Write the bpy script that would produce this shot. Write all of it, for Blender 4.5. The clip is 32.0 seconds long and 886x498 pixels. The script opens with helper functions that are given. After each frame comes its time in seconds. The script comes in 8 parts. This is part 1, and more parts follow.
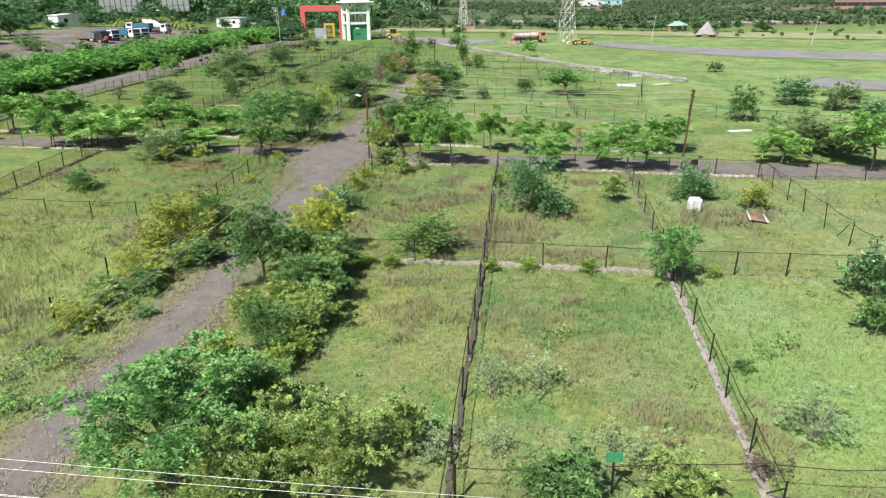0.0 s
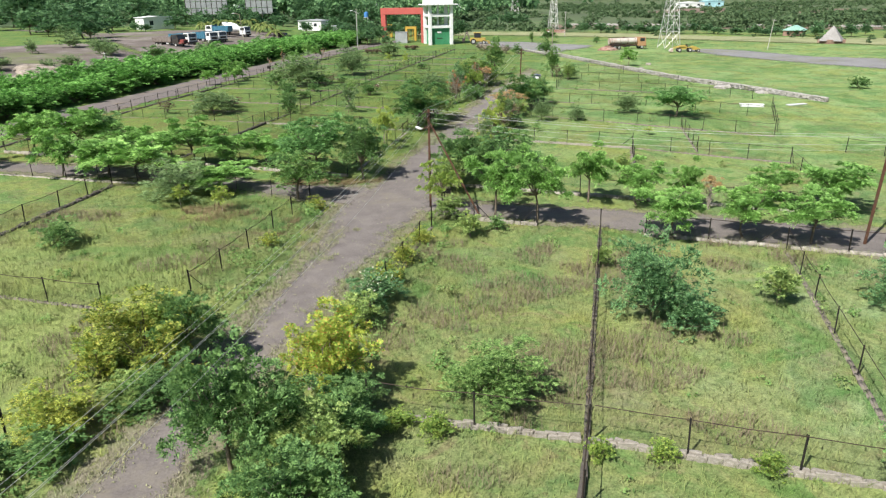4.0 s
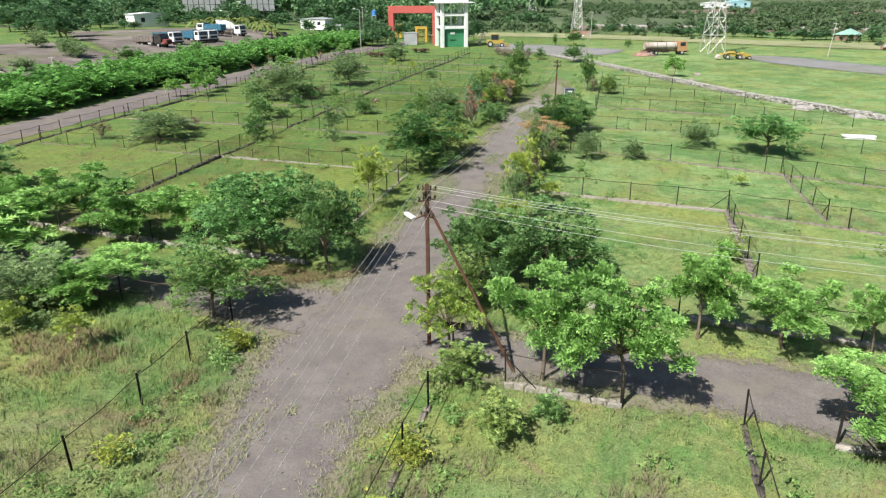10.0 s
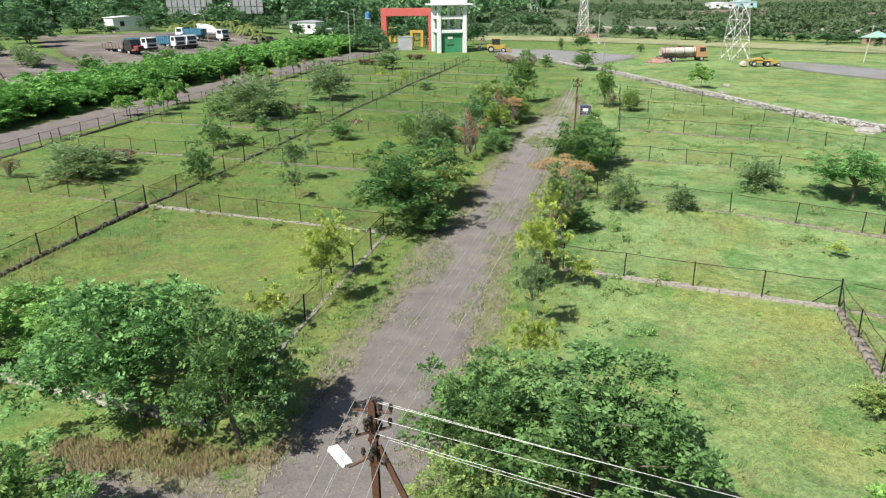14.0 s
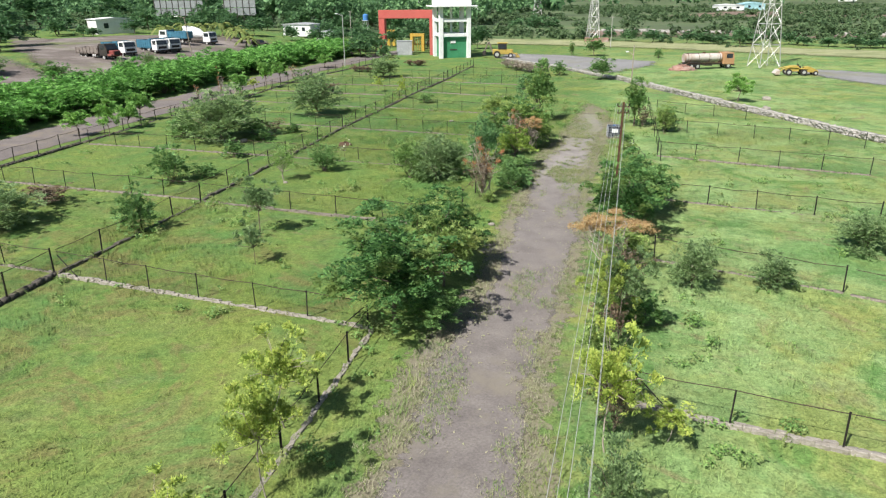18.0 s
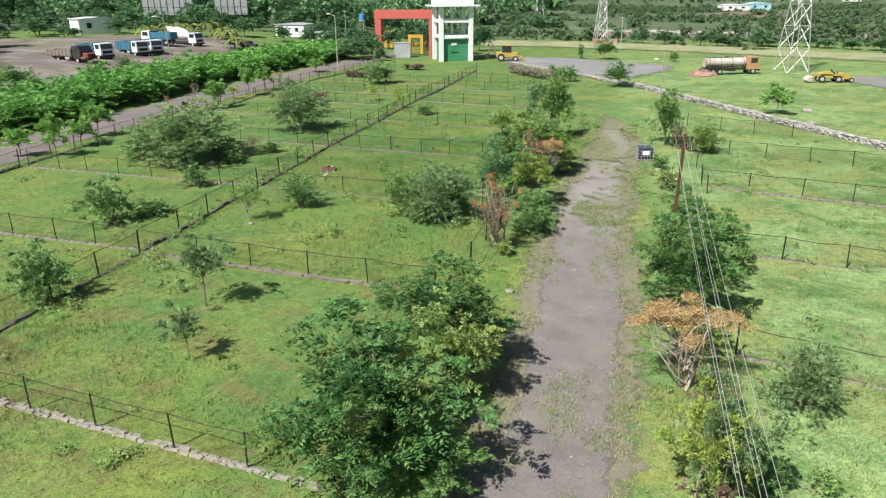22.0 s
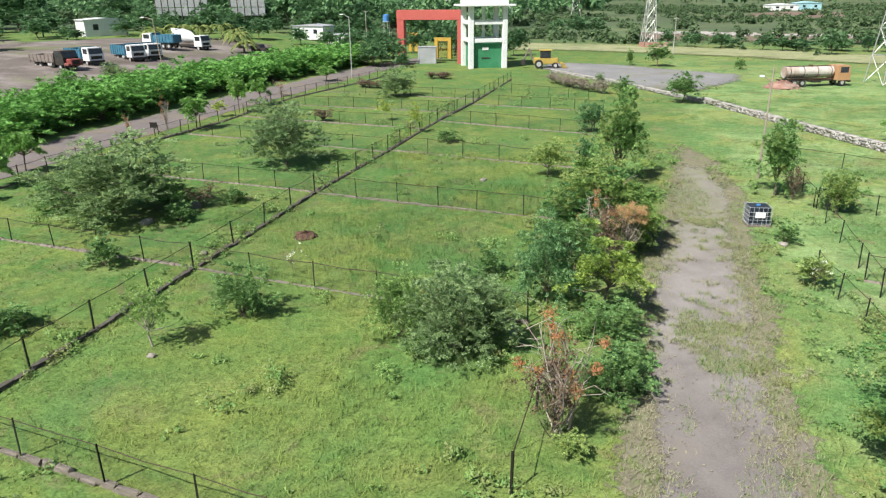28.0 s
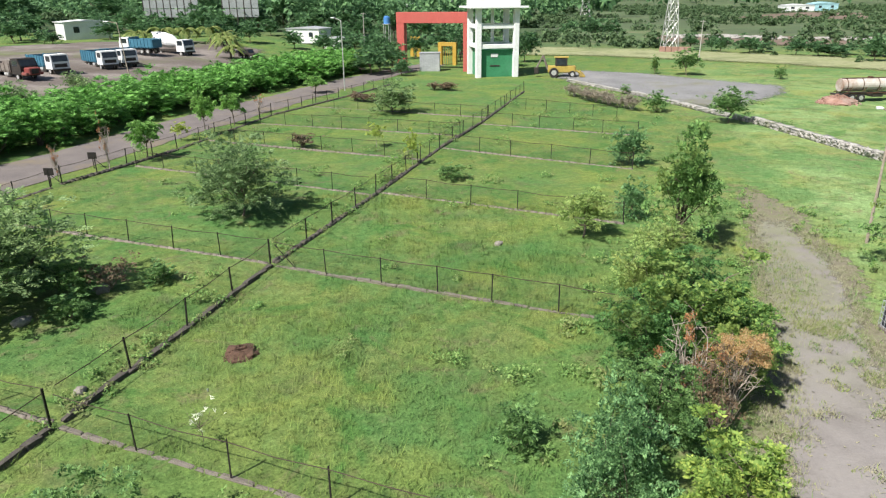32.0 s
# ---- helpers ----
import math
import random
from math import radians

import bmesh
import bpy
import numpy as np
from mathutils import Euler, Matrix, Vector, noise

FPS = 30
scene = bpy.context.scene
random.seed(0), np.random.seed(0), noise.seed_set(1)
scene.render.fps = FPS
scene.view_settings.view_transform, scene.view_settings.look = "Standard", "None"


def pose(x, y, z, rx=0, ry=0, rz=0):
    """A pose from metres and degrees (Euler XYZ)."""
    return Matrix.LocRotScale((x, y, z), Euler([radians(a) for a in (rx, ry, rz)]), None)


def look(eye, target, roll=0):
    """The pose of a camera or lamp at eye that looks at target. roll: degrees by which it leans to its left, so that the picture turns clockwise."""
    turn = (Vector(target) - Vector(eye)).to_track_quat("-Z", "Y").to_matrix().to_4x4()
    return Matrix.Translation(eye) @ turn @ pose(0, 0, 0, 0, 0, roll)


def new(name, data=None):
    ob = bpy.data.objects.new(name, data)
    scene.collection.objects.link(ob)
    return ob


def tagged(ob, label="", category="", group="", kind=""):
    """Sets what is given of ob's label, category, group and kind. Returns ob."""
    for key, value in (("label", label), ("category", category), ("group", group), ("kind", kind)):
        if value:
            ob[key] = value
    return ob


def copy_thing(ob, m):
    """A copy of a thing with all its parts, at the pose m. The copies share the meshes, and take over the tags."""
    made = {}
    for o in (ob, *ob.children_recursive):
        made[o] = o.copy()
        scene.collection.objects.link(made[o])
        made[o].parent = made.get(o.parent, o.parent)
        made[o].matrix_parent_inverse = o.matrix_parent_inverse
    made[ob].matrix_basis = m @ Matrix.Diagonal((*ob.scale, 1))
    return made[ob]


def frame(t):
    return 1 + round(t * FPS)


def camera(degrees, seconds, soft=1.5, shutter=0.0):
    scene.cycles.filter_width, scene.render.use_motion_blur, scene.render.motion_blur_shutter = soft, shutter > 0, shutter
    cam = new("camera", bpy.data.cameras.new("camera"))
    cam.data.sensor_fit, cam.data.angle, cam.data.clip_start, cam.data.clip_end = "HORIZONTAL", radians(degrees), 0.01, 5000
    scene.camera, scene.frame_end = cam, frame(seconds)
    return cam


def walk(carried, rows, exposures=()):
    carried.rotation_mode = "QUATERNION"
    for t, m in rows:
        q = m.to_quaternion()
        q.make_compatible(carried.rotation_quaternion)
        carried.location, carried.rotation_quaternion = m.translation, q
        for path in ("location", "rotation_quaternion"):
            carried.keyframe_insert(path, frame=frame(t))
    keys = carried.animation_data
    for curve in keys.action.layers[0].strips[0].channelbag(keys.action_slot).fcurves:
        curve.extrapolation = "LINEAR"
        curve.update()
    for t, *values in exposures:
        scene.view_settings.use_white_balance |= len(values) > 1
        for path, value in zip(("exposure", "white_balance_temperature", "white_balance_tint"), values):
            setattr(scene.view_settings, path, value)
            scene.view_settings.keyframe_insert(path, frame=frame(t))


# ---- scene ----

PATH = [
    (0, (9.674, -56.784, 13.004), (9.555, -54.913, 12.308), -0.8),
    (0.5, (9.692, -55.123, 13.047), (9.545, -53.254, 12.349), -0.9),
    (1, (9.559, -53.471, 13.036), (9.387, -51.604, 12.339), -0.9),
    (2, (9.214, -50.002, 13.007), (8.985, -48.14, 12.313), -1.0),
    (2.5, (9.128, -48.119, 13.089), (8.859, -46.263, 12.394), -1.1),
    (3, (9.092, -46.165, 13.051), (8.785, -44.315, 12.358), -1.2),
    (3.5, (8.921, -44.358, 13.036), (8.591, -42.51, 12.346), -1.1),
    (5.5, (7.947, -37.461, 12.982), (7.586, -35.619, 12.291), -0.8),
    (6, (7.634, -35.811, 12.987), (7.27, -33.97, 12.295), -0.9),
    (7, (7.102, -32.497, 12.932), (6.733, -30.657, 12.239), -0.9),
    (8, (6.603, -29.534, 12.731), (6.231, -27.695, 12.039), -1.0),
    (9, (5.864, -26.53, 12.729), (5.491, -24.691, 12.037), -0.8),
    (10, (5.291, -23.149, 12.658), (4.916, -21.311, 11.965), -0.5),
    (11, (4.912, -19.418, 12.726), (4.533, -17.58, 12.035), -0.6),
    (12, (4.27, -15.747, 12.844), (3.894, -13.909, 12.151), -0.6),
    (13, (3.807, -12.5, 12.754), (3.427, -10.662, 12.063), -0.7),
    (14, (3.197, -9.558, 12.689), (2.821, -7.719, 11.998), -0.7),
    (14.5, (2.824, -7.926, 12.603), (2.446, -6.089, 11.908), -1.0),
    (16.5, (1.601, -1.774, 12.404), (1.223, 0.065, 11.715), -0.6),
    (17, (1.264, -0.429, 12.453), (0.885, 1.411, 11.766), -0.6),
    (18, (0.522, 2.105, 12.592), (0.145, 3.945, 11.904), -0.6),
    (19, (-0.216, 4.099, 12.581), (-0.593, 5.94, 11.894), -0.6),
    (20, (-0.938, 6.281, 12.601), (-1.313, 8.121, 11.912), -0.6),
    (21, (-1.32, 8.977, 12.614), (-1.693, 10.816, 11.923), -0.4),
    (23, (-2.149, 14.587, 12.339), (-2.524, 16.428, 11.651), -0.6),
    (24, (-2.811, 17.045, 12.28), (-3.184, 18.885, 11.591), -0.6),
    (24.5, (-2.888, 18.387, 12.2), (-3.27, 20.226, 11.512), -0.7),
    (25, (-3.005, 19.809, 12.125), (-3.405, 21.645, 11.439), -0.6),
    (25.5, (-3.159, 21.167, 12.121), (-3.579, 22.998, 11.435), -0.6),
    (27.5, (-4.326, 26.751, 12.099), (-4.775, 28.575, 11.413), -0.8),
    (28, (-4.684, 28.405, 12.099), (-5.139, 30.227, 11.411), -0.6),
    (29, (-5.449, 31.484, 12.092), (-5.907, 33.306, 11.407), -0.7),
    (30, (-6.348, 34.447, 12.085), (-6.809, 36.268, 11.399), -0.6),
    (31, (-7.153, 37.653, 12.124), (-7.616, 39.474, 11.437), -0.5),
    (32, (-7.603, 40.864, 12.193), (-8.071, 42.683, 11.505), -0.6),
]
cam = camera(65.0, 32.0, soft=1.25)
walk(cam, [(t, look(eye, target, roll)) for t, eye, target, roll in PATH])

# ---- daylight ----
SUN_EL = 50.0
SHADOW = Vector((0.50, 0.87, 0.0)).normalized()      # the way shadows fall
world = bpy.data.worlds.new("world")
scene.world = world
world.use_nodes = True
sky = world.node_tree.nodes.new("ShaderNodeTexSky")
sky.sky_type, sky.sun_disc = "NISHITA", False
sky.sun_elevation = radians(SUN_EL)
sky.sun_rotation = math.atan2(-SHADOW.x, -SHADOW.y)
world.node_tree.links.new(sky.outputs[0], world.node_tree.nodes["Background"].inputs[0])
world.node_tree.nodes["Background"].inputs[1].default_value = 0.064
sun_data = bpy.data.lights.new("sun", "SUN")
sun_data.energy, sun_data.angle, sun_data.color = 5.0, radians(0.6), (1.0, 0.96, 0.90)
sun = new("sun", sun_data)
scene.view_settings.exposure = 0.72
sun.matrix_world = look(-SHADOW * 60 + Vector((0, 0, 60 * math.tan(radians(SUN_EL)))), (0, 0, 0))


# ---- materials ----
def ramp_node(nt, colours):
    r = nt.nodes.new("ShaderNodeValToRGB")
    el = r.color_ramp.elements
    while len(el) < len(colours):
        el.new(0.5)
    for e, (pos, c) in zip(el, colours):
        e.position, e.color = pos, (*c, 1)
    return r


def noise_node(nt, scale, detail=6, rough=0.6, distort=0.0, coord="Object"):
    tc = nt.nodes.new("ShaderNodeTexCoord")
    n = nt.nodes.new("ShaderNodeTexNoise")
    n.inputs["Scale"].default_value, n.inputs["Detail"].default_value = scale, detail
    n.inputs["Roughness"].default_value, n.inputs["Distortion"].default_value = rough, distort
    nt.links.new(tc.outputs[coord], n.inputs["Vector"])
    return n


def mix_node(nt, fac, a, b, kind="MIX"):
    m = nt.nodes.new("ShaderNodeMixRGB")
    m.blend_type = kind
    for slot, v in zip(m.inputs, (fac, a, b)):
        if hasattr(v, "is_output"):
            nt.links.new(v, slot)
        else:
            slot.default_value = v if isinstance(v, float) else (*v, 1)
    return m.outputs[0]


def surface(name, colours, scale=3.0, fine=25.0, rough=0.8, metal=0.0, bump=0.3, dist=0.02, stain=None, spec=0.3):
    """A worn surface: a coarse noise through a ramp, a fine grain, optional stains, and relief."""
    m = bpy.data.materials.new(name)
    m.use_nodes = True
    nt = m.node_tree
    b = nt.nodes["Principled BSDF"]
    big, small = noise_node(nt, scale), noise_node(nt, fine, 4)
    col = ramp_node(nt, colours)
    nt.links.new(big.outputs[0], col.inputs[0])
    grain = ramp_node(nt, [(0.3, (0.72, 0.72, 0.72)), (0.7, (1.12, 1.12, 1.12))])
    nt.links.new(small.outputs[0], grain.inputs[0])
    out = mix_node(nt, 1.0, col.outputs[0], grain.outputs[0], "MULTIPLY")
    if stain:
        st = noise_node(nt, scale * 0.37, 8, 0.7)
        sr = ramp_node(nt, [(0.52, (0, 0, 0)), (0.66, (1, 1, 1))])
        nt.links.new(st.outputs[0], sr.inputs[0])
        out = mix_node(nt, sr.outputs[0], out, stain)
    nt.links.new(out, b.inputs["Base Color"])
    b.inputs["Roughness"].default_value, b.inputs["Metallic"].default_value = rough, metal
    b.inputs["Specular IOR Level"].default_value = spec
    bp = nt.nodes.new("ShaderNodeBump")
    bp.inputs["Strength"].default_value, bp.inputs["Distance"].default_value = bump, dist
    nt.links.new(small.outputs[0], bp.inputs["Height"])
    nt.links.new(bp.outputs[0], b.inputs["Normal"])
    return m


def leaf_material(name, colours, patch=None, gloss=0.62, thin=0.34):
    """Leaves: one tone a leaf, clumps of another tone, light passing through."""
    m = bpy.data.materials.new(name)
    m.use_nodes = True
    nt = m.node_tree
    b = nt.nodes["Principled BSDF"]
    geo = nt.nodes.new("ShaderNodeNewGeometry")
    col = ramp_node(nt, colours)
    nt.links.new(geo.outputs["Random Per Island"], col.inputs[0])
    out = col.outputs[0]
    if patch:
        n = noise_node(nt, 0.75, 3)
        r = ramp_node(nt, [(0.50, (0, 0, 0)), (0.62, (1, 1, 1))])
        nt.links.new(n.outputs[0], r.inputs[0])
        out = mix_node(nt, times_node(nt, r.outputs[0], 0.8), out, patch)
    info = nt.nodes.new("ShaderNodeObjectInfo")
    vr = ramp_node(nt, [(0.0, (0.88, 0.93, 0.82)), (1.0, (1.16, 1.16, 1.00))])
    nt.links.new(info.outputs["Random"], vr.inputs[0])
    out = mix_node(nt, 1.0, out, vr.outputs[0], "MULTIPLY")
    nt.links.new(out, b.inputs["Base Color"])
    b.inputs["Roughness"].default_value, b.inputs["Specular IOR Level"].default_value = gloss, 0.22
    tr = nt.nodes.new("ShaderNodeBsdfTranslucent")
    nt.links.new(out, tr.inputs[0])
    mx = nt.nodes.new("ShaderNodeMixShader")
    mx.inputs[0].default_value = thin
    nt.links.new(b.outputs[0], mx.inputs[1])
    nt.links.new(tr.outputs[0], mx.inputs[2])
    nt.links.new(mx.outputs[0], nt.nodes["Material Output"].inputs[0])
    return m


def map_axis(nt, axis, lo, hi):
    """0 to 1 along one axis of the ground."""
    tc = nt.nodes.new("ShaderNodeTexCoord")
    sep = nt.nodes.new("ShaderNodeSeparateXYZ")
    nt.links.new(tc.outputs["Object"], sep.inputs[0])
    rg = nt.nodes.new("ShaderNodeMapRange")
    rg.inputs["From Min"].default_value, rg.inputs["From Max"].default_value = lo, hi
    nt.links.new(sep.outputs[axis], rg.inputs["Value"])
    return rg.outputs[0]


def times_node(nt, a, b):
    m = nt.nodes.new("ShaderNodeMath")
    m.operation = "MULTIPLY"
    for slot, v in zip(m.inputs, (a, b)):
        if hasattr(v, "is_output"):
            nt.links.new(v, slot)
        else:
            slot.default_value = v
    return m.outputs[0]


def blotch(nt, scale, lo, hi, top, detail=6, rough=0.65, distort=0.6):
    """Patches with soft uneven edges, 0 to top."""
    n = noise_node(nt, scale, detail, rough, distort)
    r = ramp_node(nt, [(lo, (0, 0, 0)), (hi, (top, top, top))])
    nt.links.new(n.outputs[0], r.inputs[0])
    return r.outputs[0]


def field_colour(nt):
    """Monsoon grassland: olive, fresh green, straw and rusty weeds in patches of several sizes."""
    n = noise_node(nt, 0.17, 7, 0.68, 0.5)
    c = ramp_node(nt, [(0.32, (0.071, 0.142, 0.053)), (0.43, (0.124, 0.195, 0.068)), (0.53, (0.197, 0.230, 0.079)), (0.62, (0.119, 0.204, 0.070)), (0.74, (0.174, 0.271, 0.094))])
    nt.links.new(n.outputs[0], c.inputs[0])
    out = c.outputs[0]
    # fresh short grass of the northern and eastern plots
    north = map_axis(nt, "Y", -6.0, 26.0)
    out = mix_node(nt, times_node(nt, north, blotch(nt, 0.07, 0.36, 0.60, 0.6)), out, (0.108, 0.199, 0.064))
    east = times_node(nt, map_axis(nt, "X", 0.5, 4.5), times_node(nt, north, map_axis(nt, "Y", 190.0, 140.0)))
    out = mix_node(nt, times_node(nt, east, blotch(nt, 0.09, 0.30, 0.52, 0.85)), out, (0.259, 0.370, 0.165))
    # dry stretches, more of them in the southern plots
    south = map_axis(nt, "Y", 16.0, -14.0)
    out = mix_node(nt, times_node(nt, south, blotch(nt, 0.10, 0.38, 0.62, 0.65)), out, (0.198, 0.224, 0.108))
    pale = times_node(nt, south, map_axis(nt, "X", 6.0, 20.0))
    out = mix_node(nt, times_node(nt, pale, blotch(nt, 0.13, 0.34, 0.56, 0.8)), out, (0.248, 0.314, 0.176))
    out = mix_node(nt, blotch(nt, 0.26, 0.47, 0.64, 0.80), out, (0.229, 0.249, 0.096))
    out = mix_node(nt, blotch(nt, 0.21, 0.50, 0.64, 0.75, 7, 0.7, 0.9), out, (0.075, 0.157, 0.055))
    out = mix_node(nt, blotch(nt, 0.75, 0.52, 0.68, 0.40), out, (0.183, 0.280, 0.106))
    out = mix_node(nt, blotch(nt, 1.30, 0.54, 0.70, 0.40, 6, 0.7, 0.9), out, (0.078, 0.140, 0.055))
    out = mix_node(nt, blotch(nt, 2.10, 0.56, 0.70, 0.25, 5, 0.7, 0.7), out, (0.235, 0.290, 0.105))
    out = mix_node(nt, blotch(nt, 0.33, 0.55, 0.68, 0.60, 7, 0.7, 0.7), out, (0.165, 0.142, 0.096))
    out = mix_node(nt, times_node(nt, south, blotch(nt, 0.30, 0.54, 0.68, 0.60, 7, 0.7, 0.7)), out, (0.197, 0.171, 0.133))
    west = times_node(nt, north, map_axis(nt, "X", 0.0, -9.0))
    # yellowing seed heads in the western plots
    out = mix_node(nt, times_node(nt, west, blotch(nt, 0.12, 0.44, 0.62, 0.40, 7, 0.7, 0.8)), out, (0.222, 0.258, 0.068))
    out = mix_node(nt, blotch(nt, 0.42, 0.57, 0.68, 0.32, 7, 0.72, 1.2), out, (0.178, 0.150, 0.082))
    # large drifts: seed-heavy yellow, lush green, and dying rusty brown
    out = mix_node(nt, blotch(nt, 0.150, 0.50, 0.62, 0.42, 7, 0.58, 1.0), out, (0.262, 0.276, 0.076))
    out = mix_node(nt, blotch(nt, 0.235, 0.54, 0.63, 0.74, 7, 0.68, 1.3), out, (0.078, 0.178, 0.050))
    out = mix_node(nt, times_node(nt, map_axis(nt, "Y", -30.0, 20.0), blotch(nt, 0.085, 0.51, 0.60, 0.62, 8, 0.62, 1.2)), out, (0.098, 0.205, 0.072))
    out = mix_node(nt, times_node(nt, map_axis(nt, "Y", 2.0, -18.0), blotch(nt, 0.17, 0.44, 0.60, 0.55, 8, 0.66, 1.4)), out, (0.208, 0.226, 0.104))
    out = mix_node(nt, blotch(nt, 0.29, 0.56, 0.65, 0.50, 8, 0.68, 1.8), out, (0.112, 0.158, 0.056))
    out = mix_node(nt, blotch(nt, 0.36, 0.565, 0.655, 0.62, 8, 0.7, 1.6), out, (0.205, 0.165, 0.105))
    lush = times_node(nt, map_axis(nt, "X", 15.0, 20.0), map_axis(nt, "Y", -23.0, -28.0))
    out = mix_node(nt, times_node(nt, lush, blotch(nt, 0.11, 0.34, 0.56, 0.45, 7, 0.66, 1.0)), out, (0.180, 0.345, 0.100))
    tips = times_node(nt, map_axis(nt, "X", -6.0, -10.0), map_axis(nt, "Y", -5.0, -14.0))
    out = mix_node(nt, times_node(nt, tips, blotch(nt, 0.10, 0.32, 0.54, 0.60, 7, 0.66, 1.0)), out, (0.245, 0.300, 0.105))
    flush = times_node(nt, map_axis(nt, "X", 0.0, -9.0), times_node(nt, map_axis(nt, "Y", 4.0, 12.0), map_axis(nt, "Y", 62.0, 44.0)))
    out = mix_node(nt, times_node(nt, flush, blotch(nt, 0.13, 0.42, 0.60, 0.45, 6, 0.62, 1.0)), out, (0.228, 0.268, 0.072))
    rust = times_node(nt, map_axis(nt, "X", -5.0, -9.0), times_node(nt, map_axis(nt, "Y", 6.0, 12.0), map_axis(nt, "Y", 46.0, 32.0)))
    out = mix_node(nt, times_node(nt, rust, blotch(nt, 0.24, 0.50, 0.60, 0.74, 8, 0.70, 1.8)), out, (0.205, 0.172, 0.080))
    return mix_node(nt, times_node(nt, west, 0.9), out, mix_node(nt, 1.0, out, (0.765, 0.86, 0.80), "MULTIPLY"))


def ground_material():
    m = bpy.data.materials.new("grassland")
    m.use_nodes = True
    nt = m.node_tree
    b = nt.nodes["Principled BSDF"]
    out = field_colour(nt)
    small, fine = noise_node(nt, 2.6, 6, 0.72), noise_node(nt, 13.0, 3, 0.6)
    g = ramp_node(nt, [(0.30, (0.66, 0.68, 0.62)), (0.5, (0.95, 0.95, 0.92)), (0.70, (1.24, 1.22, 1.15))])
    nt.links.new(small.outputs[0], g.inputs[0])
    out = mix_node(nt, 1.0, out, g.outputs[0], "MULTIPLY")
    g = ramp_node(nt, [(0.32, (0.68, 0.70, 0.66)), (0.68, (1.22, 1.22, 1.16))])
    nt.links.new(fine.outputs[0], g.inputs[0])
    out = mix_node(nt, 1.0, out, g.outputs[0], "MULTIPLY")
    out = mix_node(nt, blotch(nt, 0.21, 0.64, 0.73, 0.6, 7, 0.7, 0.3), out, (0.20, 0.165, 0.12))
    out = mix_node(nt, times_node(nt, map_axis(nt, "Y", 200.0, 260.0), 0.8), out, (0.118, 0.150, 0.078))
    out = mix_node(nt, times_node(nt, blotch(nt, 0.045, 0.46, 0.58, 0.75, 8, 0.72, 0.9), map_axis(nt, "Y", 205.0, 245.0)), out, (0.085, 0.145, 0.060))
    out = mix_node(nt, times_node(nt, blotch(nt, 0.11, 0.54, 0.66, 0.6, 7, 0.72, 1.1), map_axis(nt, "Y", 205.0, 245.0)), out, (0.230, 0.200, 0.125))
    # far scrub: darker thickets between the fields
    out = mix_node(nt, times_node(nt, blotch(nt, 0.020, 0.36, 0.62, 0.9, 9, 0.75, 0.7), map_axis(nt, "Y", 205.0, 235.0)), out, (0.070, 0.090, 0.055))
    nt.links.new(out, b.inputs["Base Color"])
    b.inputs["Roughness"].default_value, b.inputs["Specular IOR Level"].default_value = 0.95, 0.1
    bp = nt.nodes.new("ShaderNodeBump")
    bp.inputs["Strength"].default_value, bp.inputs["Distance"].default_value = 0.5, 0.10
    nt.links.new(small.outputs[0], bp.inputs["Height"])
    nt.links.new(bp.outputs[0], b.inputs["Normal"])
    return m


def blade_material(name, tones, own=None, share=1.0, relief=0.24):
    """Grass blades: the colour of the field round them, or a tone of their own, varied blade by blade."""
    m = bpy.data.materials.new(name)
    m.use_nodes = True
    nt = m.node_tree
    b = nt.nodes["Principled BSDF"]
    geo = nt.nodes.new("ShaderNodeNewGeometry")
    tone = ramp_node(nt, tones)
    nt.links.new(geo.outputs["Random Per Island"], tone.inputs[0])
    out = field_colour(nt) if own is None else None
    if own is None:
        out = mix_node(nt, 1.0, out, tone.outputs[0], "MULTIPLY")
    else:
        out = mix_node(nt, share, field_colour(nt), tone.outputs[0])
    nt.links.new(out, b.inputs["Base Color"])
    b.inputs["Roughness"].default_value, b.inputs["Specular IOR Level"].default_value = 0.9, 0.1
    # a blade takes the light of the sward as a whole
    up = nt.nodes.new("ShaderNodeVectorMath")
    up.operation = "MULTIPLY_ADD"
    up.inputs[1].default_value, up.inputs[2].default_value = (relief, relief, relief), (0, 0, 1)
    nt.links.new(geo.outputs["Normal"], up.inputs[0])
    nt.links.new(up.outputs[0], b.inputs["Normal"])
    return m


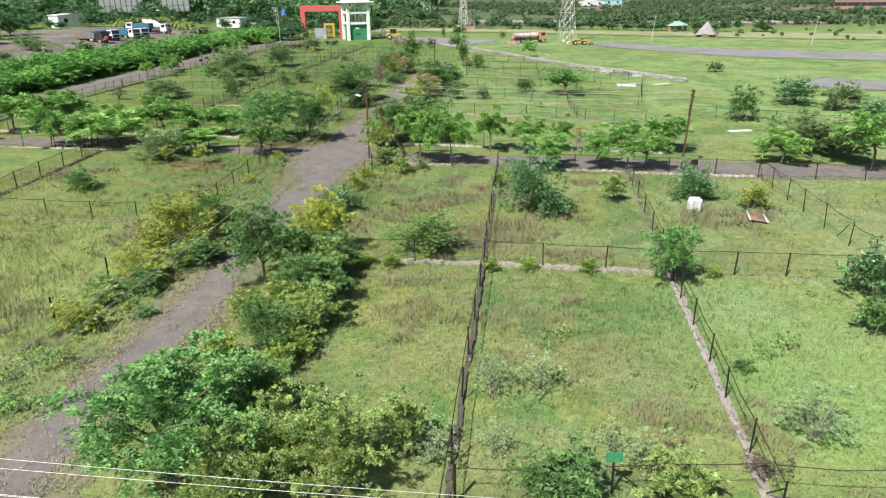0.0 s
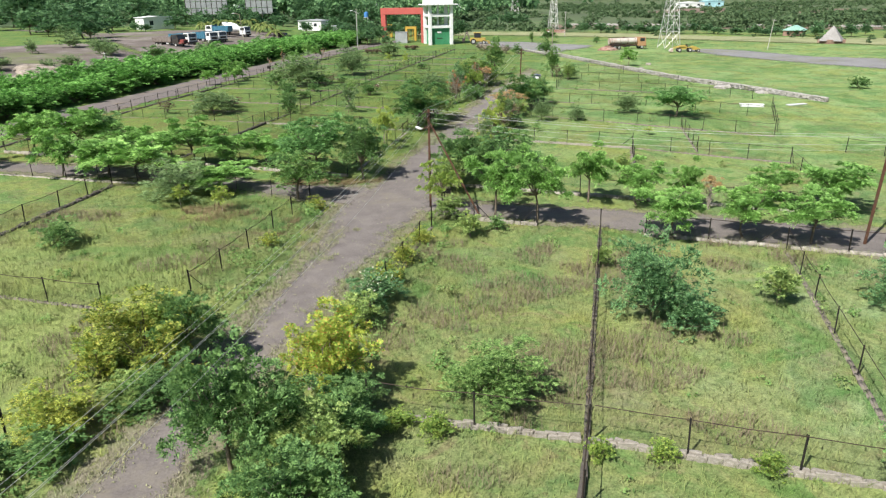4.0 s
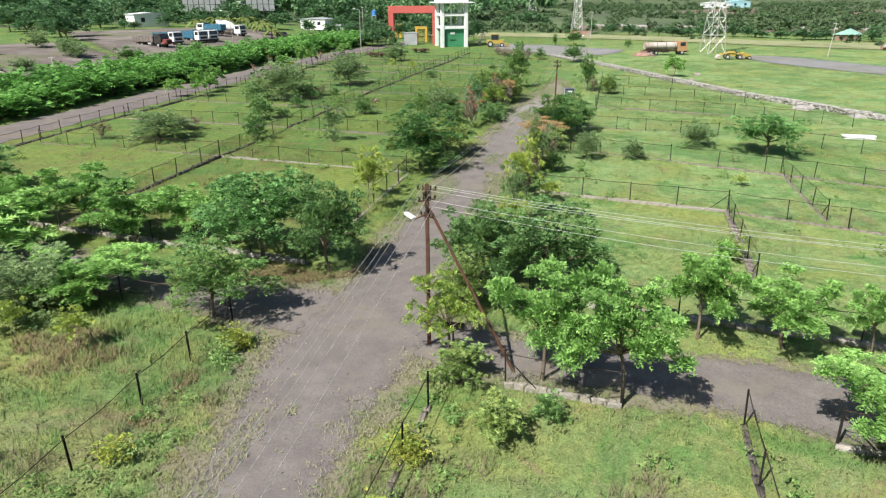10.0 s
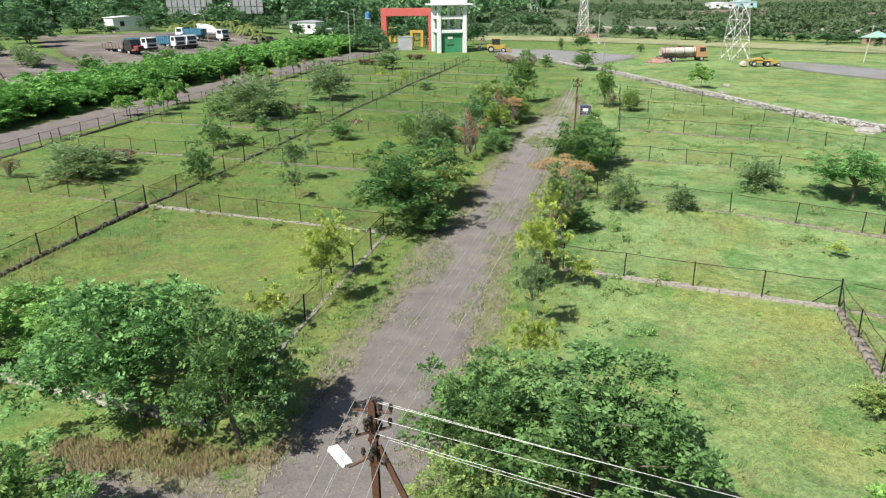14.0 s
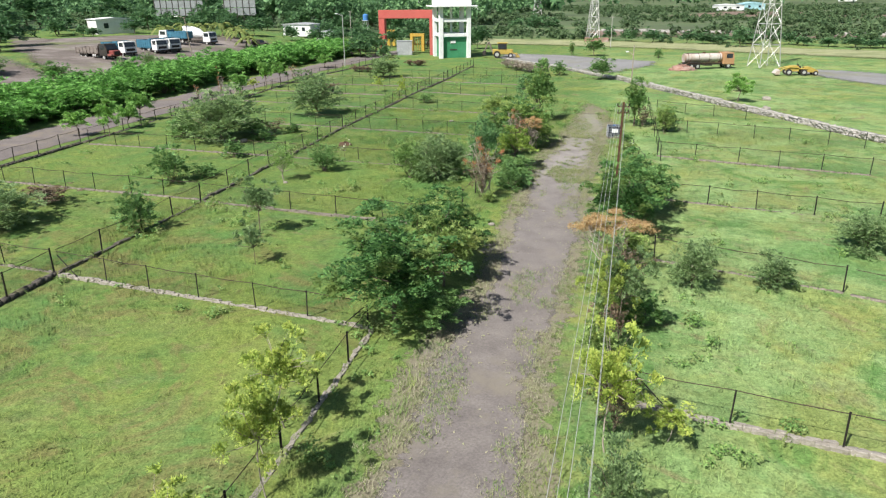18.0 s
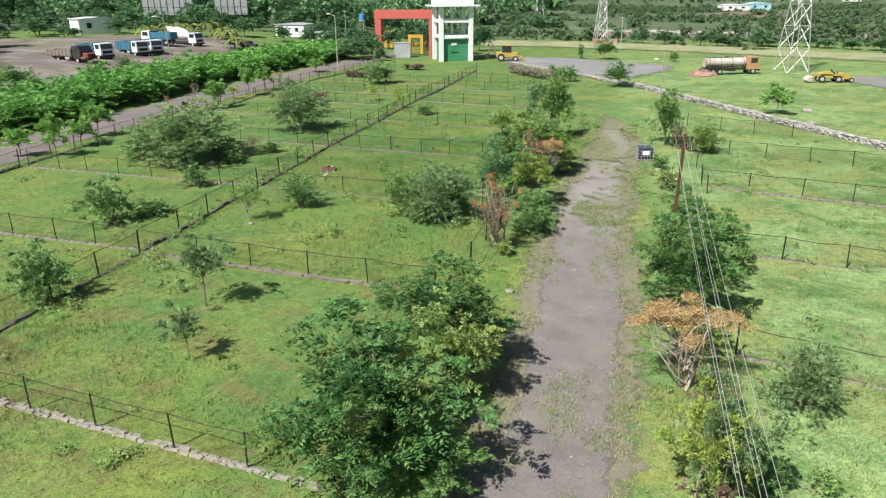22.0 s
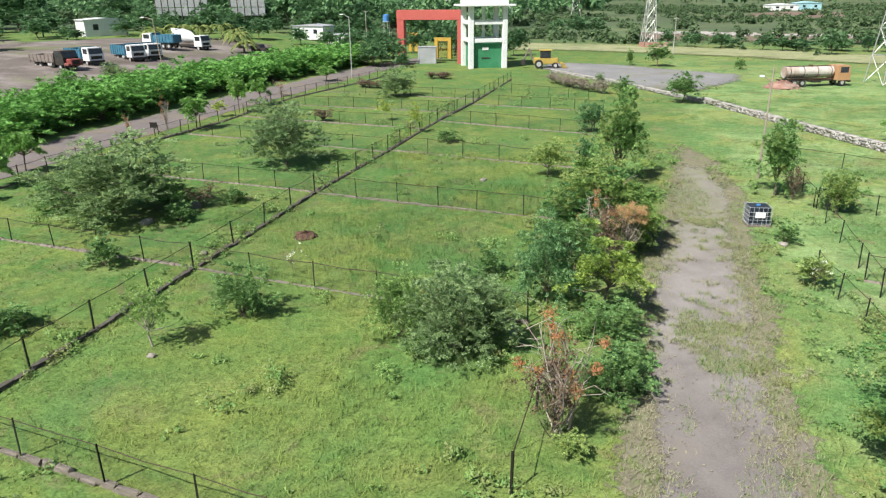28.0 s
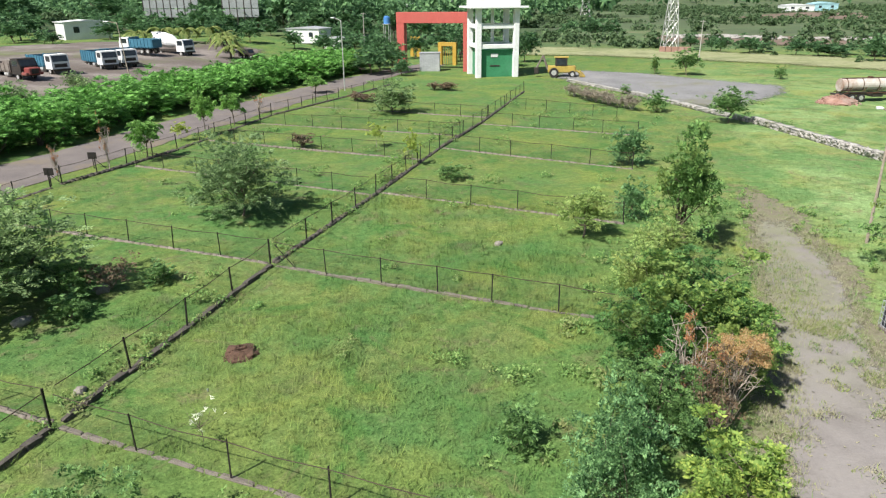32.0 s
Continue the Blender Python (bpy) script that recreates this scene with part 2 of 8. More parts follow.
def frayed(m, dusty=False):
    """A road surface that breaks up into crumbs towards its edge, and turns to dusty gravel at its far end."""
    nt = m.node_tree
    if dusty:
        b = nt.nodes["Principled BSDF"]
        old = b.inputs["Base Color"].links[0].from_socket
        nt.links.new(mix_node(nt, times_node(nt, map_axis(nt, "Y", 16.0, 46.0), blotch(nt, 0.35, 0.30, 0.62, 0.45)), old, (0.225, 0.208, 0.196)), b.inputs["Base Color"])
        old = b.inputs["Base Color"].links[0].from_socket
        nt.links.new(mix_node(nt, times_node(nt, map_axis(nt, "Y", 46.0, 54.0), blotch(nt, 0.5, 0.32, 0.60, 0.60)), old, (0.285, 0.265, 0.248)), b.inputs["Base Color"])
        old = b.inputs["Base Color"].links[0].from_socket
        nt.links.new(mix_node(nt, times_node(nt, map_axis(nt, "Y", 60.0, 72.0), blotch(nt, 0.6, 0.34, 0.58, 0.75)), old, (0.205, 0.210, 0.130)), b.inputs["Base Color"])
    at = nt.nodes.new("ShaderNodeAttribute")
    at.attribute_name = "edge"
    n = noise_node(nt, 2.4, 7, 0.75, 0.4)
    add = nt.nodes.new("ShaderNodeMath")
    add.operation = "MULTIPLY_ADD"
    add.inputs[1].default_value = 2.4
    nt.links.new(n.outputs[0], add.inputs[0])
    nt.links.new(at.outputs["Fac"], add.inputs[2])
    r = ramp_node(nt, [(0.60, (0, 0, 0)), (0.68, (1, 1, 1))])
    half = times_node(nt, add.outputs[0], 0.4)
    nt.links.new(half, r.inputs[0])
    clear = nt.nodes.new("ShaderNodeBsdfTransparent")
    mx = nt.nodes.new("ShaderNodeMixShader")
    nt.links.new(r.outputs[0], mx.inputs[0])
    nt.links.new(clear.outputs[0], mx.inputs[1])
    nt.links.new(nt.nodes["Principled BSDF"].outputs[0], mx.inputs[2])
    nt.links.new(mx.outputs[0], nt.nodes["Material Output"].inputs[0])
    return m


def net_material():
    """Rusted chain-link seen from afar: a weave of dark wire with clear gaps."""
    m = bpy.data.materials.new("chain_link")
    m.use_nodes = True
    nt = m.node_tree
    b = nt.nodes["Principled BSDF"]
    b.inputs["Base Color"].default_value, b.inputs["Roughness"].default_value, b.inputs["Metallic"].default_value = (0.045, 0.045, 0.04, 1), 0.6, 0.4
    n = noise_node(nt, 1.3, 5)
    r = ramp_node(nt, [(0.35, (0.04, 0.04, 0.04)), (0.7, (0.13, 0.13, 0.13))])
    nt.links.new(n.outputs[0], r.inputs[0])
    clear = nt.nodes.new("ShaderNodeBsdfTransparent")
    mx = nt.nodes.new("ShaderNodeMixShader")
    nt.links.new(r.outputs[0], mx.inputs[0])
    nt.links.new(clear.outputs[0], mx.inputs[1])
    nt.links.new(b.outputs[0], mx.inputs[2])
    nt.links.new(mx.outputs[0], nt.nodes["Material Output"].inputs[0])
    return m


M_GROUND = ground_material()
M_GRASS = blade_material("grass_blades", [(0.0, (0.60, 0.64, 0.58)), (0.5, (0.96, 0.96, 0.92)), (1.0, (1.40, 1.34, 1.22))])
M_STRAW = blade_material("straw_blades", [(0.0, (0.265, 0.250, 0.160)), (0.6, (0.345, 0.315, 0.225)), (1.0, (0.235, 0.265, 0.130))], True, 0.90)
M_BUNCH = blade_material("bunch_blades", [(0.0, (0.75, 0.82, 0.66)), (0.5, (1.08, 1.12, 0.94)), (1.0, (1.40, 1.36, 1.12))], None, 1.0, 0.32)
M_WITHER = blade_material("withered_blades", [(0.0, (0.20, 0.13, 0.08)), (0.5, (0.27, 0.19, 0.115)), (1.0, (0.24, 0.21, 0.10))], True, 0.85)
M_SEED = blade_material("seeding_blades", [(0.0, (0.165, 0.120, 0.088)), (0.5, (0.225, 0.175, 0.130)), (1.0, (0.20, 0.185, 0.10))], True, 0.85)
M_VERGE = frayed(surface("stony_verge", [(0.3, (0.165, 0.148, 0.110)), (0.5, (0.205, 0.190, 0.128)), (0.7, (0.155, 0.180, 0.085))], 0.9, 9, 0.95, 0, 0.6, 0.03, (0.185, 0.165, 0.14), 0.1))
M_ROAD = frayed(surface("weathered_asphalt", [(0.3, (0.136, 0.120, 0.113)), (0.5, (0.168, 0.150, 0.140)), (0.7, (0.205, 0.184, 0.168))], 0.8, 14, 0.92, 0, 0.5, 0.02, (0.182, 0.162, 0.132), 0.15), True)
M_LANE = surface("worn_lane_asphalt", [(0.3, (0.145, 0.128, 0.124)), (0.6, (0.184, 0.162, 0.152)), (0.75, (0.213, 0.185, 0.166))], 0.5, 12, 0.92, 0, 0.4, 0.02, (0.194, 0.162, 0.120), 0.15)
M_LOT = frayed(surface("grey_gravel", [(0.3, (0.190, 0.188, 0.188)), (0.6, (0.245, 0.242, 0.240)), (0.8, (0.290, 0.280, 0.262))], 0.2, 6, 0.95, 0, 0.5, 0.03, (0.168, 0.168, 0.102), 0.1))
M_DIRT = frayed(surface("bare_earth", [(0.3, (0.120, 0.100, 0.086)), (0.5, (0.165, 0.142, 0.128)), (0.62, (0.255, 0.225, 0.205)), (0.75, (0.13, 0.125, 0.08))], 0.12, 4, 0.95, 0, 0.5, 0.04, (0.14, 0.165, 0.07), 0.1))
M_PALE = frayed(surface("pale_tall_grass", [(0.3, (0.19, 0.205, 0.105)), (0.5, (0.30, 0.31, 0.17)), (0.62, (0.215, 0.24, 0.11)), (0.75, (0.33, 0.33, 0.19))], 0.12, 1.6, 0.95, 0, 0.6, 0.1, (0.155, 0.185, 0.085), 0.1))
M_EARTH = frayed(surface("turned_soil", [(0.3, (0.16, 0.12, 0.095)), (0.6, (0.21, 0.16, 0.125)), (0.8, (0.10, 0.08, 0.07))], 0.09, 3, 0.95, 0, 0.6, 0.06, (0.09, 0.10, 0.05), 0.1))
M_POST = surface("black_angle_iron", [(0.3, (0.018, 0.018, 0.018)), (0.7, (0.035, 0.03, 0.026))], 6, 60, 0.55, 0.3, 0.2, 0.004)
M_RAIL = surface("rusted_rail", [(0.3, (0.04, 0.032, 0.026)), (0.7, (0.075, 0.05, 0.035))], 6, 60, 0.6, 0.3, 0.2, 0.004)
M_NET = net_material()
M_KERB_L = surface("limewashed_rubble", [(0.3, (0.25, 0.225, 0.185)), (0.5, (0.34, 0.31, 0.265)), (0.7, (0.44, 0.41, 0.36))], 3.0, 22, 0.9, 0, 0.7, 0.03, (0.20, 0.19, 0.12))
M_KERB_D = surface("dark_basalt_kerb", [(0.3, (0.070, 0.062, 0.054)), (0.6, (0.110, 0.097, 0.083)), (0.8, (0.17, 0.15, 0.125))], 3.0, 22, 0.9, 0, 0.7, 0.03, (0.13, 0.13, 0.06))
M_KERB_B = surface("mossy_brick_kerb", [(0.3, (0.155, 0.135, 0.110)), (0.6, (0.235, 0.205, 0.172)), (0.8, (0.33, 0.295, 0.25))], 3.0, 22, 0.9, 0, 0.7, 0.03, (0.15, 0.16, 0.08))
M_RUBBLE = surface("pale_rubble_wall", [(0.3, (0.236, 0.224, 0.206)), (0.5, (0.354, 0.336, 0.313)), (0.75, (0.472, 0.454, 0.425))], 1.6, 9, 0.9, 0, 0.8, 0.06, (0.224, 0.224, 0.159))
M_BARK = surface("grey_bark", [(0.3, (0.11, 0.085, 0.06)), (0.6, (0.20, 0.165, 0.125)), (0.8, (0.30, 0.26, 0.21))], 5, 30, 0.9, 0, 0.7, 0.02)
M_PALEBARK = surface("bleached_wood", [(0.3, (0.30, 0.25, 0.20)), (0.7, (0.46, 0.41, 0.35))], 5, 30, 0.9, 0, 0.6, 0.01)
M_RUST = surface("rusted_steel", [(0.3, (0.071, 0.033, 0.018)), (0.55, (0.114, 0.056, 0.034)), (0.75, (0.055, 0.033, 0.026))], 4, 40, 0.8, 0.2, 0.4, 0.006, (0.087, 0.073, 0.059))
M_CONC = surface("pale_concrete_pole", [(0.3, (0.38, 0.36, 0.32)), (0.7, (0.52, 0.50, 0.46))], 2, 30, 0.85)
M_WIRE = surface("aluminium_wire", [(0.3, (0.46, 0.47, 0.44)), (0.7, (0.58, 0.58, 0.54))], 2, 30, 0.45, 0.3, 0.0)
M_WHITE = surface("white_paint", [(0.3, (0.66, 0.67, 0.66)), (0.6, (0.78, 0.79, 0.78)), (0.8, (0.82, 0.82, 0.80))], 0.5, 8, 0.6, 0, 0.1, 0.01, (0.62, 0.62, 0.58))
M_GREEN = surface("green_paint", [(0.3, (0.040, 0.205, 0.095)), (0.7, (0.055, 0.25, 0.12))], 0.5, 8, 0.6, 0, 0.1, 0.01, (0.065, 0.21, 0.12))
M_RED = surface("red_paint", [(0.3, (0.410, 0.082, 0.070)), (0.7, (0.476, 0.111, 0.090))], 0.4, 8, 0.65, 0, 0.1, 0.01, (0.377, 0.107, 0.082))
M_YELLOW = surface("yellow_paint", [(0.3, (0.426, 0.262, 0.041)), (0.7, (0.492, 0.328, 0.057))], 0.8, 10, 0.55, 0, 0.1, 0.01, (0.295, 0.205, 0.066))
M_BLUE = surface("truck_blue_paint", [(0.3, (0.04, 0.135, 0.20)), (0.7, (0.06, 0.19, 0.27))], 0.6, 8, 0.55, 0, 0.15, 0.01, (0.11, 0.16, 0.18))
M_TANKBLUE = surface("blue_plastic", [(0.3, (0.06, 0.19, 0.46)), (0.7, (0.09, 0.25, 0.54))], 1, 8, 0.45)
M_TRUCKRED = surface("faded_red_paint", [(0.3, (0.19, 0.045, 0.04)), (0.7, (0.26, 0.07, 0.06))], 1, 9, 0.6, 0, 0.1, 0.01, (0.17, 0.10, 0.08))
M_WOODBED = surface("worn_brown_boards", [(0.3, (0.150, 0.120, 0.102)), (0.7, (0.224, 0.200, 0.178))], 1.5, 12, 0.85)
M_ORANGE = surface("faded_orange_paint", [(0.3, (0.40, 0.22, 0.11)), (0.7, (0.47, 0.28, 0.15))], 0.8, 9, 0.6, 0, 0.1, 0.01, (0.34, 0.22, 0.14))
M_TANKER = surface("rust_streaked_white", [(0.3, (0.42, 0.38, 0.34)), (0.5, (0.55, 0.51, 0.47)), (0.7, (0.36, 0.27, 0.21))], 0.7, 9, 0.65, 0, 0.2, 0.01, (0.27, 0.17, 0.12))
M_TYRE = surface("dusty_rubber", [(0.3, (0.02, 0.02, 0.02)), (0.7, (0.05, 0.045, 0.04))], 3, 30, 0.85)
M_CHASSIS = surface("grimy_chassis", [(0.3, (0.03, 0.028, 0.026)), (0.7, (0.07, 0.06, 0.05))], 2, 20, 0.7, 0.3)
M_GLASS = surface("dark_window_glass", [(0.3, (0.02, 0.025, 0.03)), (0.7, (0.04, 0.05, 0.055))], 1, 5, 0.08, 0, 0.0, 0.01, None, 0.6)
M_STEEL = surface("galvanised_steel", [(0.3, (0.48, 0.48, 0.46)), (0.7, (0.62, 0.62, 0.60))], 1.5, 15, 0.5, 0.5, 0.05)
M_TIN = surface("grey_corrugated_tin", [(0.3, (0.36, 0.37, 0.39)), (0.7, (0.52, 0.53, 0.54))], 0.5, 6, 0.55, 0.3, 0.1)
M_SHEET = surface("weathered_grey_sheet", [(0.3, (0.17, 0.19, 0.19)), (0.7, (0.27, 0.29, 0.29))], 0.3, 3, 0.7, 0, 0.1, 0.01, (0.13, 0.14, 0.13))
M_MINT = surface("pale_green_roof", [(0.3, (0.28, 0.50, 0.42)), (0.7, (0.36, 0.58, 0.50))], 0.3, 3, 0.6)
M_AQUA = surface("pale_blue_cladding", [(0.3, (0.28, 0.50, 0.55)), (0.7, (0.38, 0.60, 0.64))], 0.1, 1, 0.6)
M_THATCH = surface("grey_thatch", [(0.3, (0.22, 0.21, 0.20)), (0.7, (0.32, 0.31, 0.30))], 0.6, 4, 0.95)
M_BROWNWALL = surface("brown_brickwork", [(0.3, (0.24, 0.15, 0.11)), (0.7, (0.32, 0.21, 0.16))], 0.2, 2, 0.9)
M_TERMITE = surface("red_soil", [(0.3, (0.080, 0.048, 0.034)), (0.7, (0.145, 0.085, 0.058))], 4, 20, 0.95, 0, 0.9, 0.05)
M_STONE = surface("grey_field_stone", [(0.3, (0.20, 0.18, 0.15)), (0.7, (0.36, 0.33, 0.29))], 4, 20, 0.9, 0, 0.7, 0.03)
M_BRICKS = surface("broken_brick", [(0.3, (0.25, 0.135, 0.10)), (0.7, (0.36, 0.23, 0.185))], 1.5, 8, 0.9, 0, 0.6, 0.04, (0.30, 0.26, 0.22))
M_BAG = surface("weathered_white_fabric", [(0.3, (0.44, 0.46, 0.46)), (0.55, (0.58, 0.60, 0.59)), (0.8, (0.66, 0.67, 0.66))], 3, 16, 0.8, 0, 0.1, 0.02, (0.34, 0.34, 0.31))
M_SACK = surface("white_plastic_sheet", [(0.3, (0.70, 0.71, 0.70)), (0.7, (0.82, 0.82, 0.81))], 2, 12, 0.5)
M_CAGE = surface("cage_tubes", [(0.3, (0.42, 0.44, 0.48)), (0.7, (0.55, 0.57, 0.60))], 3, 20, 0.45, 0.4, 0.05)
M_BLACKTANK = surface("black_plastic_tank", [(0.3, (0.012, 0.016, 0.025)), (0.7, (0.03, 0.04, 0.055))], 2, 12, 0.4)
L_NEEM = leaf_material("neem_leaves", [(0.0, (0.064, 0.145, 0.052)), (0.5, (0.150, 0.306, 0.110)), (1.0, (0.270, 0.487, 0.182))])
L_DARK = leaf_material("dark_leaves", [(0.0, (0.052, 0.111, 0.043)), (0.5, (0.127, 0.240, 0.089)), (1.0, (0.251, 0.410, 0.157))], (0.165, 0.270, 0.089))
L_BROAD = leaf_material("broad_leaves", [(0.0, (0.036, 0.092, 0.035)), (0.5, (0.087, 0.199, 0.070)), (1.0, (0.167, 0.326, 0.109))], (0.193, 0.252, 0.079))
L_LIGHT = leaf_material("yellowish_leaves", [(0.0, (0.100, 0.165, 0.056)), (0.5, (0.240, 0.345, 0.118)), (1.0, (0.420, 0.530, 0.205))], (0.320, 0.370, 0.125))
L_GLIR = leaf_material("bright_leaves", [(0.0, (0.097, 0.194, 0.054)), (0.5, (0.230, 0.420, 0.121)), (1.0, (0.418, 0.659, 0.218))], (0.212, 0.381, 0.121))
L_ACACIA = leaf_material("grey_green_leaves", [(0.0, (0.086, 0.140, 0.074)), (0.5, (0.198, 0.295, 0.142)), (1.0, (0.320, 0.430, 0.215))], None, 0.65, 0.4)
L_WISP = leaf_material("pale_thorn_leaves", [(0.0, (0.160, 0.235, 0.130)), (0.5, (0.300, 0.400, 0.225)), (1.0, (0.430, 0.530, 0.310))], None, 0.65, 0.4)
L_TEAL = leaf_material("blue_green_leaves", [(0.0, (0.052, 0.118, 0.056)), (0.5, (0.127, 0.252, 0.117)), (1.0, (0.251, 0.430, 0.202))], None)
L_YELLOW = leaf_material("yellow_leaves", [(0.0, (0.105, 0.165, 0.040)), (0.4, (0.290, 0.335, 0.075)), (0.8, (0.470, 0.520, 0.125)), (1.0, (0.540, 0.450, 0.115))], (0.180, 0.310, 0.078))
L_FLAME = leaf_material("yellow_orange_leaves", [(0.0, (0.190, 0.330, 0.071)), (0.45, (0.400, 0.510, 0.095)), (0.85, (0.580, 0.560, 0.120)), (0.97, (0.600, 0.260, 0.120))], (0.470, 0.510, 0.100))
L_RUST = leaf_material("withered_orange_leaves", [(0.0, (0.390, 0.227, 0.125)), (0.5, (0.552, 0.346, 0.187)), (1.0, (0.617, 0.475, 0.270))])
L_REDDISH = leaf_material("reddish_dry_leaves", [(0.0, (0.27, 0.105, 0.060)), (0.5, (0.42, 0.180, 0.100)), (1.0, (0.48, 0.29, 0.16))])
L_BROWN = leaf_material("dry_brown_twigs", [(0.0, (0.12, 0.075, 0.055)), (0.6, (0.20, 0.14, 0.10)), (1.0, (0.28, 0.22, 0.16))])
L_THORN = leaf_material("pale_thorn_twigs", [(0.0, (0.20, 0.155, 0.135)), (0.6, (0.30, 0.25, 0.22)), (1.0, (0.40, 0.36, 0.31))])
L_HEDGE = leaf_material("hedge_leaves", [(0.0, (0.058, 0.146, 0.036)), (0.5, (0.142, 0.325, 0.083)), (1.0, (0.270, 0.530, 0.152))])
L_FLOWER = leaf_material("white_flowers", [(0.0, (0.62, 0.64, 0.56)), (1.0, (0.78, 0.80, 0.72))])
L_WOOD = leaf_material("woodland_leaves", [(0.0, (0.038, 0.089, 0.046)), (0.5, (0.094, 0.194, 0.094)), (1.0, (0.173, 0.307, 0.148))])
L_SCRUB = leaf_material("scrub_leaves", [(0.0, (0.056, 0.102, 0.053)), (0.5, (0.087, 0.143, 0.071)), (1.0, (0.128, 0.189, 0.097))])
L_LEAFY = leaf_material("leafy_green", [(0.0, (0.055, 0.120, 0.040)), (0.5, (0.130, 0.250, 0.085)), (1.0, (0.240, 0.400, 0.140))], (0.225, 0.290, 0.095))
L_LIME = leaf_material("lime_leaves", [(0.0, (0.100, 0.180, 0.045)), (0.5, (0.245, 0.350, 0.085)), (1.0, (0.430, 0.500, 0.130))], (0.175, 0.290, 0.080))
L_ROUND = leaf_material("pale_green_leaves", [(0.0, (0.085, 0.160, 0.050)), (0.5, (0.200, 0.330, 0.105)), (1.0, (0.350, 0.490, 0.180))], None)
L_MIXED = leaf_material("green_and_yellow_leaves", [(0.0, (0.057, 0.126, 0.040)), (0.5, (0.144, 0.264, 0.079)), (1.0, (0.331, 0.432, 0.124))], (0.258, 0.324, 0.099))
# undergrowth below the far trees, their shade painted into its dark greens
M_FLOOR = frayed(surface("undergrowth_painted_shade", [(0.3, (0.04, 0.07, 0.03)), (0.6, (0.07, 0.11, 0.045)), (0.8, (0.11, 0.13, 0.06))], 0.1, 1.5, 0.95, 0, 0.6, 0.1))
L_PALM = leaf_material("palm_fronds", [(0.0, (0.115, 0.166, 0.043)), (1.0, (0.248, 0.280, 0.108))])
L_WEED = leaf_material("weed_leaves", [(0.0, (0.117, 0.228, 0.076)), (0.5, (0.193, 0.331, 0.110)), (1.0, (0.304, 0.414, 0.152))], (0.297, 0.297, 0.145))
M_DIGGER = surface("dusty_digger_yellow", [(0.3, (0.36, 0.26, 0.055)), (0.7, (0.46, 0.35, 0.085))], 0.8, 8, 0.65, 0, 0.1, 0.01, (0.195, 0.148, 0.070))
M_CAP = surface("mortar_capping", [(0.3, (0.330, 0.314, 0.286)), (0.6, (0.418, 0.402, 0.369)), (0.8, (0.495, 0.473, 0.440))], 1.2, 9, 0.9, 0, 0.6, 0.04, (0.264, 0.259, 0.198))
M_POLEWOOD = surface("weathered_pole_wood", [(0.3, (0.26, 0.215, 0.165)), (0.7, (0.38, 0.33, 0.27))], 4, 30, 0.9)
L_SAPLING = leaf_material("sapling_leaves", [(0.0, (0.210, 0.300, 0.070)), (0.5, (0.350, 0.430, 0.105)), (1.0, (0.500, 0.540, 0.150))], (0.290, 0.390, 0.100))


# ---- building helpers ----
def mesh_from(name, verts, faces, material, smooth=False):
    me = bpy.data.meshes.new(name)
    v, f = np.asarray(verts, np.float32), np.asarray(faces, np.int32)
    me.vertices.add(len(v))
    me.vertices.foreach_set("co", v.ravel())
    n = f.shape[1]
    me.loops.add(f.size)
    me.loops.foreach_set("vertex_index", f.ravel())
    me.polygons.add(len(f))
    me.polygons.foreach_set("loop_start", np.arange(0, f.size, n, dtype=np.int32))
    me.polygons.foreach_set("loop_total", np.full(len(f), n, np.int32))
    me.materials.append(material)
    me.update(calc_edges=True)
    if smooth:
        me.polygons.foreach_set("use_smooth", np.ones(len(f), bool))
    return me


def part(name, bm, material, parent=None, label=""):
    """Links a bmesh (or a mesh) as one object, under a thing or under a part."""
    if isinstance(bm, bmesh.types.BMesh):
        me = bpy.data.meshes.new(name)
        bm.to_mesh(me)
        bm.free()
        me.materials.append(material)
    else:
        me = bm
    ob = new(name, me)
    ob.parent = parent
    if label:
        tagged(ob, label)
    return ob


def thing(name, label, category, group="", kind="", m=None):
    ob = new(name)
    ob.empty_display_size = 0.2
    tagged(ob, label, category, group, kind)
    if m is not None:
        ob.matrix_basis = m
    return ob


def box(x0, y0, z0, x1, y1, z1, bevel=0.0, into=None):
    bm = into if into is not None else bmesh.new()
    r = bmesh.ops.create_cube(bm, size=1, matrix=Matrix.Translation(((x0 + x1) / 2, (y0 + y1) / 2, (z0 + z1) / 2)) @ Matrix.Diagonal((x1 - x0, y1 - y0, z1 - z0, 1)))
    if bevel:
        edges = list({e for v in r["verts"] for e in v.link_edges})
        bmesh.ops.bevel(bm, geom=edges, offset=bevel, segments=1, affect="EDGES")
    return bm


def rod(a, b, r0, r1=None, seg=8, into=None, caps=True):
    bm = into if into is not None else bmesh.new()
    a, b = Vector(a), Vector(b)
    d = b - a
    m = Matrix.Translation((a + b) / 2) @ d.to_track_quat("Z", "Y").to_matrix().to_4x4()
    bmesh.ops.create_cone(bm, cap_ends=caps, segments=seg, radius1=r0, radius2=r0 if r1 is None else r1, depth=d.length, matrix=m)
    return bm


def prism(outline, y0, y1, into=None):
    """A solid from an outline in x and z, between two values of y."""
    bm = into if into is not None else bmesh.new()
    a = [bm.verts.new((x, y0, z)) for x, z in outline]
    b = [bm.verts.new((x, y1, z)) for x, z in outline]
    bm.faces.new(a)
    bm.faces.new(b[::-1])
    for i in range(len(a)):
        j = (i + 1) % len(a)
        bm.faces.new((a[j], a[i], b[i], b[j]))
    bmesh.ops.recalc_face_normals(bm, faces=bm.faces)
    return bm


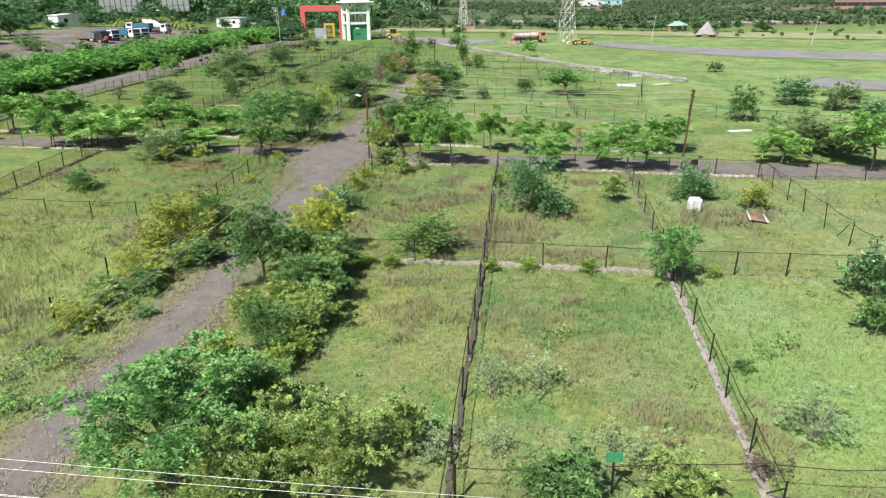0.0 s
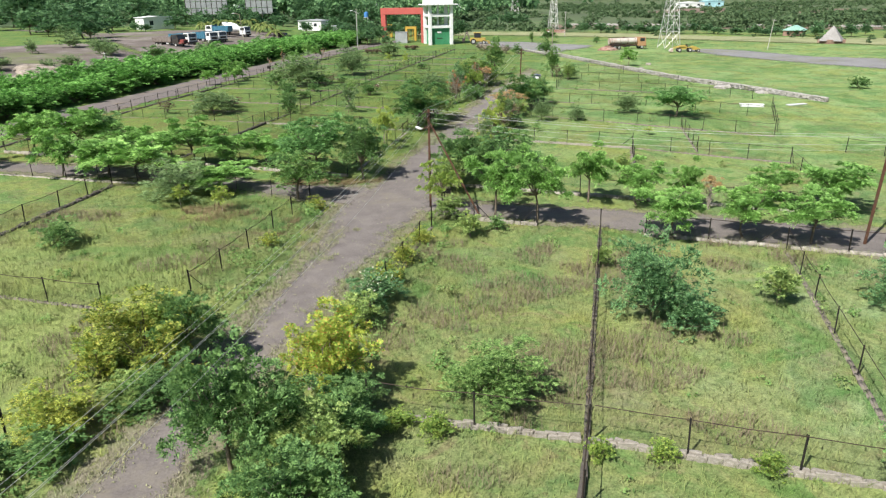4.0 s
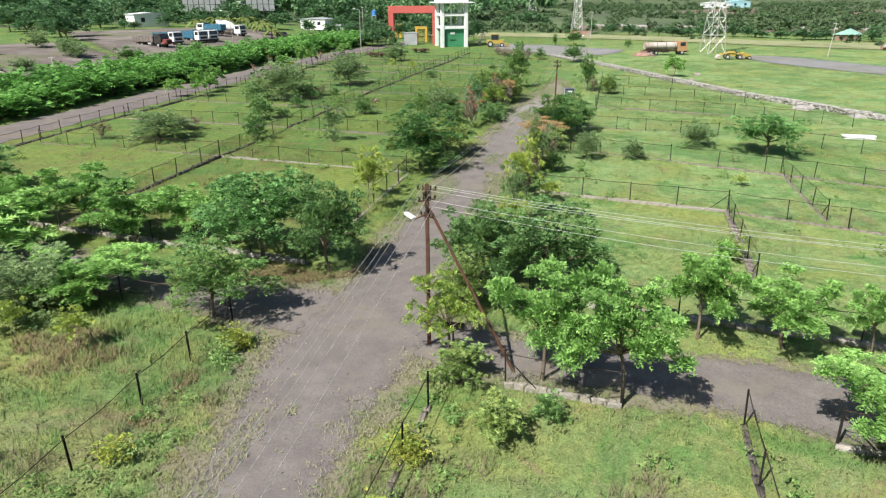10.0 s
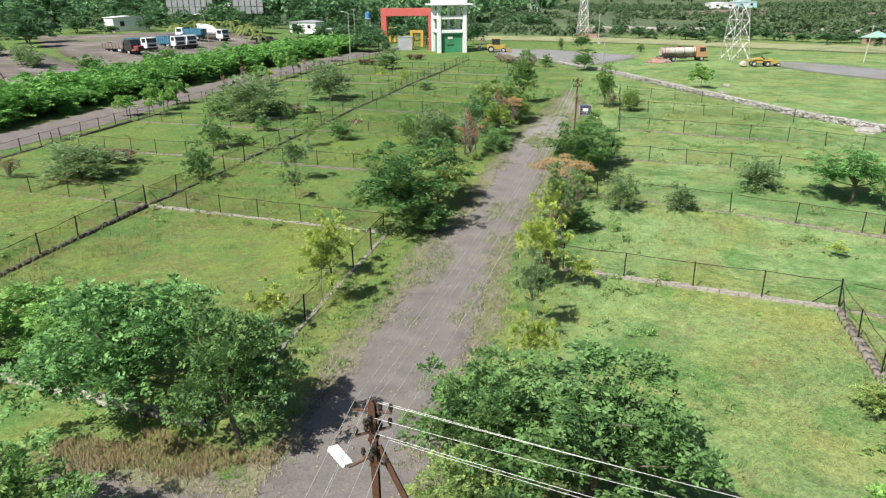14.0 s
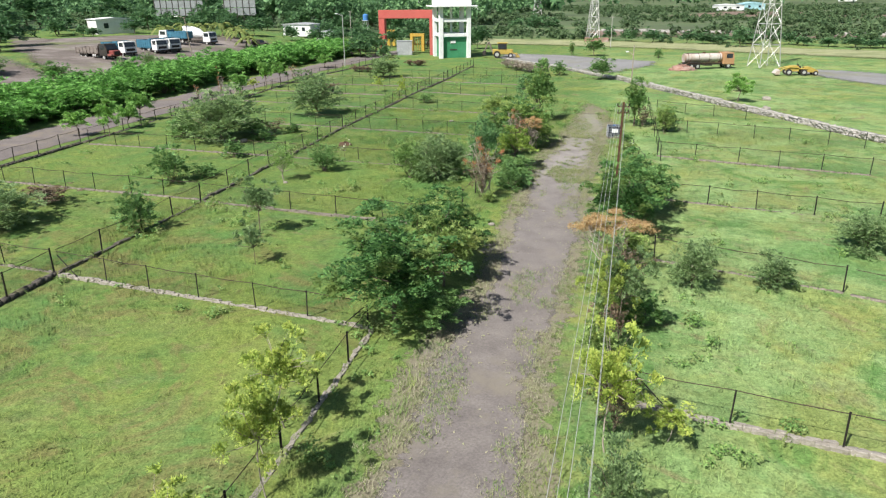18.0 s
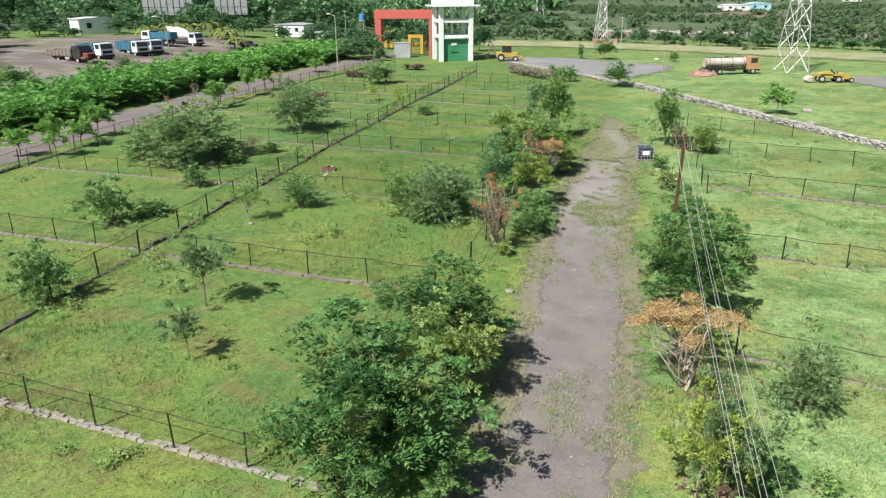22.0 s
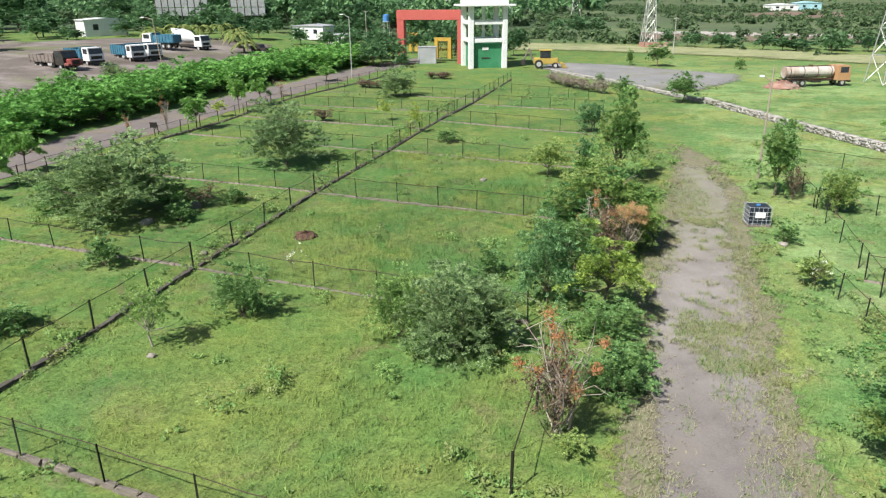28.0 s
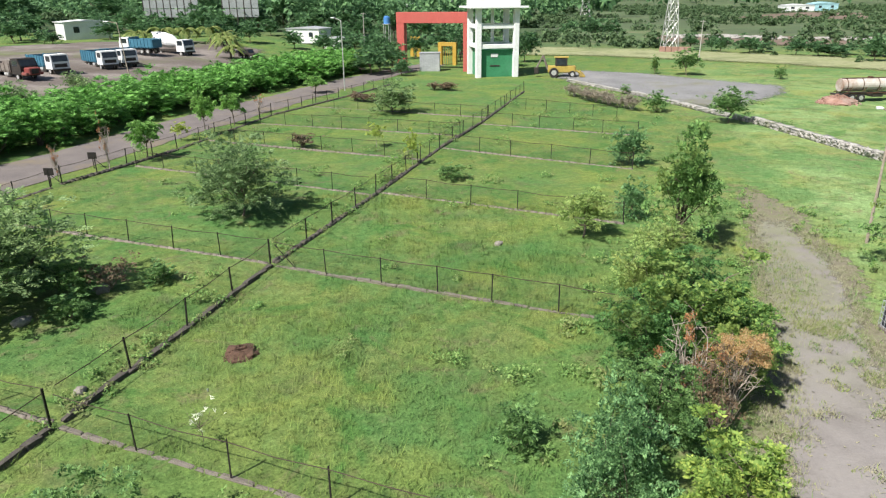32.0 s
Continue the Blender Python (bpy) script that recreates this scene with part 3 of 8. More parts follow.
def tube(points, radii, sides=6):
    """Vertices and quads of a tapered tube along points."""
    p, rng = np.array(points, float), np.arange(sides) * 2 * math.pi / sides
    t = np.gradient(p, axis=0)
    t /= np.linalg.norm(t, axis=1, keepdims=True) + 1e-9
    ref = np.where(np.abs(t[:, 2:3]) > 0.9, np.array([[1.0, 0, 0]]), np.array([[0, 0, 1.0]]))
    u = np.cross(t, ref)
    u /= np.linalg.norm(u, axis=1, keepdims=True) + 1e-9
    w = np.cross(t, u)
    ring = u[:, None] * np.cos(rng)[None, :, None] + w[:, None] * np.sin(rng)[None, :, None]
    v = (p[:, None] + ring * np.array(radii, float)[:, None, None]).reshape(-1, 3)
    f = []
    for i in range(len(p) - 1):
        for k in range(sides):
            k2 = (k + 1) % sides
            f.append((i * sides + k, i * sides + k2, (i + 1) * sides + k2, (i + 1) * sides + k))
    return v, np.array(f)


def merge(pieces):
    vs, fs, n = [], [], 0
    for v, f in pieces:
        vs.append(v)
        fs.append(f + n)
        n += len(v)
    return np.concatenate(vs), np.concatenate(fs)


def unit(v):
    return v / (np.linalg.norm(v, axis=-1, keepdims=True) + 1e-9)


def leaves(rng, centres, radii, count, size, up=0.35, flat=0.75, hollow=0.55, slim=0.55, sprig=1, heart=None):
    """Single leaves, set along short sprigs that grow out of the given clumps."""
    c, r = np.array(centres, float), np.array(radii, float)
    n = max(1, count // sprig)
    pick = rng.choice(len(c), n, p=r**2 / (r**2).sum())
    d = unit(rng.normal(size=(n, 3)))
    d[:, 2] = np.where((d[:, 2] < -0.2) & (rng.random(n) < 0.6), -d[:, 2], d[:, 2])
    far = hollow + (1 - hollow) * rng.random(n) ** 0.6
    far *= np.where(rng.random(n) < 0.10, 1.25, 1.0)
    p = c[pick] + d * (r[pick] * far)[:, None] * np.array([1, 1, flat])
    out = d if heart is None else unit(d * 0.6 + unit(p - np.array(heart)) * 0.8)
    if sprig > 1:
        grow = unit(out + rng.normal(size=(n, 3)) * 0.45 + np.array([0, 0, 0.25 * flat]))
        k = np.linspace(-0.3, 1.0, sprig)[None, :, None]
        reach = size * sprig * 0.42 * rng.uniform(0.7, 1.3, n)[:, None, None]
        p = (p[:, None] + grow[:, None] * k * reach + rng.normal(size=(n, sprig, 3)) * size * 0.55).reshape(-1, 3)
        out = np.repeat(out, sprig, 0)
        n *= sprig
    nrm = unit(out * 0.75 + rng.normal(size=(n, 3)) * 0.5 + np.array([0, 0, up]))
    a = unit(np.cross(nrm, rng.normal(size=(n, 3))))
    b = np.cross(nrm, a)
    s = size * rng.uniform(0.65, 1.4, n)[:, None]
    tri = np.stack([p - a * s * 0.7 - b * s * slim, p + a * s * 1.25, p - a * s * 0.7 + b * s * slim], 1)
    return tri.reshape(-1, 3), np.arange(n * 3).reshape(-1, 3)


def sprays(rng, centres, radii, count, size, per=9, flat=0.6, hollow=0.3, heart=(0, 0, 0), droop=0.5, slim=0.42, kite=True):
    """Leafy twigs: each bears a row of leaves to both sides, all facing much the same way, so that a crown breaks up into lit sprays and dark gaps."""
    c, r = np.array(centres, float), np.array(radii, float)
    n = max(1, count // per)
    pick = rng.choice(len(c), n, p=r**2 / (r**2).sum())
    d = unit(rng.normal(size=(n, 3)))
    d[:, 2] = np.where((d[:, 2] < -0.1) & (rng.random(n) < 0.65), -d[:, 2], d[:, 2])
    far = hollow + (1 - hollow) * rng.random(n) ** 0.55
    far *= np.where(rng.random(n) < 0.12, 1.3, 1.0)
    p = c[pick] + d * (r[pick] * far)[:, None] * np.array([1, 1, flat])
    out = unit(d * 0.55 + unit(p - np.array(heart)) * 0.85)
    grow = unit(out * np.array([1, 1, 0.7]) + rng.normal(size=(n, 3)) * 0.32 + np.array([0, 0, 0.22]))
    face = np.array([0, 0, 0.9]) + out * 0.55 + rng.normal(size=(n, 3)) * 0.28
    side = unit(np.cross(grow, face))
    face = np.cross(side, grow)
    k = np.linspace(0.0, 1.0, per)[None, :, None]
    reach = (size * per * 0.40 * rng.uniform(0.65, 1.3, n))[:, None, None]
    sway = np.array([0, 0, -1.0]) * reach * droop * k**2
    q = p[:, None] + grow[:, None] * k * reach + sway + rng.normal(size=(n, per, 3)) * size * 0.16
    hand = np.where(np.arange(per) % 2, 1.0, -1.0)[None, :, None]
    tip = unit(side[:, None] * hand * 0.85 + grow[:, None] * (0.35 + 0.5 * k) + face[:, None] * rng.normal(size=(n, per, 1)) * 0.22 - np.array([0, 0, 0.22 * droop]) + rng.normal(size=(n, per, 3)) * 0.14)
    s = size * rng.uniform(0.75, 1.35, (n, per, 1)) * (1.15 - 0.45 * k)
    wide = unit(np.cross(tip, face[:, None] + rng.normal(size=(n, per, 3)) * 0.16))
    if kite:
        v = np.stack([q, q + tip * s * 0.95 + wide * s * slim, q + tip * s * 2.1, q + tip * s * 0.95 - wide * s * slim], 2)
        return v.reshape(-1, 3), np.arange(n * per * 4).reshape(-1, 4)
    v = np.stack([q + wide * s * slim * 0.9, q + tip * s * 2.1, q - wide * s * slim * 0.9], 2)
    return v.reshape(-1, 3), np.arange(n * per * 3).reshape(-1, 3)


def zg(x, y):
    """The height of the ground: nearly level, higher round the lorry park, with hills far off."""
    x, y = np.asarray(x, float), np.asarray(y, float)
    z = 0.035 * np.sin(x * 0.31 + 0.7 * np.sin(y * 0.13)) * np.sin(y * 0.23 + 1.0) + 0.03 * np.sin(x * 0.11 - y * 0.17)
    rise = np.clip((-62 - x) / 45, 0, 1)
    z = z + 2.8 * rise * rise * (3 - 2 * rise) * np.clip((y - 10) / 50, 0, 1)
    far = np.clip((np.hypot(x, y) - 650) / 2200, 0, 1)
    return z - 0.02 + 70 * far**2 * (0.6 + 0.4 * np.sin(x * 0.0021 + 1.3) * np.cos(y * 0.0013 + x * 0.0007))


# ---- ground and roads ----
def axis_lines(lo, hi, step, reach):
    inner = np.arange(lo, hi + step / 2, step)
    out, s = [], step
    left, right = [lo], [hi]
    while right[-1] < reach:
        s *= 1.35
        left.append(left[-1] - s)
        right.append(right[-1] + s)
    return np.concatenate([np.array(left[:0:-1]), inner, np.array(right[1:])])


gx, gy = axis_lines(-140, 60, 1.8, 3600), axis_lines(-66, 170, 1.6, 3600)
GX, GY = np.meshgrid(gx, gy)
gv = np.stack([GX, GY, zg(GX, GY)], -1).reshape(-1, 3)
nx = len(gx)
ii = (np.arange(len(gy) - 1)[:, None] * nx + np.arange(nx - 1)[None]).ravel()
gf = np.stack([ii, ii + 1, ii + nx + 1, ii + nx], 1)
ground = new("ground", mesh_from("ground", gv, gf, M_GROUND, True))
tagged(ground, "green and yellowing grassland of fenced plots", "ground", kind="structure")


def road(name, label, centre, half, material, lift=0.035, step=0.5, rag=0.35, seed=1, across=9, fade=0.7):
    """A strip laid on the ground along a centre line, its edges frayed."""
    p = np.array(centre, float)
    seg = np.r_[0, np.cumsum(np.hypot(*np.diff(p[:, :2], axis=0).T))]
    s = np.arange(0, seg[-1], step)
    cx, cy = np.interp(s, seg, p[:, 0]), np.interp(s, seg, p[:, 1])
    hw = np.interp(s, seg, half)
    tx, ty = np.gradient(cx), np.gradient(cy)
    ln = np.hypot(tx, ty)
    nxv, nyv = ty / ln, -tx / ln
    rng = np.random.default_rng(seed)

    def fray():
        slow = np.interp(s, np.arange(0, seg[-1] + 3, 2.2), rng.normal(size=len(np.arange(0, seg[-1] + 3, 2.2))))
        return rag * (0.7 * slow + 0.45 * rng.normal(size=len(s)))
    lo, hi = -hw + fray(), hw + fray()
    u = np.linspace(0, 1, across)
    u = u - 0.07 * np.sin(2 * math.pi * u)
    off = lo[:, None] + (hi - lo)[:, None] * u[None]
    X, Y = cx[:, None] + nxv[:, None] * off, cy[:, None] + nyv[:, None] * off
    v = np.stack([X, Y, zg(X, Y) + lift], -1).reshape(-1, 3)
    k = (np.arange(len(s) - 1)[:, None] * across + np.arange(across - 1)[None]).ravel()
    me = mesh_from(name, v, np.stack([k, k + 1, k + across + 1, k + across], 1), material)
    edge = np.minimum(u, 1 - u)[None] * (hi - lo)[:, None] / fade
    edge = np.minimum(edge, (seg[-1] - s)[:, None] / 4.0)
    me.attributes.new("edge", "FLOAT", "POINT").data.foreach_set("value", np.clip(edge, 0, 1).astype(np.float32).ravel())
    ob = new(name, me)
    return tagged(ob, label, "road", kind="structure")


MAIN = [(-2.9, -70), (-3.7, -37), (-3.2, -30), (-3.2, -24), (-3.1, -16), (-2.9, -9), (-3.1, -1), (-2.8, 4), (-2.5, 16), (-2.5, 24), (-1.8, 31), (-1.3, 40), (-1.1, 50), (-1.1, 54), (-0.6, 58), (-0.1, 63), (0.5, 68), (1.1, 75), (1.2, 83)]
MAIN_HALF = [1.0, 1.2, 1.4, 1.25, 1.4, 1.9, 3.0, 2.6, 2.0, 1.9, 1.8, 2.0, 1.9, 2.1, 2.15, 1.8, 1.7, 1.7, 0.8]
CROSS = [(-80, 10.5), (-34, 6.5), (-24, 6.0), (-14, 3.2), (-6, 2.2), (3, -0.5), (10, -0.95), (16, -1.9), (23, -3.2), (40, -5), (70, -8)]
CROSS_HALF = [1.6, 1.6, 1.5, 1.2, 2.35, 1.6, 1.8, 2.2, 2.2, 2.0, 2.0]
road("verge", "stony verge of trodden dry grass beside the lane", MAIN + [(0.9, 90)], [h + 1.0 for h in MAIN_HALF] + [1.2], M_VERGE, lift=0.014, seed=8, rag=0.3, step=0.4, fade=1.1)
road("verge", "stony verge of trodden dry grass beside the cross lane", CROSS, [h + 0.8 for h in CROSS_HALF], M_VERGE, lift=0.010, seed=9, rag=0.3, step=0.4, fade=1.0)
road("road", "weathered brown-grey asphalt lane overgrown at its edges", MAIN, MAIN_HALF, M_ROAD, seed=3, step=0.4, rag=0.2)
road("road", "cross lane of worn asphalt under roadside trees", CROSS, CROSS_HALF, M_ROAD, lift=0.030, seed=5, rag=0.2, step=0.4)
road("road", "grey asphalt lane between the hedge and a wire fence", [(-50.5, -10), (-50.5, 40), (-50.3, 60), (-50.6, 84), (-50.2, 100), (-49.2, 118), (-47.6, 138), (-45.0, 156), (-42.0, 170)],
     [3.6, 3.6, 3.5, 3.6, 3.6, 3.6, 3.2, 2.8, 3.0], M_LANE, step=1.0, seed=6, rag=0.25)
road("road", "light dirt track leading off to the lorry park", [(-104, 124), (-120, 142), (-136, 160), (-158, 176), (-200, 196)], [4, 5, 4, 3, 3], M_DIRT, lift=0.07, step=2, seed=7, rag=1.2)


def patch(name, label, category, outline, material, lift=0.05, cell=2.0, seed=1, rag=0.8):
    """A sheet of another ground on the land, thinning out towards its outline."""
    o = np.array(outline, float)
    fade = rag * 2.2
    lo, hi = o.min(0) - fade, o.max(0) + fade
    n = np.maximum(((hi - lo) / cell).astype(int), 8) + 1
    X, Y = np.meshgrid(np.linspace(lo[0], hi[0], n[0]), np.linspace(lo[1], hi[1], n[1]))
    p = np.stack([X.ravel(), Y.ravel()], 1)
    near, inside = np.full(len(p), 1e9), np.zeros(len(p), bool)
    for a, b in zip(o, np.roll(o, -1, 0)):
        d = b - a
        t = np.clip(((p - a) @ d) / (d @ d), 0, 1)
        near = np.minimum(near, np.hypot(*(p - a - t[:, None] * d).T))
        cross = (a[1] > p[:, 1]) != (b[1] > p[:, 1])
        inside ^= cross & (p[:, 0] < a[0] + (p[:, 1] - a[1]) / (d[1] + 1e-12) * d[0])
    depth = np.where(inside, near, -near) / fade * 0.5 + 0.4
    k = (np.arange(n[1] - 1)[:, None] * n[0] + np.arange(n[0] - 1)[None]).ravel()
    f = np.stack([k, k + 1, k + n[0] + 1, k + n[0]], 1)
    f = f[depth[f].max(1) > -0.25]
    used = np.unique(f)
    back = np.full(len(p), -1)
    back[used] = np.arange(len(used))
    v = np.column_stack([p[used], zg(p[used, 0], p[used, 1]) + lift])
    me = mesh_from(name, v, back[f], material)
    me.attributes.new("edge", "FLOAT", "POINT").data.foreach_set("value", np.clip(depth[used], -0.6, 1).astype(np.float32))
    return tagged(new(name, me), label, category, kind="structure")


patch("lorry_park_ground", "bare earth yard with tyre tracks", "yard", [(-68, 92), (-72, 110), (-75, 126), (-76, 145), (-77, 168), (-84, 182), (-104, 186), (-124, 180), (-134, 165), (-118, 138), (-96, 112)], M_DIRT, 0.10, 3, 11, 1.2)
patch("gravel_lot", "grey gravel hardstanding beyond a rubble wall", "yard", [(-18, 152), (-9, 139), (-3, 127), (4, 124), (12, 138), (13, 145), (4, 152), (-5, 159), (-17, 162)], M_LOT, 0.09, 3, 12, 0.9)
patch("gravel_strip", "long strip of grey gravel across a meadow", "road", [(33, 131), (38, 117), (52, 96), (64, 86), (120, 62), (130, 76), (72, 104), (56, 112), (46, 128), (38, 133)], M_LOT, 0.08, 3, 13, 1.0)
patch("pale_meadow", "band of pale tall grass beyond the gravel", "meadow", [(-44, 190), (-14, 192), (19, 178), (48, 160), (90, 138), (170, 104), (190, 124), (110, 160), (54, 178), (22, 199), (-16, 214), (-45, 216)], M_PALE, 0.16, 6, 14, 1.6)
patch("turned_soil", "dark strip of turned soil among distant scrub", "ground", [(0, 232), (60, 222), (130, 206), (140, 232), (60, 262), (0, 268)], M_EARTH, 0.12, 8, 15, 3.0)
patch("turned_soil", "brown fallow field in the far plain", "ground", [(40, 420), (190, 360), (240, 420), (90, 520)], M_EARTH, 0.12, 10, 16, 4.0)
patch("gravel_strip", "pale gravel apron near the roadside", "road", [(52, 44), (66, 36), (74, 42), (60, 54)], M_LOT, 0.08, 2, 17, 0.8)
# dark sheet under the woods: tree shade put into the ground colour
patch("woodland_floor", "undergrowth sheet beneath the woodland with tree shade painted into its dark green", "ground", [(-420, 232), (-230, 226), (-160, 246), (-100, 232), (-44, 222), (-36, 300), (-40, 520), (-420, 520)], M_FLOOR, 0.15, 12, 19, 3.0)
patch("earth_bank", "eroded earth clearing beside the lorry park", "ground", [(-78, 40), (-70, 60), (-70, 80), (-80, 98), (-112, 118), (-136, 96), (-112, 50)], M_DIRT, 0.08, 3, 18, 1.5)


# ---- fences ----
def angle_post(h, w=0.055, t=0.012):
    bm = box(-w / 2, -w / 2, -0.1, w / 2, -w / 2 + t, h)
    return box(-w / 2, -w / 2 + t, -0.1, -w / 2 + t, w / 2, h, into=bm)


def post_mesh(h, w):
    bm = angle_post(h, w)
    me = bpy.data.meshes.new("post")
    bm.to_mesh(me)
    bm.free()
    me.materials.append(M_POST)
    return me


POST, STOUT = post_mesh(1.25, 0.055), post_mesh(1.32, 0.062)


def kerb_mesh(length, h, w, material, seed):
    """A low course of uneven stones laid end to end."""
    rng = np.random.default_rng(seed)
    pieces, s = [], 0.0
    cube = np.array([(x, y, z) for z in (0, 1) for y in (-1, 1) for x in (0, 1)], float)
    faces = np.array([(0, 2, 3, 1), (4, 5, 7, 6), (0, 1, 5, 4), (2, 6, 7, 3), (0, 4, 6, 2), (1, 3, 7, 5)])
    while s < length:
        ln = min(rng.uniform(0.28, 0.62), length - s + 0.02)
        for side in (-1, 1):
            v = cube * np.array([ln * 0.97, w * rng.uniform(0.22, 0.30), h * rng.uniform(0.72, 1.15) + 0.12])
            v = v + np.array([s, side * w * 0.25, -0.12]) + rng.normal(size=(8, 3)) * np.array([0.012, 0.02, 0.02])
            pieces.append((v, faces))
        s += ln
    return mesh_from("kerb", *merge(pieces), material)


stone_cache = {}


def kerb_stones(material):
    """Six rough blocks of unit size, shared by all kerbs of a kind."""
    if material not in stone_cache:
        out = []
        for k in range(6):
            rng = np.random.default_rng(900 + k)
            bm = box(-0.5, -0.5, 0, 0.5, 0.5, 1.0, 0.09)
            for v in bm.verts:
                v.co += Vector(rng.normal(size=3) * 0.06)
            me = bpy.data.meshes.new("kerb_stone")
            bm.to_mesh(me)
            bm.free()
            me.materials.append(material)
            out.append(me)
        stone_cache[material] = out
    return stone_cache[material]


fence_count = [0]
end_posts = []


def fence(a, b, label, kerb=None, kerb_h=0.14, kerb_w=0.34, gap=3.0, net=True, rail=True, stout=True, brace=False, tall=1.0, near=False):
    """One straight run: posts, top rail, netting, and the kerb that it stands on."""
    fence_count[0] += 1
    a, b = Vector((*a, 0)), Vector((*b, 0))
    ln, ang = (b - a).length, math.degrees(math.atan2(b.y - a.y, b.x - a.x))
    base = pose(a.x, a.y, float(zg(a.x, a.y)), 0, 0, ang)
    f = thing("fence", label, "fence", "plot fences", m=base)
    rng = random.Random(fence_count[0])
    kh = kerb_h if kerb else 0.0
    if kerb and near:
        rubble = kerb is M_KERB_L
        for row in ((-0.27, 0.26) if rubble else (0.0,)):
            s = 0.0
            while s < ln - 0.1:
                step = min(rng.uniform(0.22, 0.52) if rubble else rng.uniform(0.5, 1.15), ln - s)
                o = new("kerb_stone", kerb_stones(kerb)[rng.randrange(6)])
                o.parent = f
                wide = kerb_w * rng.uniform(0.42, 0.66) if rubble else kerb_w * rng.uniform(0.8, 1.12)
                tilt = 10 if rubble else 3
                o.matrix_basis = pose(s + step / 2, row * kerb_w + rng.uniform(-0.03, 0.03), -0.1, rng.uniform(-4, 4), rng.uniform(-1.5, 1.5), rng.uniform(-tilt, tilt)) @ Matrix.Diagonal((step * 0.98, wide, kerb_h * rng.uniform(0.6, 1.2) + 0.1, 1))
                s += step
    elif kerb:
        k_ob = part("kerb", kerb_mesh(ln, kerb_h, kerb_w, kerb, fence_count[0]), None, f, {M_KERB_L: "pale limewashed rubble kerb", M_KERB_D: "dark basalt kerb"}.get(kerb, "mossy brown stone kerb"))
        tagged(k_ob, kind="stuff")
    n = max(1, round(ln / gap))
    tops = []
    for i in range(n + 1):
        end = stout and i in (0, n)
        s = min(max(ln * i / n + (rng.uniform(-0.2, 0.2) if 0 < i < n else 0), 0.03), ln - 0.03)
        spot = base @ Vector((s, 0, 0))
        if not (end and any((spot - q).length < 0.8 for q in end_posts)):
            o = new("post", STOUT if end else POST)
            o.parent = f
            o.matrix_basis = pose(s, 0, kh * 0.5, rng.uniform(-2.5, 2.5), rng.uniform(-2.5, 2.5), rng.uniform(-20, 20)) @ Matrix.Diagonal((1, 1, tall, 1))
        if end:
            end_posts.append(spot)
        tops.append((s, 0, kh * 0.5 + 1.19 * tall + rng.uniform(-0.03, 0.03)))
    if rail:
        pts, rr = [], []
        for p, q in zip(tops, tops[1:]):
            pts += [p, ((p[0] + q[0]) / 2, rng.uniform(-0.03, 0.03), (p[2] + q[2]) / 2 - rng.uniform(0.02, 0.09))]
        pts.append(tops[-1])
        part("top_rail", mesh_from("top_rail", *tube(pts, [0.017] * len(pts), 4), M_RAIL), None, f)
    if net:
        v, fc = [], []
        for (x, y, z) in tops:
            v += [(x, 0.0, kh), (x, 0.01, z)]
        fc = [(2 * i, 2 * i + 2, 2 * i + 3, 2 * i + 1) for i in range(n)]
        o = part("wire_netting", mesh_from("wire_netting", v, fc, M_NET), None, f)
    if brace:
        part("brace", rod((0.05, 0, 1.1), (1.15, 0, 0.05), 0.022, seg=6), M_POST, f)
        part("brace", rod((ln - 0.05, 0, 1.1), (ln - 1.15, 0, 0.05), 0.022, seg=6), M_POST, f)
    return f


BLACK = "black iron post and wire netting fence"
ON_L, ON_D, ON_B = BLACK + " on a pale rubble kerb", BLACK + " on a dark basalt kerb", BLACK + " on a brown stone kerb"
# plots south of the cross lane
fence((8.6, -43), (9.65, -24.1), ON_D, M_KERB_D, 0.14, 0.2, near=True)
fence((9.65, -23.9), (10.7, -3.4), ON_D, M_KERB_D, 0.10, 0.2, net=True)
fence((2.6, -23.7), (9.5, -24.0), ON_L, M_KERB_L, 0.20, 0.22, near=True)
fence((9.8, -24.0), (18.6, -25.0), ON_L, M_KERB_L, 0.20, 0.22, near=True)
fence((18.9, -25.0), (29.5, -25.6), ON_B, M_KERB_B, 0.07, 0.18)
fence((17.3, -42), (18.6, -25.2), ON_L, M_KERB_L, 0.14, 0.28, brace=True, near=True)
fence((18.75, -24.8), (20.2, -5.6), ON_B, M_KERB_B, 0.07, 0.18)
fence((29.6, -25.4), (29.0, -20.8), BLACK)
fence((29.0, -20.6), (29.5, -6.2), BLACK, brace=True, tall=1.15)
fence((17.4, -41.2), (24, -41.4), ON_L, M_KERB_L, 0.1)
fence((8.9, -41.6), (17.2, -41.1), BLACK)
fence((0.9, -4.2), (0.1, -22.5), ON_B, M_KERB_B, 0.07, 0.18)
fence((3.2, -2.5), (7.05, -3.1), ON_L, M_KERB_L, 0.2, 0.24, brace=True, near=True)
fence((13.1, -4.1), (20.0, -5.0), ON_L, M_KERB_L, 0.16, 0.22, brace=True)
fence((20.6, -5.1), (29.3, -6.1), ON_L, M_KERB_L, 0.12)
fence((30, -6.4), (40, -7.6), BLACK, brace=True)
fence((-8.4, 0.5), (-8.3, -15.5), BLACK, gap=3.1, brace=True)
fence((-8.5, 0.6), (-23.0, 3.1), BLACK, gap=3.2)
fence((-23.2, 3.2), (-36, 4.4), ON_L, M_KERB_L, 0.1)
fence((-11.4, -17.6), (-27, -16.0), ON_B, M_KERB_B, 0.07, 0.18)
fence((-24.6, 2.4), (-24.0, -15.8), ON_D, M_KERB_D, 0.14)
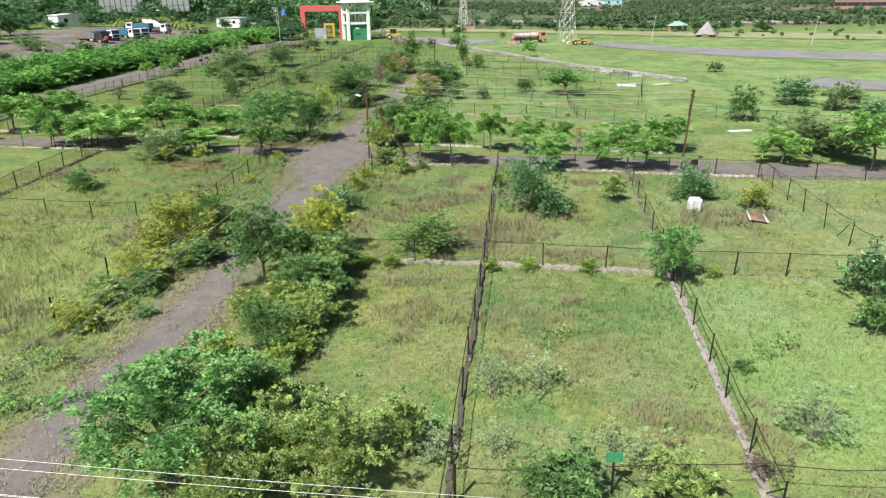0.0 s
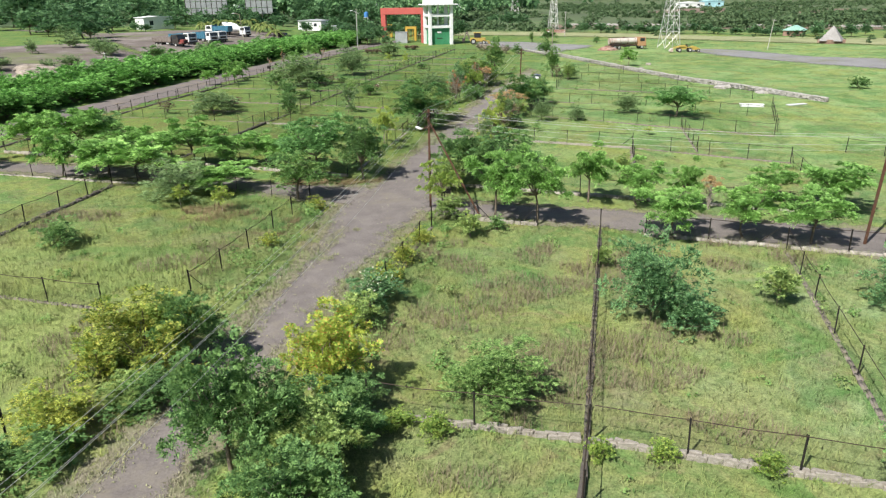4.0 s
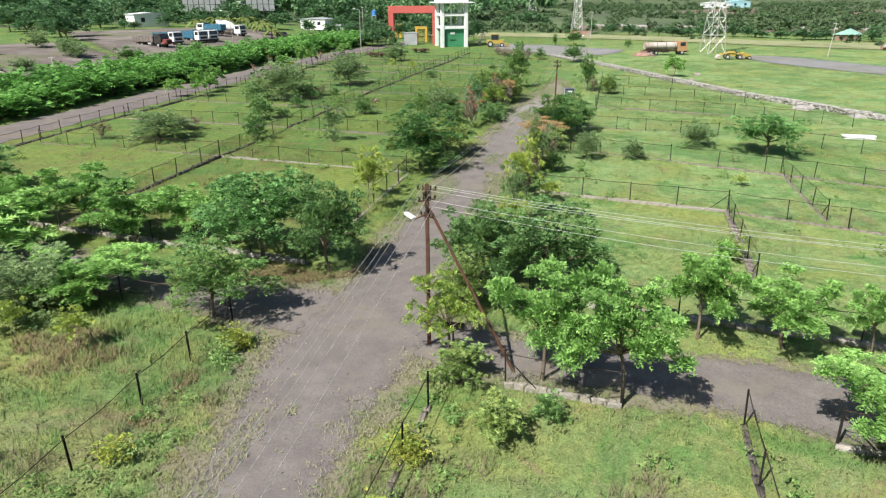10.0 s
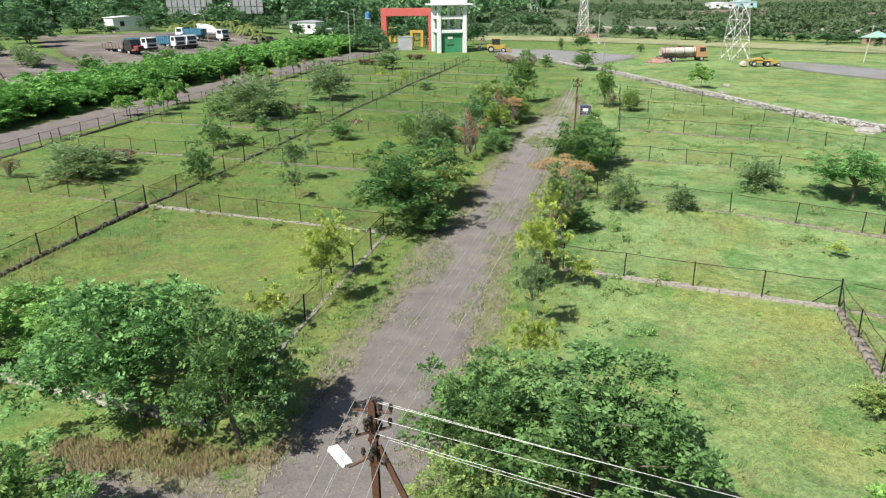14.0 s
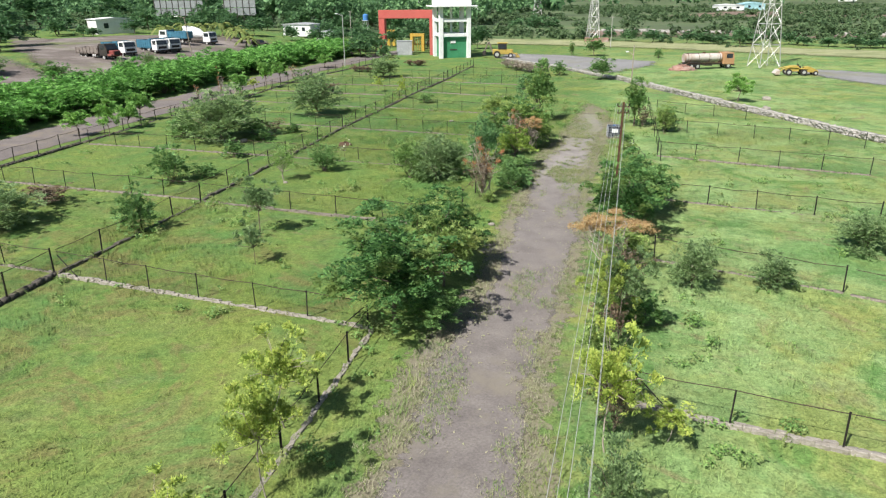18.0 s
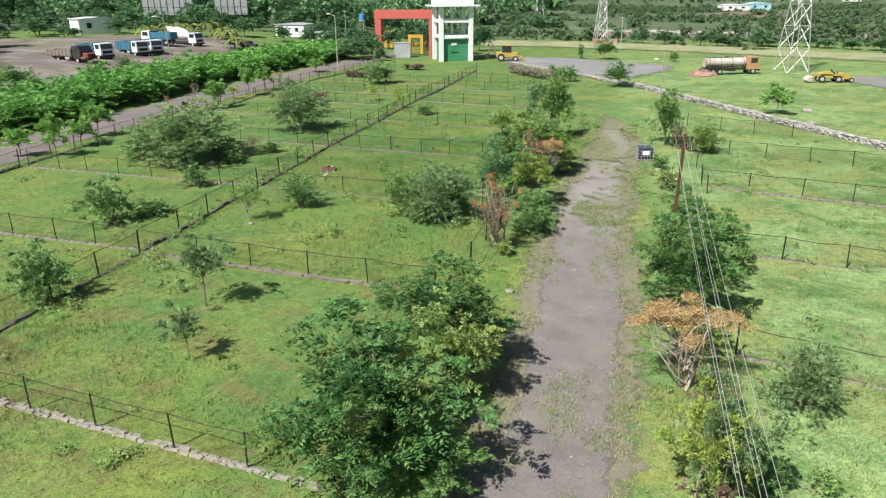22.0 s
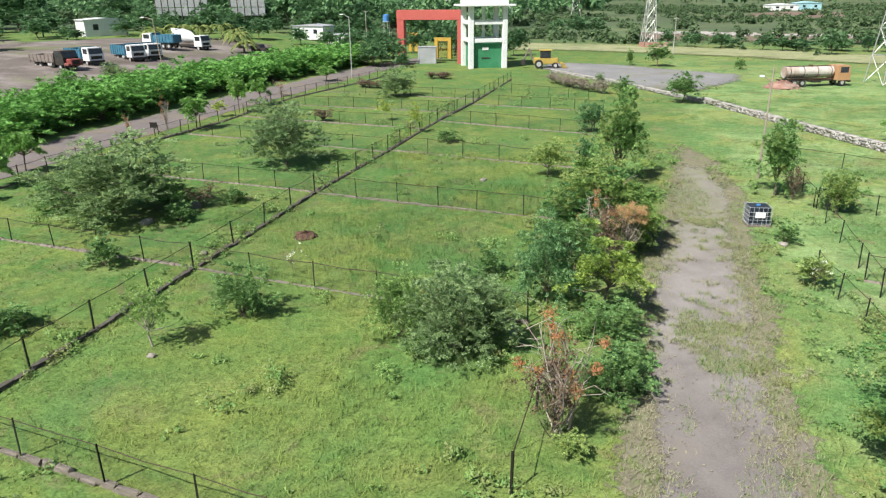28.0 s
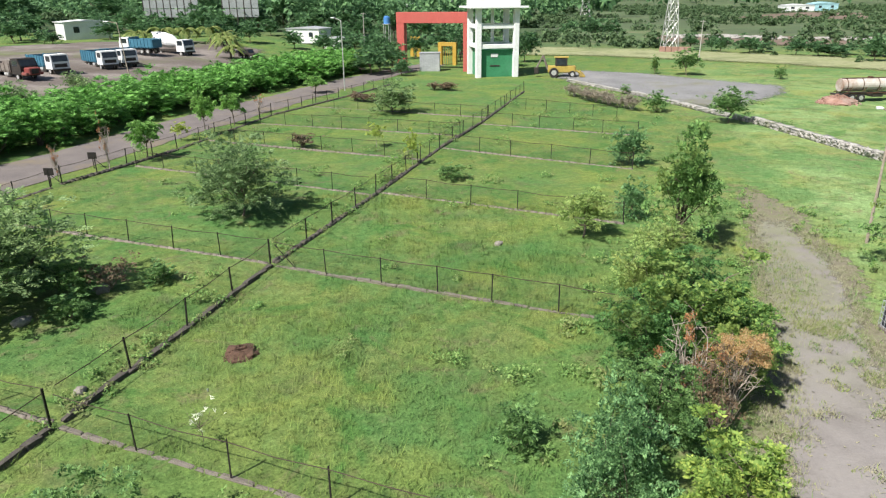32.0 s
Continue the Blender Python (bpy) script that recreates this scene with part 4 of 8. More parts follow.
fence((-8.6, -22.2), (-8.3, -36), BLACK, gap=4.2, net=False, rail=False)
# plots north-west of the main lane: the long wall and its cross runs
fence((-24.2, 10), (-24.2, 29.0), ON_D, M_KERB_D, 0.15, 0.24)
fence((-24.2, 29.3), (-23.7, 41.8), ON_D, M_KERB_D, 0.15, 0.24, near=True)
fence((-23.7, 42.1), (-23.5, 55.2), ON_D, M_KERB_D, 0.15, 0.24, near=True)
fence((-23.5, 55.6), (-23.4, 69.0), ON_D, M_KERB_D, 0.15, 0.24, near=True)
fence((-23.4, 69.4), (-22.7, 82.2), ON_D, M_KERB_D, 0.15, 0.24)
fence((-22.7, 82.6), (-22.2, 96.8), ON_D, M_KERB_D, 0.15, 0.24)
fence((-22.2, 97.2), (-21.2, 110), ON_D, M_KERB_D, 0.15, 0.24)
fence((-21.2, 110.3), (-20.3, 134), ON_D, M_KERB_D, 0.15, 0.24)
fence((-24.0, 29.1), (-7.5, 26.2), ON_L, M_KERB_L, 0.14, 0.28, brace=True, near=True)
fence((-23.5, 41.9), (-7.6, 39.5), ON_B, M_KERB_B, 0.08, 0.20, near=True)
fence((-23.3, 55.3), (-7.4, 53.0), ON_B, M_KERB_B, 0.08, 0.20, near=True)
fence((-23.2, 69.1), (-6.6, 66.4), ON_B, M_KERB_B, 0.08, 0.20, brace=True, near=True)
fence((-22.4, 82.6), (-7.0, 79.4), ON_B, M_KERB_B, 0.07, 0.18)
fence((-21.9, 97.0), (-6.5, 92.6), ON_B, M_KERB_B, 0.07, 0.18)
fence((-21.0, 109.1), (-6.0, 105.9), ON_B, M_KERB_B, 0.07, 0.18)
fence((-20.6, 120.2), (-8.0, 115.0), BLACK)
fence((-7.3, 26.1), (-7.7, 9.0), ON_L, M_KERB_L, 0.08, 0.18, near=True)
fence((-6.6, 43.0), (-6.4, 47.0), BLACK, net=False)
fence((-7.9, 7.2), (-23.8, 9.7), ON_L, M_KERB_L, 0.26, 0.3)
fence((-24.6, 9.9), (-42, 12.0), ON_L, M_KERB_L, 0.2, 0.3)
for (p, q) in (((-24.5, 29.4), (-43.5, 31.6)), ((-24.0, 42.2), (-43.8, 44.6)), ((-23.8, 55.5), (-44.0, 57.8)), ((-23.7, 69.3), (-43.9, 72.1)),
               ((-23.0, 82.0), (-43.6, 86.0)), ((-22.6, 92.4), (-43.4, 96.0)), ((-21.8, 102.8), (-43.2, 105.0)), ((-21.2, 113.0), (-42.6, 116.5))):
    fence(p, q, ON_B, M_KERB_B, 0.07, 0.18)
for k, (p, q) in enumerate((((-44.4, 12), (-44.8, 36)), ((-44.8, 36.4), (-45.0, 58)), ((-45.0, 58.4), (-45.1, 79)), ((-45.1, 80), (-44.0, 92)),
               ((-44.0, 92.4), (-44.5, 110)), ((-44.4, 110.4), (-42.2, 123.6)), ((-42.1, 124), (-40.2, 139)))):
    fence(p, q, ON_B if k % 2 else BLACK, M_KERB_D, 0.12, gap=2.8)
# plots north-east of the main lane
fence((0.6, 5.4), (9.6, 4.0), ON_L, M_KERB_L, 0.2)
fence((10, 4.0), (25, 1.4), ON_L, M_KERB_L, 0.16)
fence((2.6, 22.4), (14.2, 19.8), ON_L, M_KERB_L, 0.14, 0.28, brace=True, near=True)
fence((14.1, 19.6), (13.5, 8.6), ON_B, M_KERB_B, 0.2, brace=True)
fence((14.5, 19.7), (26.0, 15.4), ON_B, M_KERB_B, 0.07, 0.18)
fence((4.3, 36.0), (12.2, 33.2), ON_B, M_KERB_B, 0.07, 0.18)
fence((12.4, 33.0), (27.5, 26.4), ON_B, M_KERB_B, 0.07, 0.18)
fence((19.7, 30.6), (19.5, 19.0), ON_B, M_KERB_B, 0.07, 0.18, brace=True)
fence((25.9, 15.2), (25.6, 6.0), BLACK, brace=True)
fence((5.2, 47.6), (17.5, 44.4), ON_B, M_KERB_B, 0.07, 0.18)
fence((17.8, 44.3), (30, 37.0), BLACK)
fence((6.5, 60.4), (21.0, 56.2), ON_B, M_KERB_B, 0.07, 0.18)
fence((21.3, 56.1), (31, 51.0), BLACK)
fence((7.2, 72.0), (24.0, 66.4), BLACK)
fence((6.6, 58.6), (7.6, 86), BLACK, gap=3.4, net=False)
fence((8.4, 84.0), (17.0, 79.5), BLACK)
fence((5.3, 53.0), (4.6, 60.5), BLACK, gap=2.4)
fence((27.8, 26.2), (31.5, 44), BLACK)
fence((31.5, 20), (44, 13), BLACK)


# ---- rubble wall ----
def rubble_wall(a, b, h, w, seed):
    """A low wall: battered faces of small stones under a rough flat capping."""
    rng = np.random.default_rng(seed)
    a, b = np.array(a, float), np.array(b, float)
    ln = np.hypot(*(b - a))
    cube = np.array([(x, y, z) for z in (-1, 1) for y in (-1, 1) for x in (-1, 1)], float)
    faces = np.array([(0, 2, 3, 1), (4, 5, 7, 6), (0, 1, 5, 4), (2, 6, 7, 3), (0, 4, 6, 2), (1, 3, 7, 5)])
    wall = thing("rubble_wall", "low wall of grey rubble stone with a flat capping", "wall", "rubble wall runs", kind="structure",
                 m=pose(a[0], a[1], float(zg(*a)), 0, 0, math.degrees(math.atan2(b[1] - a[1], b[0] - a[0]))))
    core = cube * np.array([ln / 2, w * 0.46, h * 0.5]) + np.array([ln / 2, 0, h * 0.5 - 0.06])
    part("core", mesh_from("core", core, faces, M_RUBBLE), None, wall)
    s = 0.0
    while s < ln - 0.3:
        step = min(rng.uniform(0.9, 1.6), ln - s)
        v = cube * np.array([step * 0.49, w * rng.uniform(0.44, 0.52), 0.05]) + np.array([s + step / 2, rng.normal() * 0.03, h - 0.03 + rng.normal() * 0.02]) + rng.normal(size=(8, 3)) * 0.02
        part("capping", mesh_from("capping", v, faces, M_CAP), None, wall)
        s += step
    pieces = []
    for _ in range(int(ln * 26 * h / 0.5)):
        r = rng.uniform(0.07, 0.15)
        side = rng.choice((-1, 1))
        c = np.array([rng.uniform(0, ln), side * w * 0.45, rng.uniform(0.0, h * 0.92)])
        v = cube * r * rng.uniform(0.6, 1.1, 3) * np.array([1.2, 0.5, 0.75]) + rng.normal(size=(8, 3)) * r * 0.2
        t = rng.uniform(-0.4, 0.4)
        rot = np.array([[math.cos(t), 0, math.sin(t)], [0, 1, 0], [-math.sin(t), 0, math.cos(t)]])
        pieces.append((v @ rot + c, faces))
    tagged(part("face_stones", mesh_from("face_stones", *merge(pieces), M_RUBBLE), None, wall), kind="stuff")


for k, (p, q) in enumerate((((-15.5, 146.5), (-6, 133.4)), ((-6, 133.4), (5, 114.8)), ((5, 114.8), (10.9, 101.5)), ((10.9, 101.5), (16.2, 90)), ((16.2, 90), (25.2, 71)), ((25.2, 71), (31, 62.5)), ((31, 62.5), (39, 49)))):
    rubble_wall(p, q, 0.4 if k < 2 else 0.62, 0.5, 40 + k)


# ---- trees and shrubs ----
def limb(rng, a, b, r0, r1, bend=0.12, n=4):
    a, b = np.array(a, float), np.array(b, float)
    k = np.linspace(0, 1, n)[:, None]
    ln = np.linalg.norm(b - a)
    sway = np.sin(k * math.pi) * rng.normal(size=3) * bend * ln
    sway[:, 2] += (np.sin(k * math.pi) * 0.08 * ln)[:, 0]
    return tube(a + (b - a) * k + sway, np.linspace(r0, r1, n), 4)


def joined(pieces):
    """Limbs as one body: each is webbed to the first where it springs from it."""
    v, f = merge(pieces)
    webs, n = [], 0
    for k, (pv, pf) in enumerate(pieces):
        if k:
            webs.append((len(pieces[0][0]) - 1, len(pieces[0][0]) - 2, n, n + 1))
        n += len(pv)
    return v, np.concatenate([f, np.array(webs)]) if webs else f


# share of the height at the crown's middle, its half height, half width, lowest leaf, boughs, clumps on each, clump size
CROWNS = {"broad": (0.50, 0.48, 0.46, 0.17, 20, 3, 0.115), "dense": (0.46, 0.52, 0.45, 0.09, 23, 3, 0.115), "layered": (0.52, 0.44, 0.47, 0.30, 11, 3, 0.105),
          "spread": (0.40, 0.58, 0.46, 0.07, 27, 3, 0.110), "dome": (0.38, 0.56, 0.45, 0.06, 23, 3, 0.12), "sparse": (0.57, 0.42, 0.44, 0.22, 15, 2, 0.09), "column": (0.5, 0.48, 0.34, 0.08, 28, 2, 0.11)}


def clumps(rng, form, H, W):
    """Centres and radii of the leaf clumps of a crown: boughs of uneven reach round a heart, with clumps strung along them."""
    mid, hh, hw, low, boughs, per, s = CROWNS[form]
    c, r, base = [], [], -0.62 if form in ("spread", "dome") else -0.9 if form == "column" else -0.38
    for b in range(boughs):
        az, rise = b * 2.4 + rng.normal() * 0.35, base + (0.98 - base) * (b + rng.random()) / boughs
        flat = math.sqrt(max(0.0, 1 - min(1.0, abs(rise)) ** 2))
        flat = max(flat, 0.75) if form == "column" and rise < 0.6 else flat
        reach = rng.uniform(0.72, 1.14)
        for k in np.linspace(0.40, 1.0, per):
            q = k * reach
            z = mid + min(1.0, rise) * hh * q
            taper = 1.35 - 0.95 * z if form == "column" else 1.0
            if z < low:
                if form not in ("spread", "dome", "column"):
                    continue
                z = low + 0.05 * rng.random()
            p = np.array((math.cos(az) * flat * W * hw * q * taper, math.sin(az) * flat * W * hw * q * taper, H * z))
            c.append(p + rng.normal(size=3) * W * 0.035)
            r.append(W * s * rng.uniform(0.75, 1.25) * (1.22 - 0.35 * k))
    return np.array(c), np.array(r)


def twigs(rng, H, W, n, spread, thick):
    """A bare crown: forked branches that end in thin twigs."""
    out, tips = [], []
    for _ in range(n):
        t, q = rng.uniform(0, 2 * math.pi), rng.uniform(0.2, 1.0)
        a = np.array((rng.normal() * 0.03 * W, rng.normal() * 0.03 * W, H * rng.uniform(0.05, 0.35)))
        b = np.array((math.cos(t) * W * spread * q, math.sin(t) * W * spread * q, H * rng.uniform(0.55, 0.98)))
        out.append(limb(rng, a, b, thick, thick * 0.3))
        for _ in range(5):
            k = rng.uniform(0.35, 0.95)
            s = a + (b - a) * k
            e = s + rng.normal(size=3) * np.array([0.13 * W, 0.13 * W, 0.08 * H]) + np.array([0, 0, 0.09 * H])
            out.append(limb(rng, s, e, thick * 0.35, thick * 0.12, n=3))
            tips.append(e)
    return out, tips


SPECIES = {
    # form, leaf material, leaves, leaf size, bark, label, category, name, clear stem, flat
    "neem": ("broad", L_NEEM, 20000, 0.050, M_BARK, "bushy young neem tree with fresh green leaves", "tree", "neem_tree", 0.3, 0.8),
    "dark": ("dense", L_DARK, 19000, 0.051, M_BARK, "dense dark green roadside tree", "tree", "shade_tree", 0.28, 0.8),
    "broad": ("broad", L_BROAD, 21000, 0.049, M_BARK, "dense green tree with yellowing clusters beside the lane", "tree", "leafy_tree", 0.3, 0.8),
    "light": ("dense", L_LIGHT, 17000, 0.050, M_BARK, "yellowish green bushy tree with rounded crown", "tree", "bushy_tree", 0.25, 0.8),
    "broadlight": ("broad", L_LEAFY, 21000, 0.044, M_BARK, "spreading green tree with small leaves at the crossing", "tree", "spreading_tree", 0.35, 0.7),
    "glir": ("layered", L_GLIR, 19000, 0.057, M_BARK, "bright green tree with spreading feathery branches over the lane", "tree", "roadside_tree", 0.38, 0.7),
    "acacia": ("spread", L_ACACIA, 34000, 0.038, M_BARK, "grey-green thorny acacia with feathery foliage", "tree", "acacia", 0.12, 0.85),
    "wisp": ("dome", L_WISP, 3600, 0.050, M_PALEBARK, "wispy pale grey-green thorn bush", "shrub", "thorn_bush", 0.05, 0.9),
    "teal": ("dome", L_TEAL, 18000, 0.048, M_BARK, "blue-green bushy tree beside the lane", "tree", "bushy_tree", 0.15, 0.9),
    "round": ("dome", L_ROUND, 19000, 0.046, M_BARK, "round light green bush in a plot", "shrub", "bush", 0.05, 0.9),
    "shrub": ("dome", L_DARK, 9000, 0.064, M_BARK, "small green shrub in the grass", "shrub", "shrub", 0.05, 0.9),
    "yellow": ("dome", L_YELLOW, 17000, 0.047, M_BARK, "yellow-green bush along the lane", "shrub", "bush", 0.08, 0.85),
    "lime": ("dome", L_LIME, 15000, 0.050, M_BARK, "bright lime green bush at the edge of a plot", "shrub", "lime_bush", 0.08, 0.85),
    "flame": ("dense", L_FLAME, 20000, 0.048, M_BARK, "bright yellow-green tree with a few red sprigs", "tree", "yellowing_tree", 0.2, 0.8),
    "mixed": ("dense", L_MIXED, 16000, 0.056, M_BARK, "leafy tree with green and yellow leaves", "tree", "mixed_tree", 0.3, 0.8),
    "yellowing": ("layered", L_LIME, 10000, 0.052, M_BARK, "bright yellow-green tree beside the power pole", "tree", "yellowing_tree", 0.35, 0.7),
    "canopy": ("layered", L_MIXED, 17000, 0.050, M_BARK, "spreading tree with yellow-green layered foliage", "tree", "spreading_tree", 0.35, 0.7),
    "thin": ("sparse", L_ACACIA, 7500, 0.050, M_BARK, "thin young thorn tree with wispy grey-green foliage", "sapling", "thorn_sapling", 0.4, 0.8),
    "feather": ("broad", L_ROUND, 9000, 0.042, M_PALEBARK, "feathery young tree with light yellow-green foliage", "sapling", "feathery_sapling", 0.25, 0.8),
    "sapling": ("sparse", L_SAPLING, 9000, 0.052, M_PALEBARK, "thin sapling with sparse yellowish leaves", "sapling", "sapling", 0.5, 0.8),
    "column": ("column", L_LEAFY, 12000, 0.056, M_BARK, "narrow upright tree with bright green leaves", "tree", "upright_tree", 0.16, 0.9),
    "flower": ("dome", L_TEAL, 9000, 0.064, M_BARK, "green shrub covered in white blossom", "shrub", "flowering_shrub", 0.05, 0.9),
    "bloom": ("sparse", L_FLOWER, 420, 0.055, M_BARK, "spindly sapling dotted with white blossom", "sapling", "flowering_sapling", 0.4, 0.8),
    "dead": ("twigs", L_REDDISH, 1600, 0.042, M_PALEBARK, "bare bleached tree with a few withered reddish leaves", "dead tree", "dead_tree", 0.2, 0.8),
    "red": ("twigs", L_RUST, 8500, 0.038, M_PALEBARK, "withered tree with rust-orange leaves", "dead tree", "withered_tree", 0.2, 0.4),
    "dry": ("twigs", L_BROWN, 1400, 0.07, M_BARK, "dry brown leafless bush", "dead shrub", "dry_bush", 0.1, 0.8),
    "thornwood": ("twigs", L_THORN, 2600, 0.075, M_PALEBARK, "pale leafless thorn scrub along a wall", "dead shrub", "thorn_scrub", 0.0, 0.8),
    "brush": ("twigs", L_BROWN, 2200, 0.09, M_BARK, "heap of cut dry branches", "brushwood", "brush_pile", 0.0, 0.6),
}
NOM_H = NOM_W = 4.0


def build_plant(key, seed, small=0):
    form, leaf, count, size, bark, label, category, name, clear, flat = SPECIES[key]
    if small:
        count, size = (int(count * 0.22), size * 1.9) if small == 2 else (int(count * 0.4), size * 1.5)
    rng = np.random.default_rng(seed)
    t = thing(name, label, category)
    H, W = NOM_H, NOM_W
    if form == "twigs":
        wood, tips = twigs(rng, H, W, 16 if key != "brush" else 26, 0.44, 0.04 if key != "dry" else 0.026)
        if key in ("dead", "red"):
            wood.insert(0, limb(rng, (0, 0, -0.15), (rng.normal() * 0.1, rng.normal() * 0.1, H * 0.45), 0.09, 0.05))
        part("bare_crown", mesh_from("bare_crown", *joined(wood), bark, True), None, t)
        tips = np.array(tips)
        if key == "red":
            tips = tips[tips[:, 2] > H * 0.68]
        pick = tips[rng.choice(len(tips), min(len(tips), 14 if key == "dead" else 60), replace=False)]
        part("withered_foliage", mesh_from("withered_foliage", *leaves(rng, pick, np.full(len(pick), 0.42 if key == "red" else 0.30), count, size, 0.2, flat, 0.1), leaf), None, t)
        return t
    fine = key in ("hedge", "far")
    c, r = clumps(rng, form, H, W)
    wood, fork = [], np.array((rng.normal() * 0.12, rng.normal() * 0.12, H * clear))
    thick = {"sparse": 0.045, "dome": 0.045, "spread": 0.06}.get(form, 0.09)
    if clear > 0.1:
        wood.append(limb(rng, (0, 0, -0.15), fork, thick, thick * 0.75, 0.06))
    far = np.argsort(-np.linalg.norm(c - fork, axis=1))[: 15 if form != "sparse" else 17]
    for k in far:
        root = fork if clear > 0.1 else np.array((rng.normal() * 0.1, rng.normal() * 0.1, -0.1))
        tip = fork + (c[k] - fork) * (0.8 if form != "sparse" else 1.0)
        wood.append(limb(rng, root, tip, thick * 0.5, thick * 0.12))
    part("trunk", mesh_from("trunk", *joined(wood), bark, True), None, t)
    heart = (0, 0, H * CROWNS[form][0] * 0.7)
    shape = {"layered": (11, 0.45, 0.55), "broad": (9, 0.55, 0.55), "dense": (8, 0.62, 0.4), "sparse": (8, 0.7, 0.3), "spread": (12, 0.75, 0.2), "dome": (8, 0.8, 0.25), "column": (8, 0.8, 0.3)}[form]
    part("crown", mesh_from("crown", *sprays(rng, c, r, count if small or fine else int(count * 0.9), size * (1.2 if small or fine else 1.16), 5 if small == 2 else shape[0], shape[1], 0.2, heart, shape[2], 0.55 if small or fine else 0.48, not (small or fine)), leaf), None, t)
    if key == "flower":
        top = c[np.argsort(-c[:, 2])[:14]]
        part("blossom", mesh_from("blossom", *leaves(rng, top, np.full(len(top), 0.55), 130, 0.05, 0.5, 0.9, 0.9, 0.9), L_FLOWER), None, t, "white blossom")
    return t


protos, planted = {}, [0]
VARIANTS = {"dark": 3, "glir": 4, "acacia": 4, "shrub": 3, "light": 3, "yellow": 3, "sapling": 3}


SPREAD = {"glir": 1.04, "dark": 1.06, "light": 1.05, "acacia": 1.08, "broad": 1.08, "column": 1.15, "teal": 1.1}


def plant(key, x, y, h, w, group=""):
    """Sets one plant of a kind at a place, with its height and width."""
    planted[0] += 1
    rng = random.Random(planted[0] * 7)
    small = 0 if key == "wisp" else 2 if max(h, w) < 2.4 or ((y > 100 or x < -60) and key not in ("far", "hedge")) else 1 if key not in ("far", "hedge") and (x < (-36 if key == "acacia" and y > 25 else -22) or x > 24 or y > 78) else 0
    v = (planted[0] % VARIANTS.get(key, 2), small)
    at = pose(x, y, float(zg(x, y)) - 0.02, 0, 0, rng.uniform(0, 360))
    if key == "glir":
        h *= rng.uniform(0.94, 1.10)
    w *= SPREAD.get(key, 1.0)
    sc = Vector((w * rng.uniform(0.96, 1.08) / NOM_W, w * rng.uniform(0.96, 1.08) / NOM_W, h / NOM_H))
    if (key, v) in protos:
        p = protos[key, v]
        ob = copy_thing(p, at @ Matrix.Diagonal((*(s / q for s, q in zip(sc, p.scale)), 1)))
    else:
        ob = protos[key, v] = build_plant(key, 100 * len(protos) + 7, small)
        ob.matrix_basis = at @ Matrix.Diagonal((*sc, 1))
    if group:
        tagged(ob, group=group)
    return ob

# south plots, cross lane, north plots, lane verges and far meadow
plant("neem", 1.1, -40.9, 4.2, 4.9)
plant("light", 3.2, -42.6, 2.8, 2.6)
plant("light", 5.7, -41.2, 3.0, 2.9)
plant("light", 7.3, -39.5, 2.1, 1.7)
plant("wisp", 8.1, -39.7, 1.3, 2.0)
plant("dark", 11.7, -41.6, 1.9, 2.2)
plant("wisp", 13.5, -39.1, 1.1, 1.2)
plant("wisp", 14.4, -39.9, 1.3, 1.9)
plant("light", 14.9, -41.5, 1.7, 2.1)
plant("wisp", 19.8, -38.1, 1.9, 2.7)
plant("wisp", 10.0, -36.2, 2.2, 1.7)
plant("wisp", 11.6, -35.7, 1.6, 2.0)
plant("wisp", 10.0, -39.3, 1.1, 1.1)
plant("shrub", 19.0, -34.2, 0.6, 0.8)
plant("flower", 26.8, -27.7, 2.8, 2.7)
plant("dark", 25.2, -31.1, 1.7, 1.5)
plant("dry", 17.7, -40.2, 0.8, 1.6)
plant("dark", -0.6, -27.1, 4.3, 3.1)
plant("dark", 2.2, -29.2, 2.7, 2.9)
plant("flame", 1.1, -23.2, 3.5, 3.0)
plant("light", 2.3, -31.7, 1.1, 1.5)
plant("yellow", -0.1, -34.4, 1.7, 1.6)
plant("lime", 2.2, -34.8, 1.3, 1.5)
plant("lime", 1.7, -30.6, 1.7, 1.7)
plant("flower", 0.5, -15.3, 1.6, 2.7)
plant("yellow", -0.5, -30.5, 1.5, 1.5)
plant("yellow", -6.5, -22.0, 3.5, 4.3)
plant("dark", -5.0, -21.4, 3.2, 2.5)
plant("yellow", -7.0, -26.3, 1.8, 2.7)
plant("yellow", -7.2, -31.8, 1.5, 2.0)
plant("shrub", -4.9, -30.4, 0.6, 1.0)
plant("light", -7.4, -29.2, 1.0, 1.7)
plant("shrub", -19.3, -10.2, 1.7, 2.5)
plant("round", 6.6, -22.4, 2.4, 3.5)
plant("teal", 12.4, -15.0, 4.2, 3.2)
plant("teal", 13.8, -15.8, 2.2, 2.2)
plant("light", 18.0, -12.7, 1.9, 1.8)
plant("teal", 23.2, -12.0, 2.6, 2.9)
plant("neem", 18.5, -26.1, 3.0, 2.6)
plant("yellow", 26.6, -13.8, 1.7, 2.0)
plant("glir", -33.2, 10.7, 4.9, 5.8, "lane-side tree row")
plant("glir", -21.6, 9.2, 4.1, 4.6, "lane-side tree row")
plant("glir", -15.9, 10.5, 2.7, 4.0, "lane-side tree row")
plant("glir", -23.7, 4.7, 3.1, 6.0, "lane-side tree row")
plant("dark", -35.2, 16.6, 3.1, 4.6)
plant("acacia", -17.8, -0.1, 2.7, 4.8)
plant("glir", -15.4, 1.5, 2.4, 4.8, "lane-side tree row")
plant("broadlight", -9.4, 0.8, 3.4, 4.4)
plant("neem", -10.2, 7.3, 4.9, 5.7)
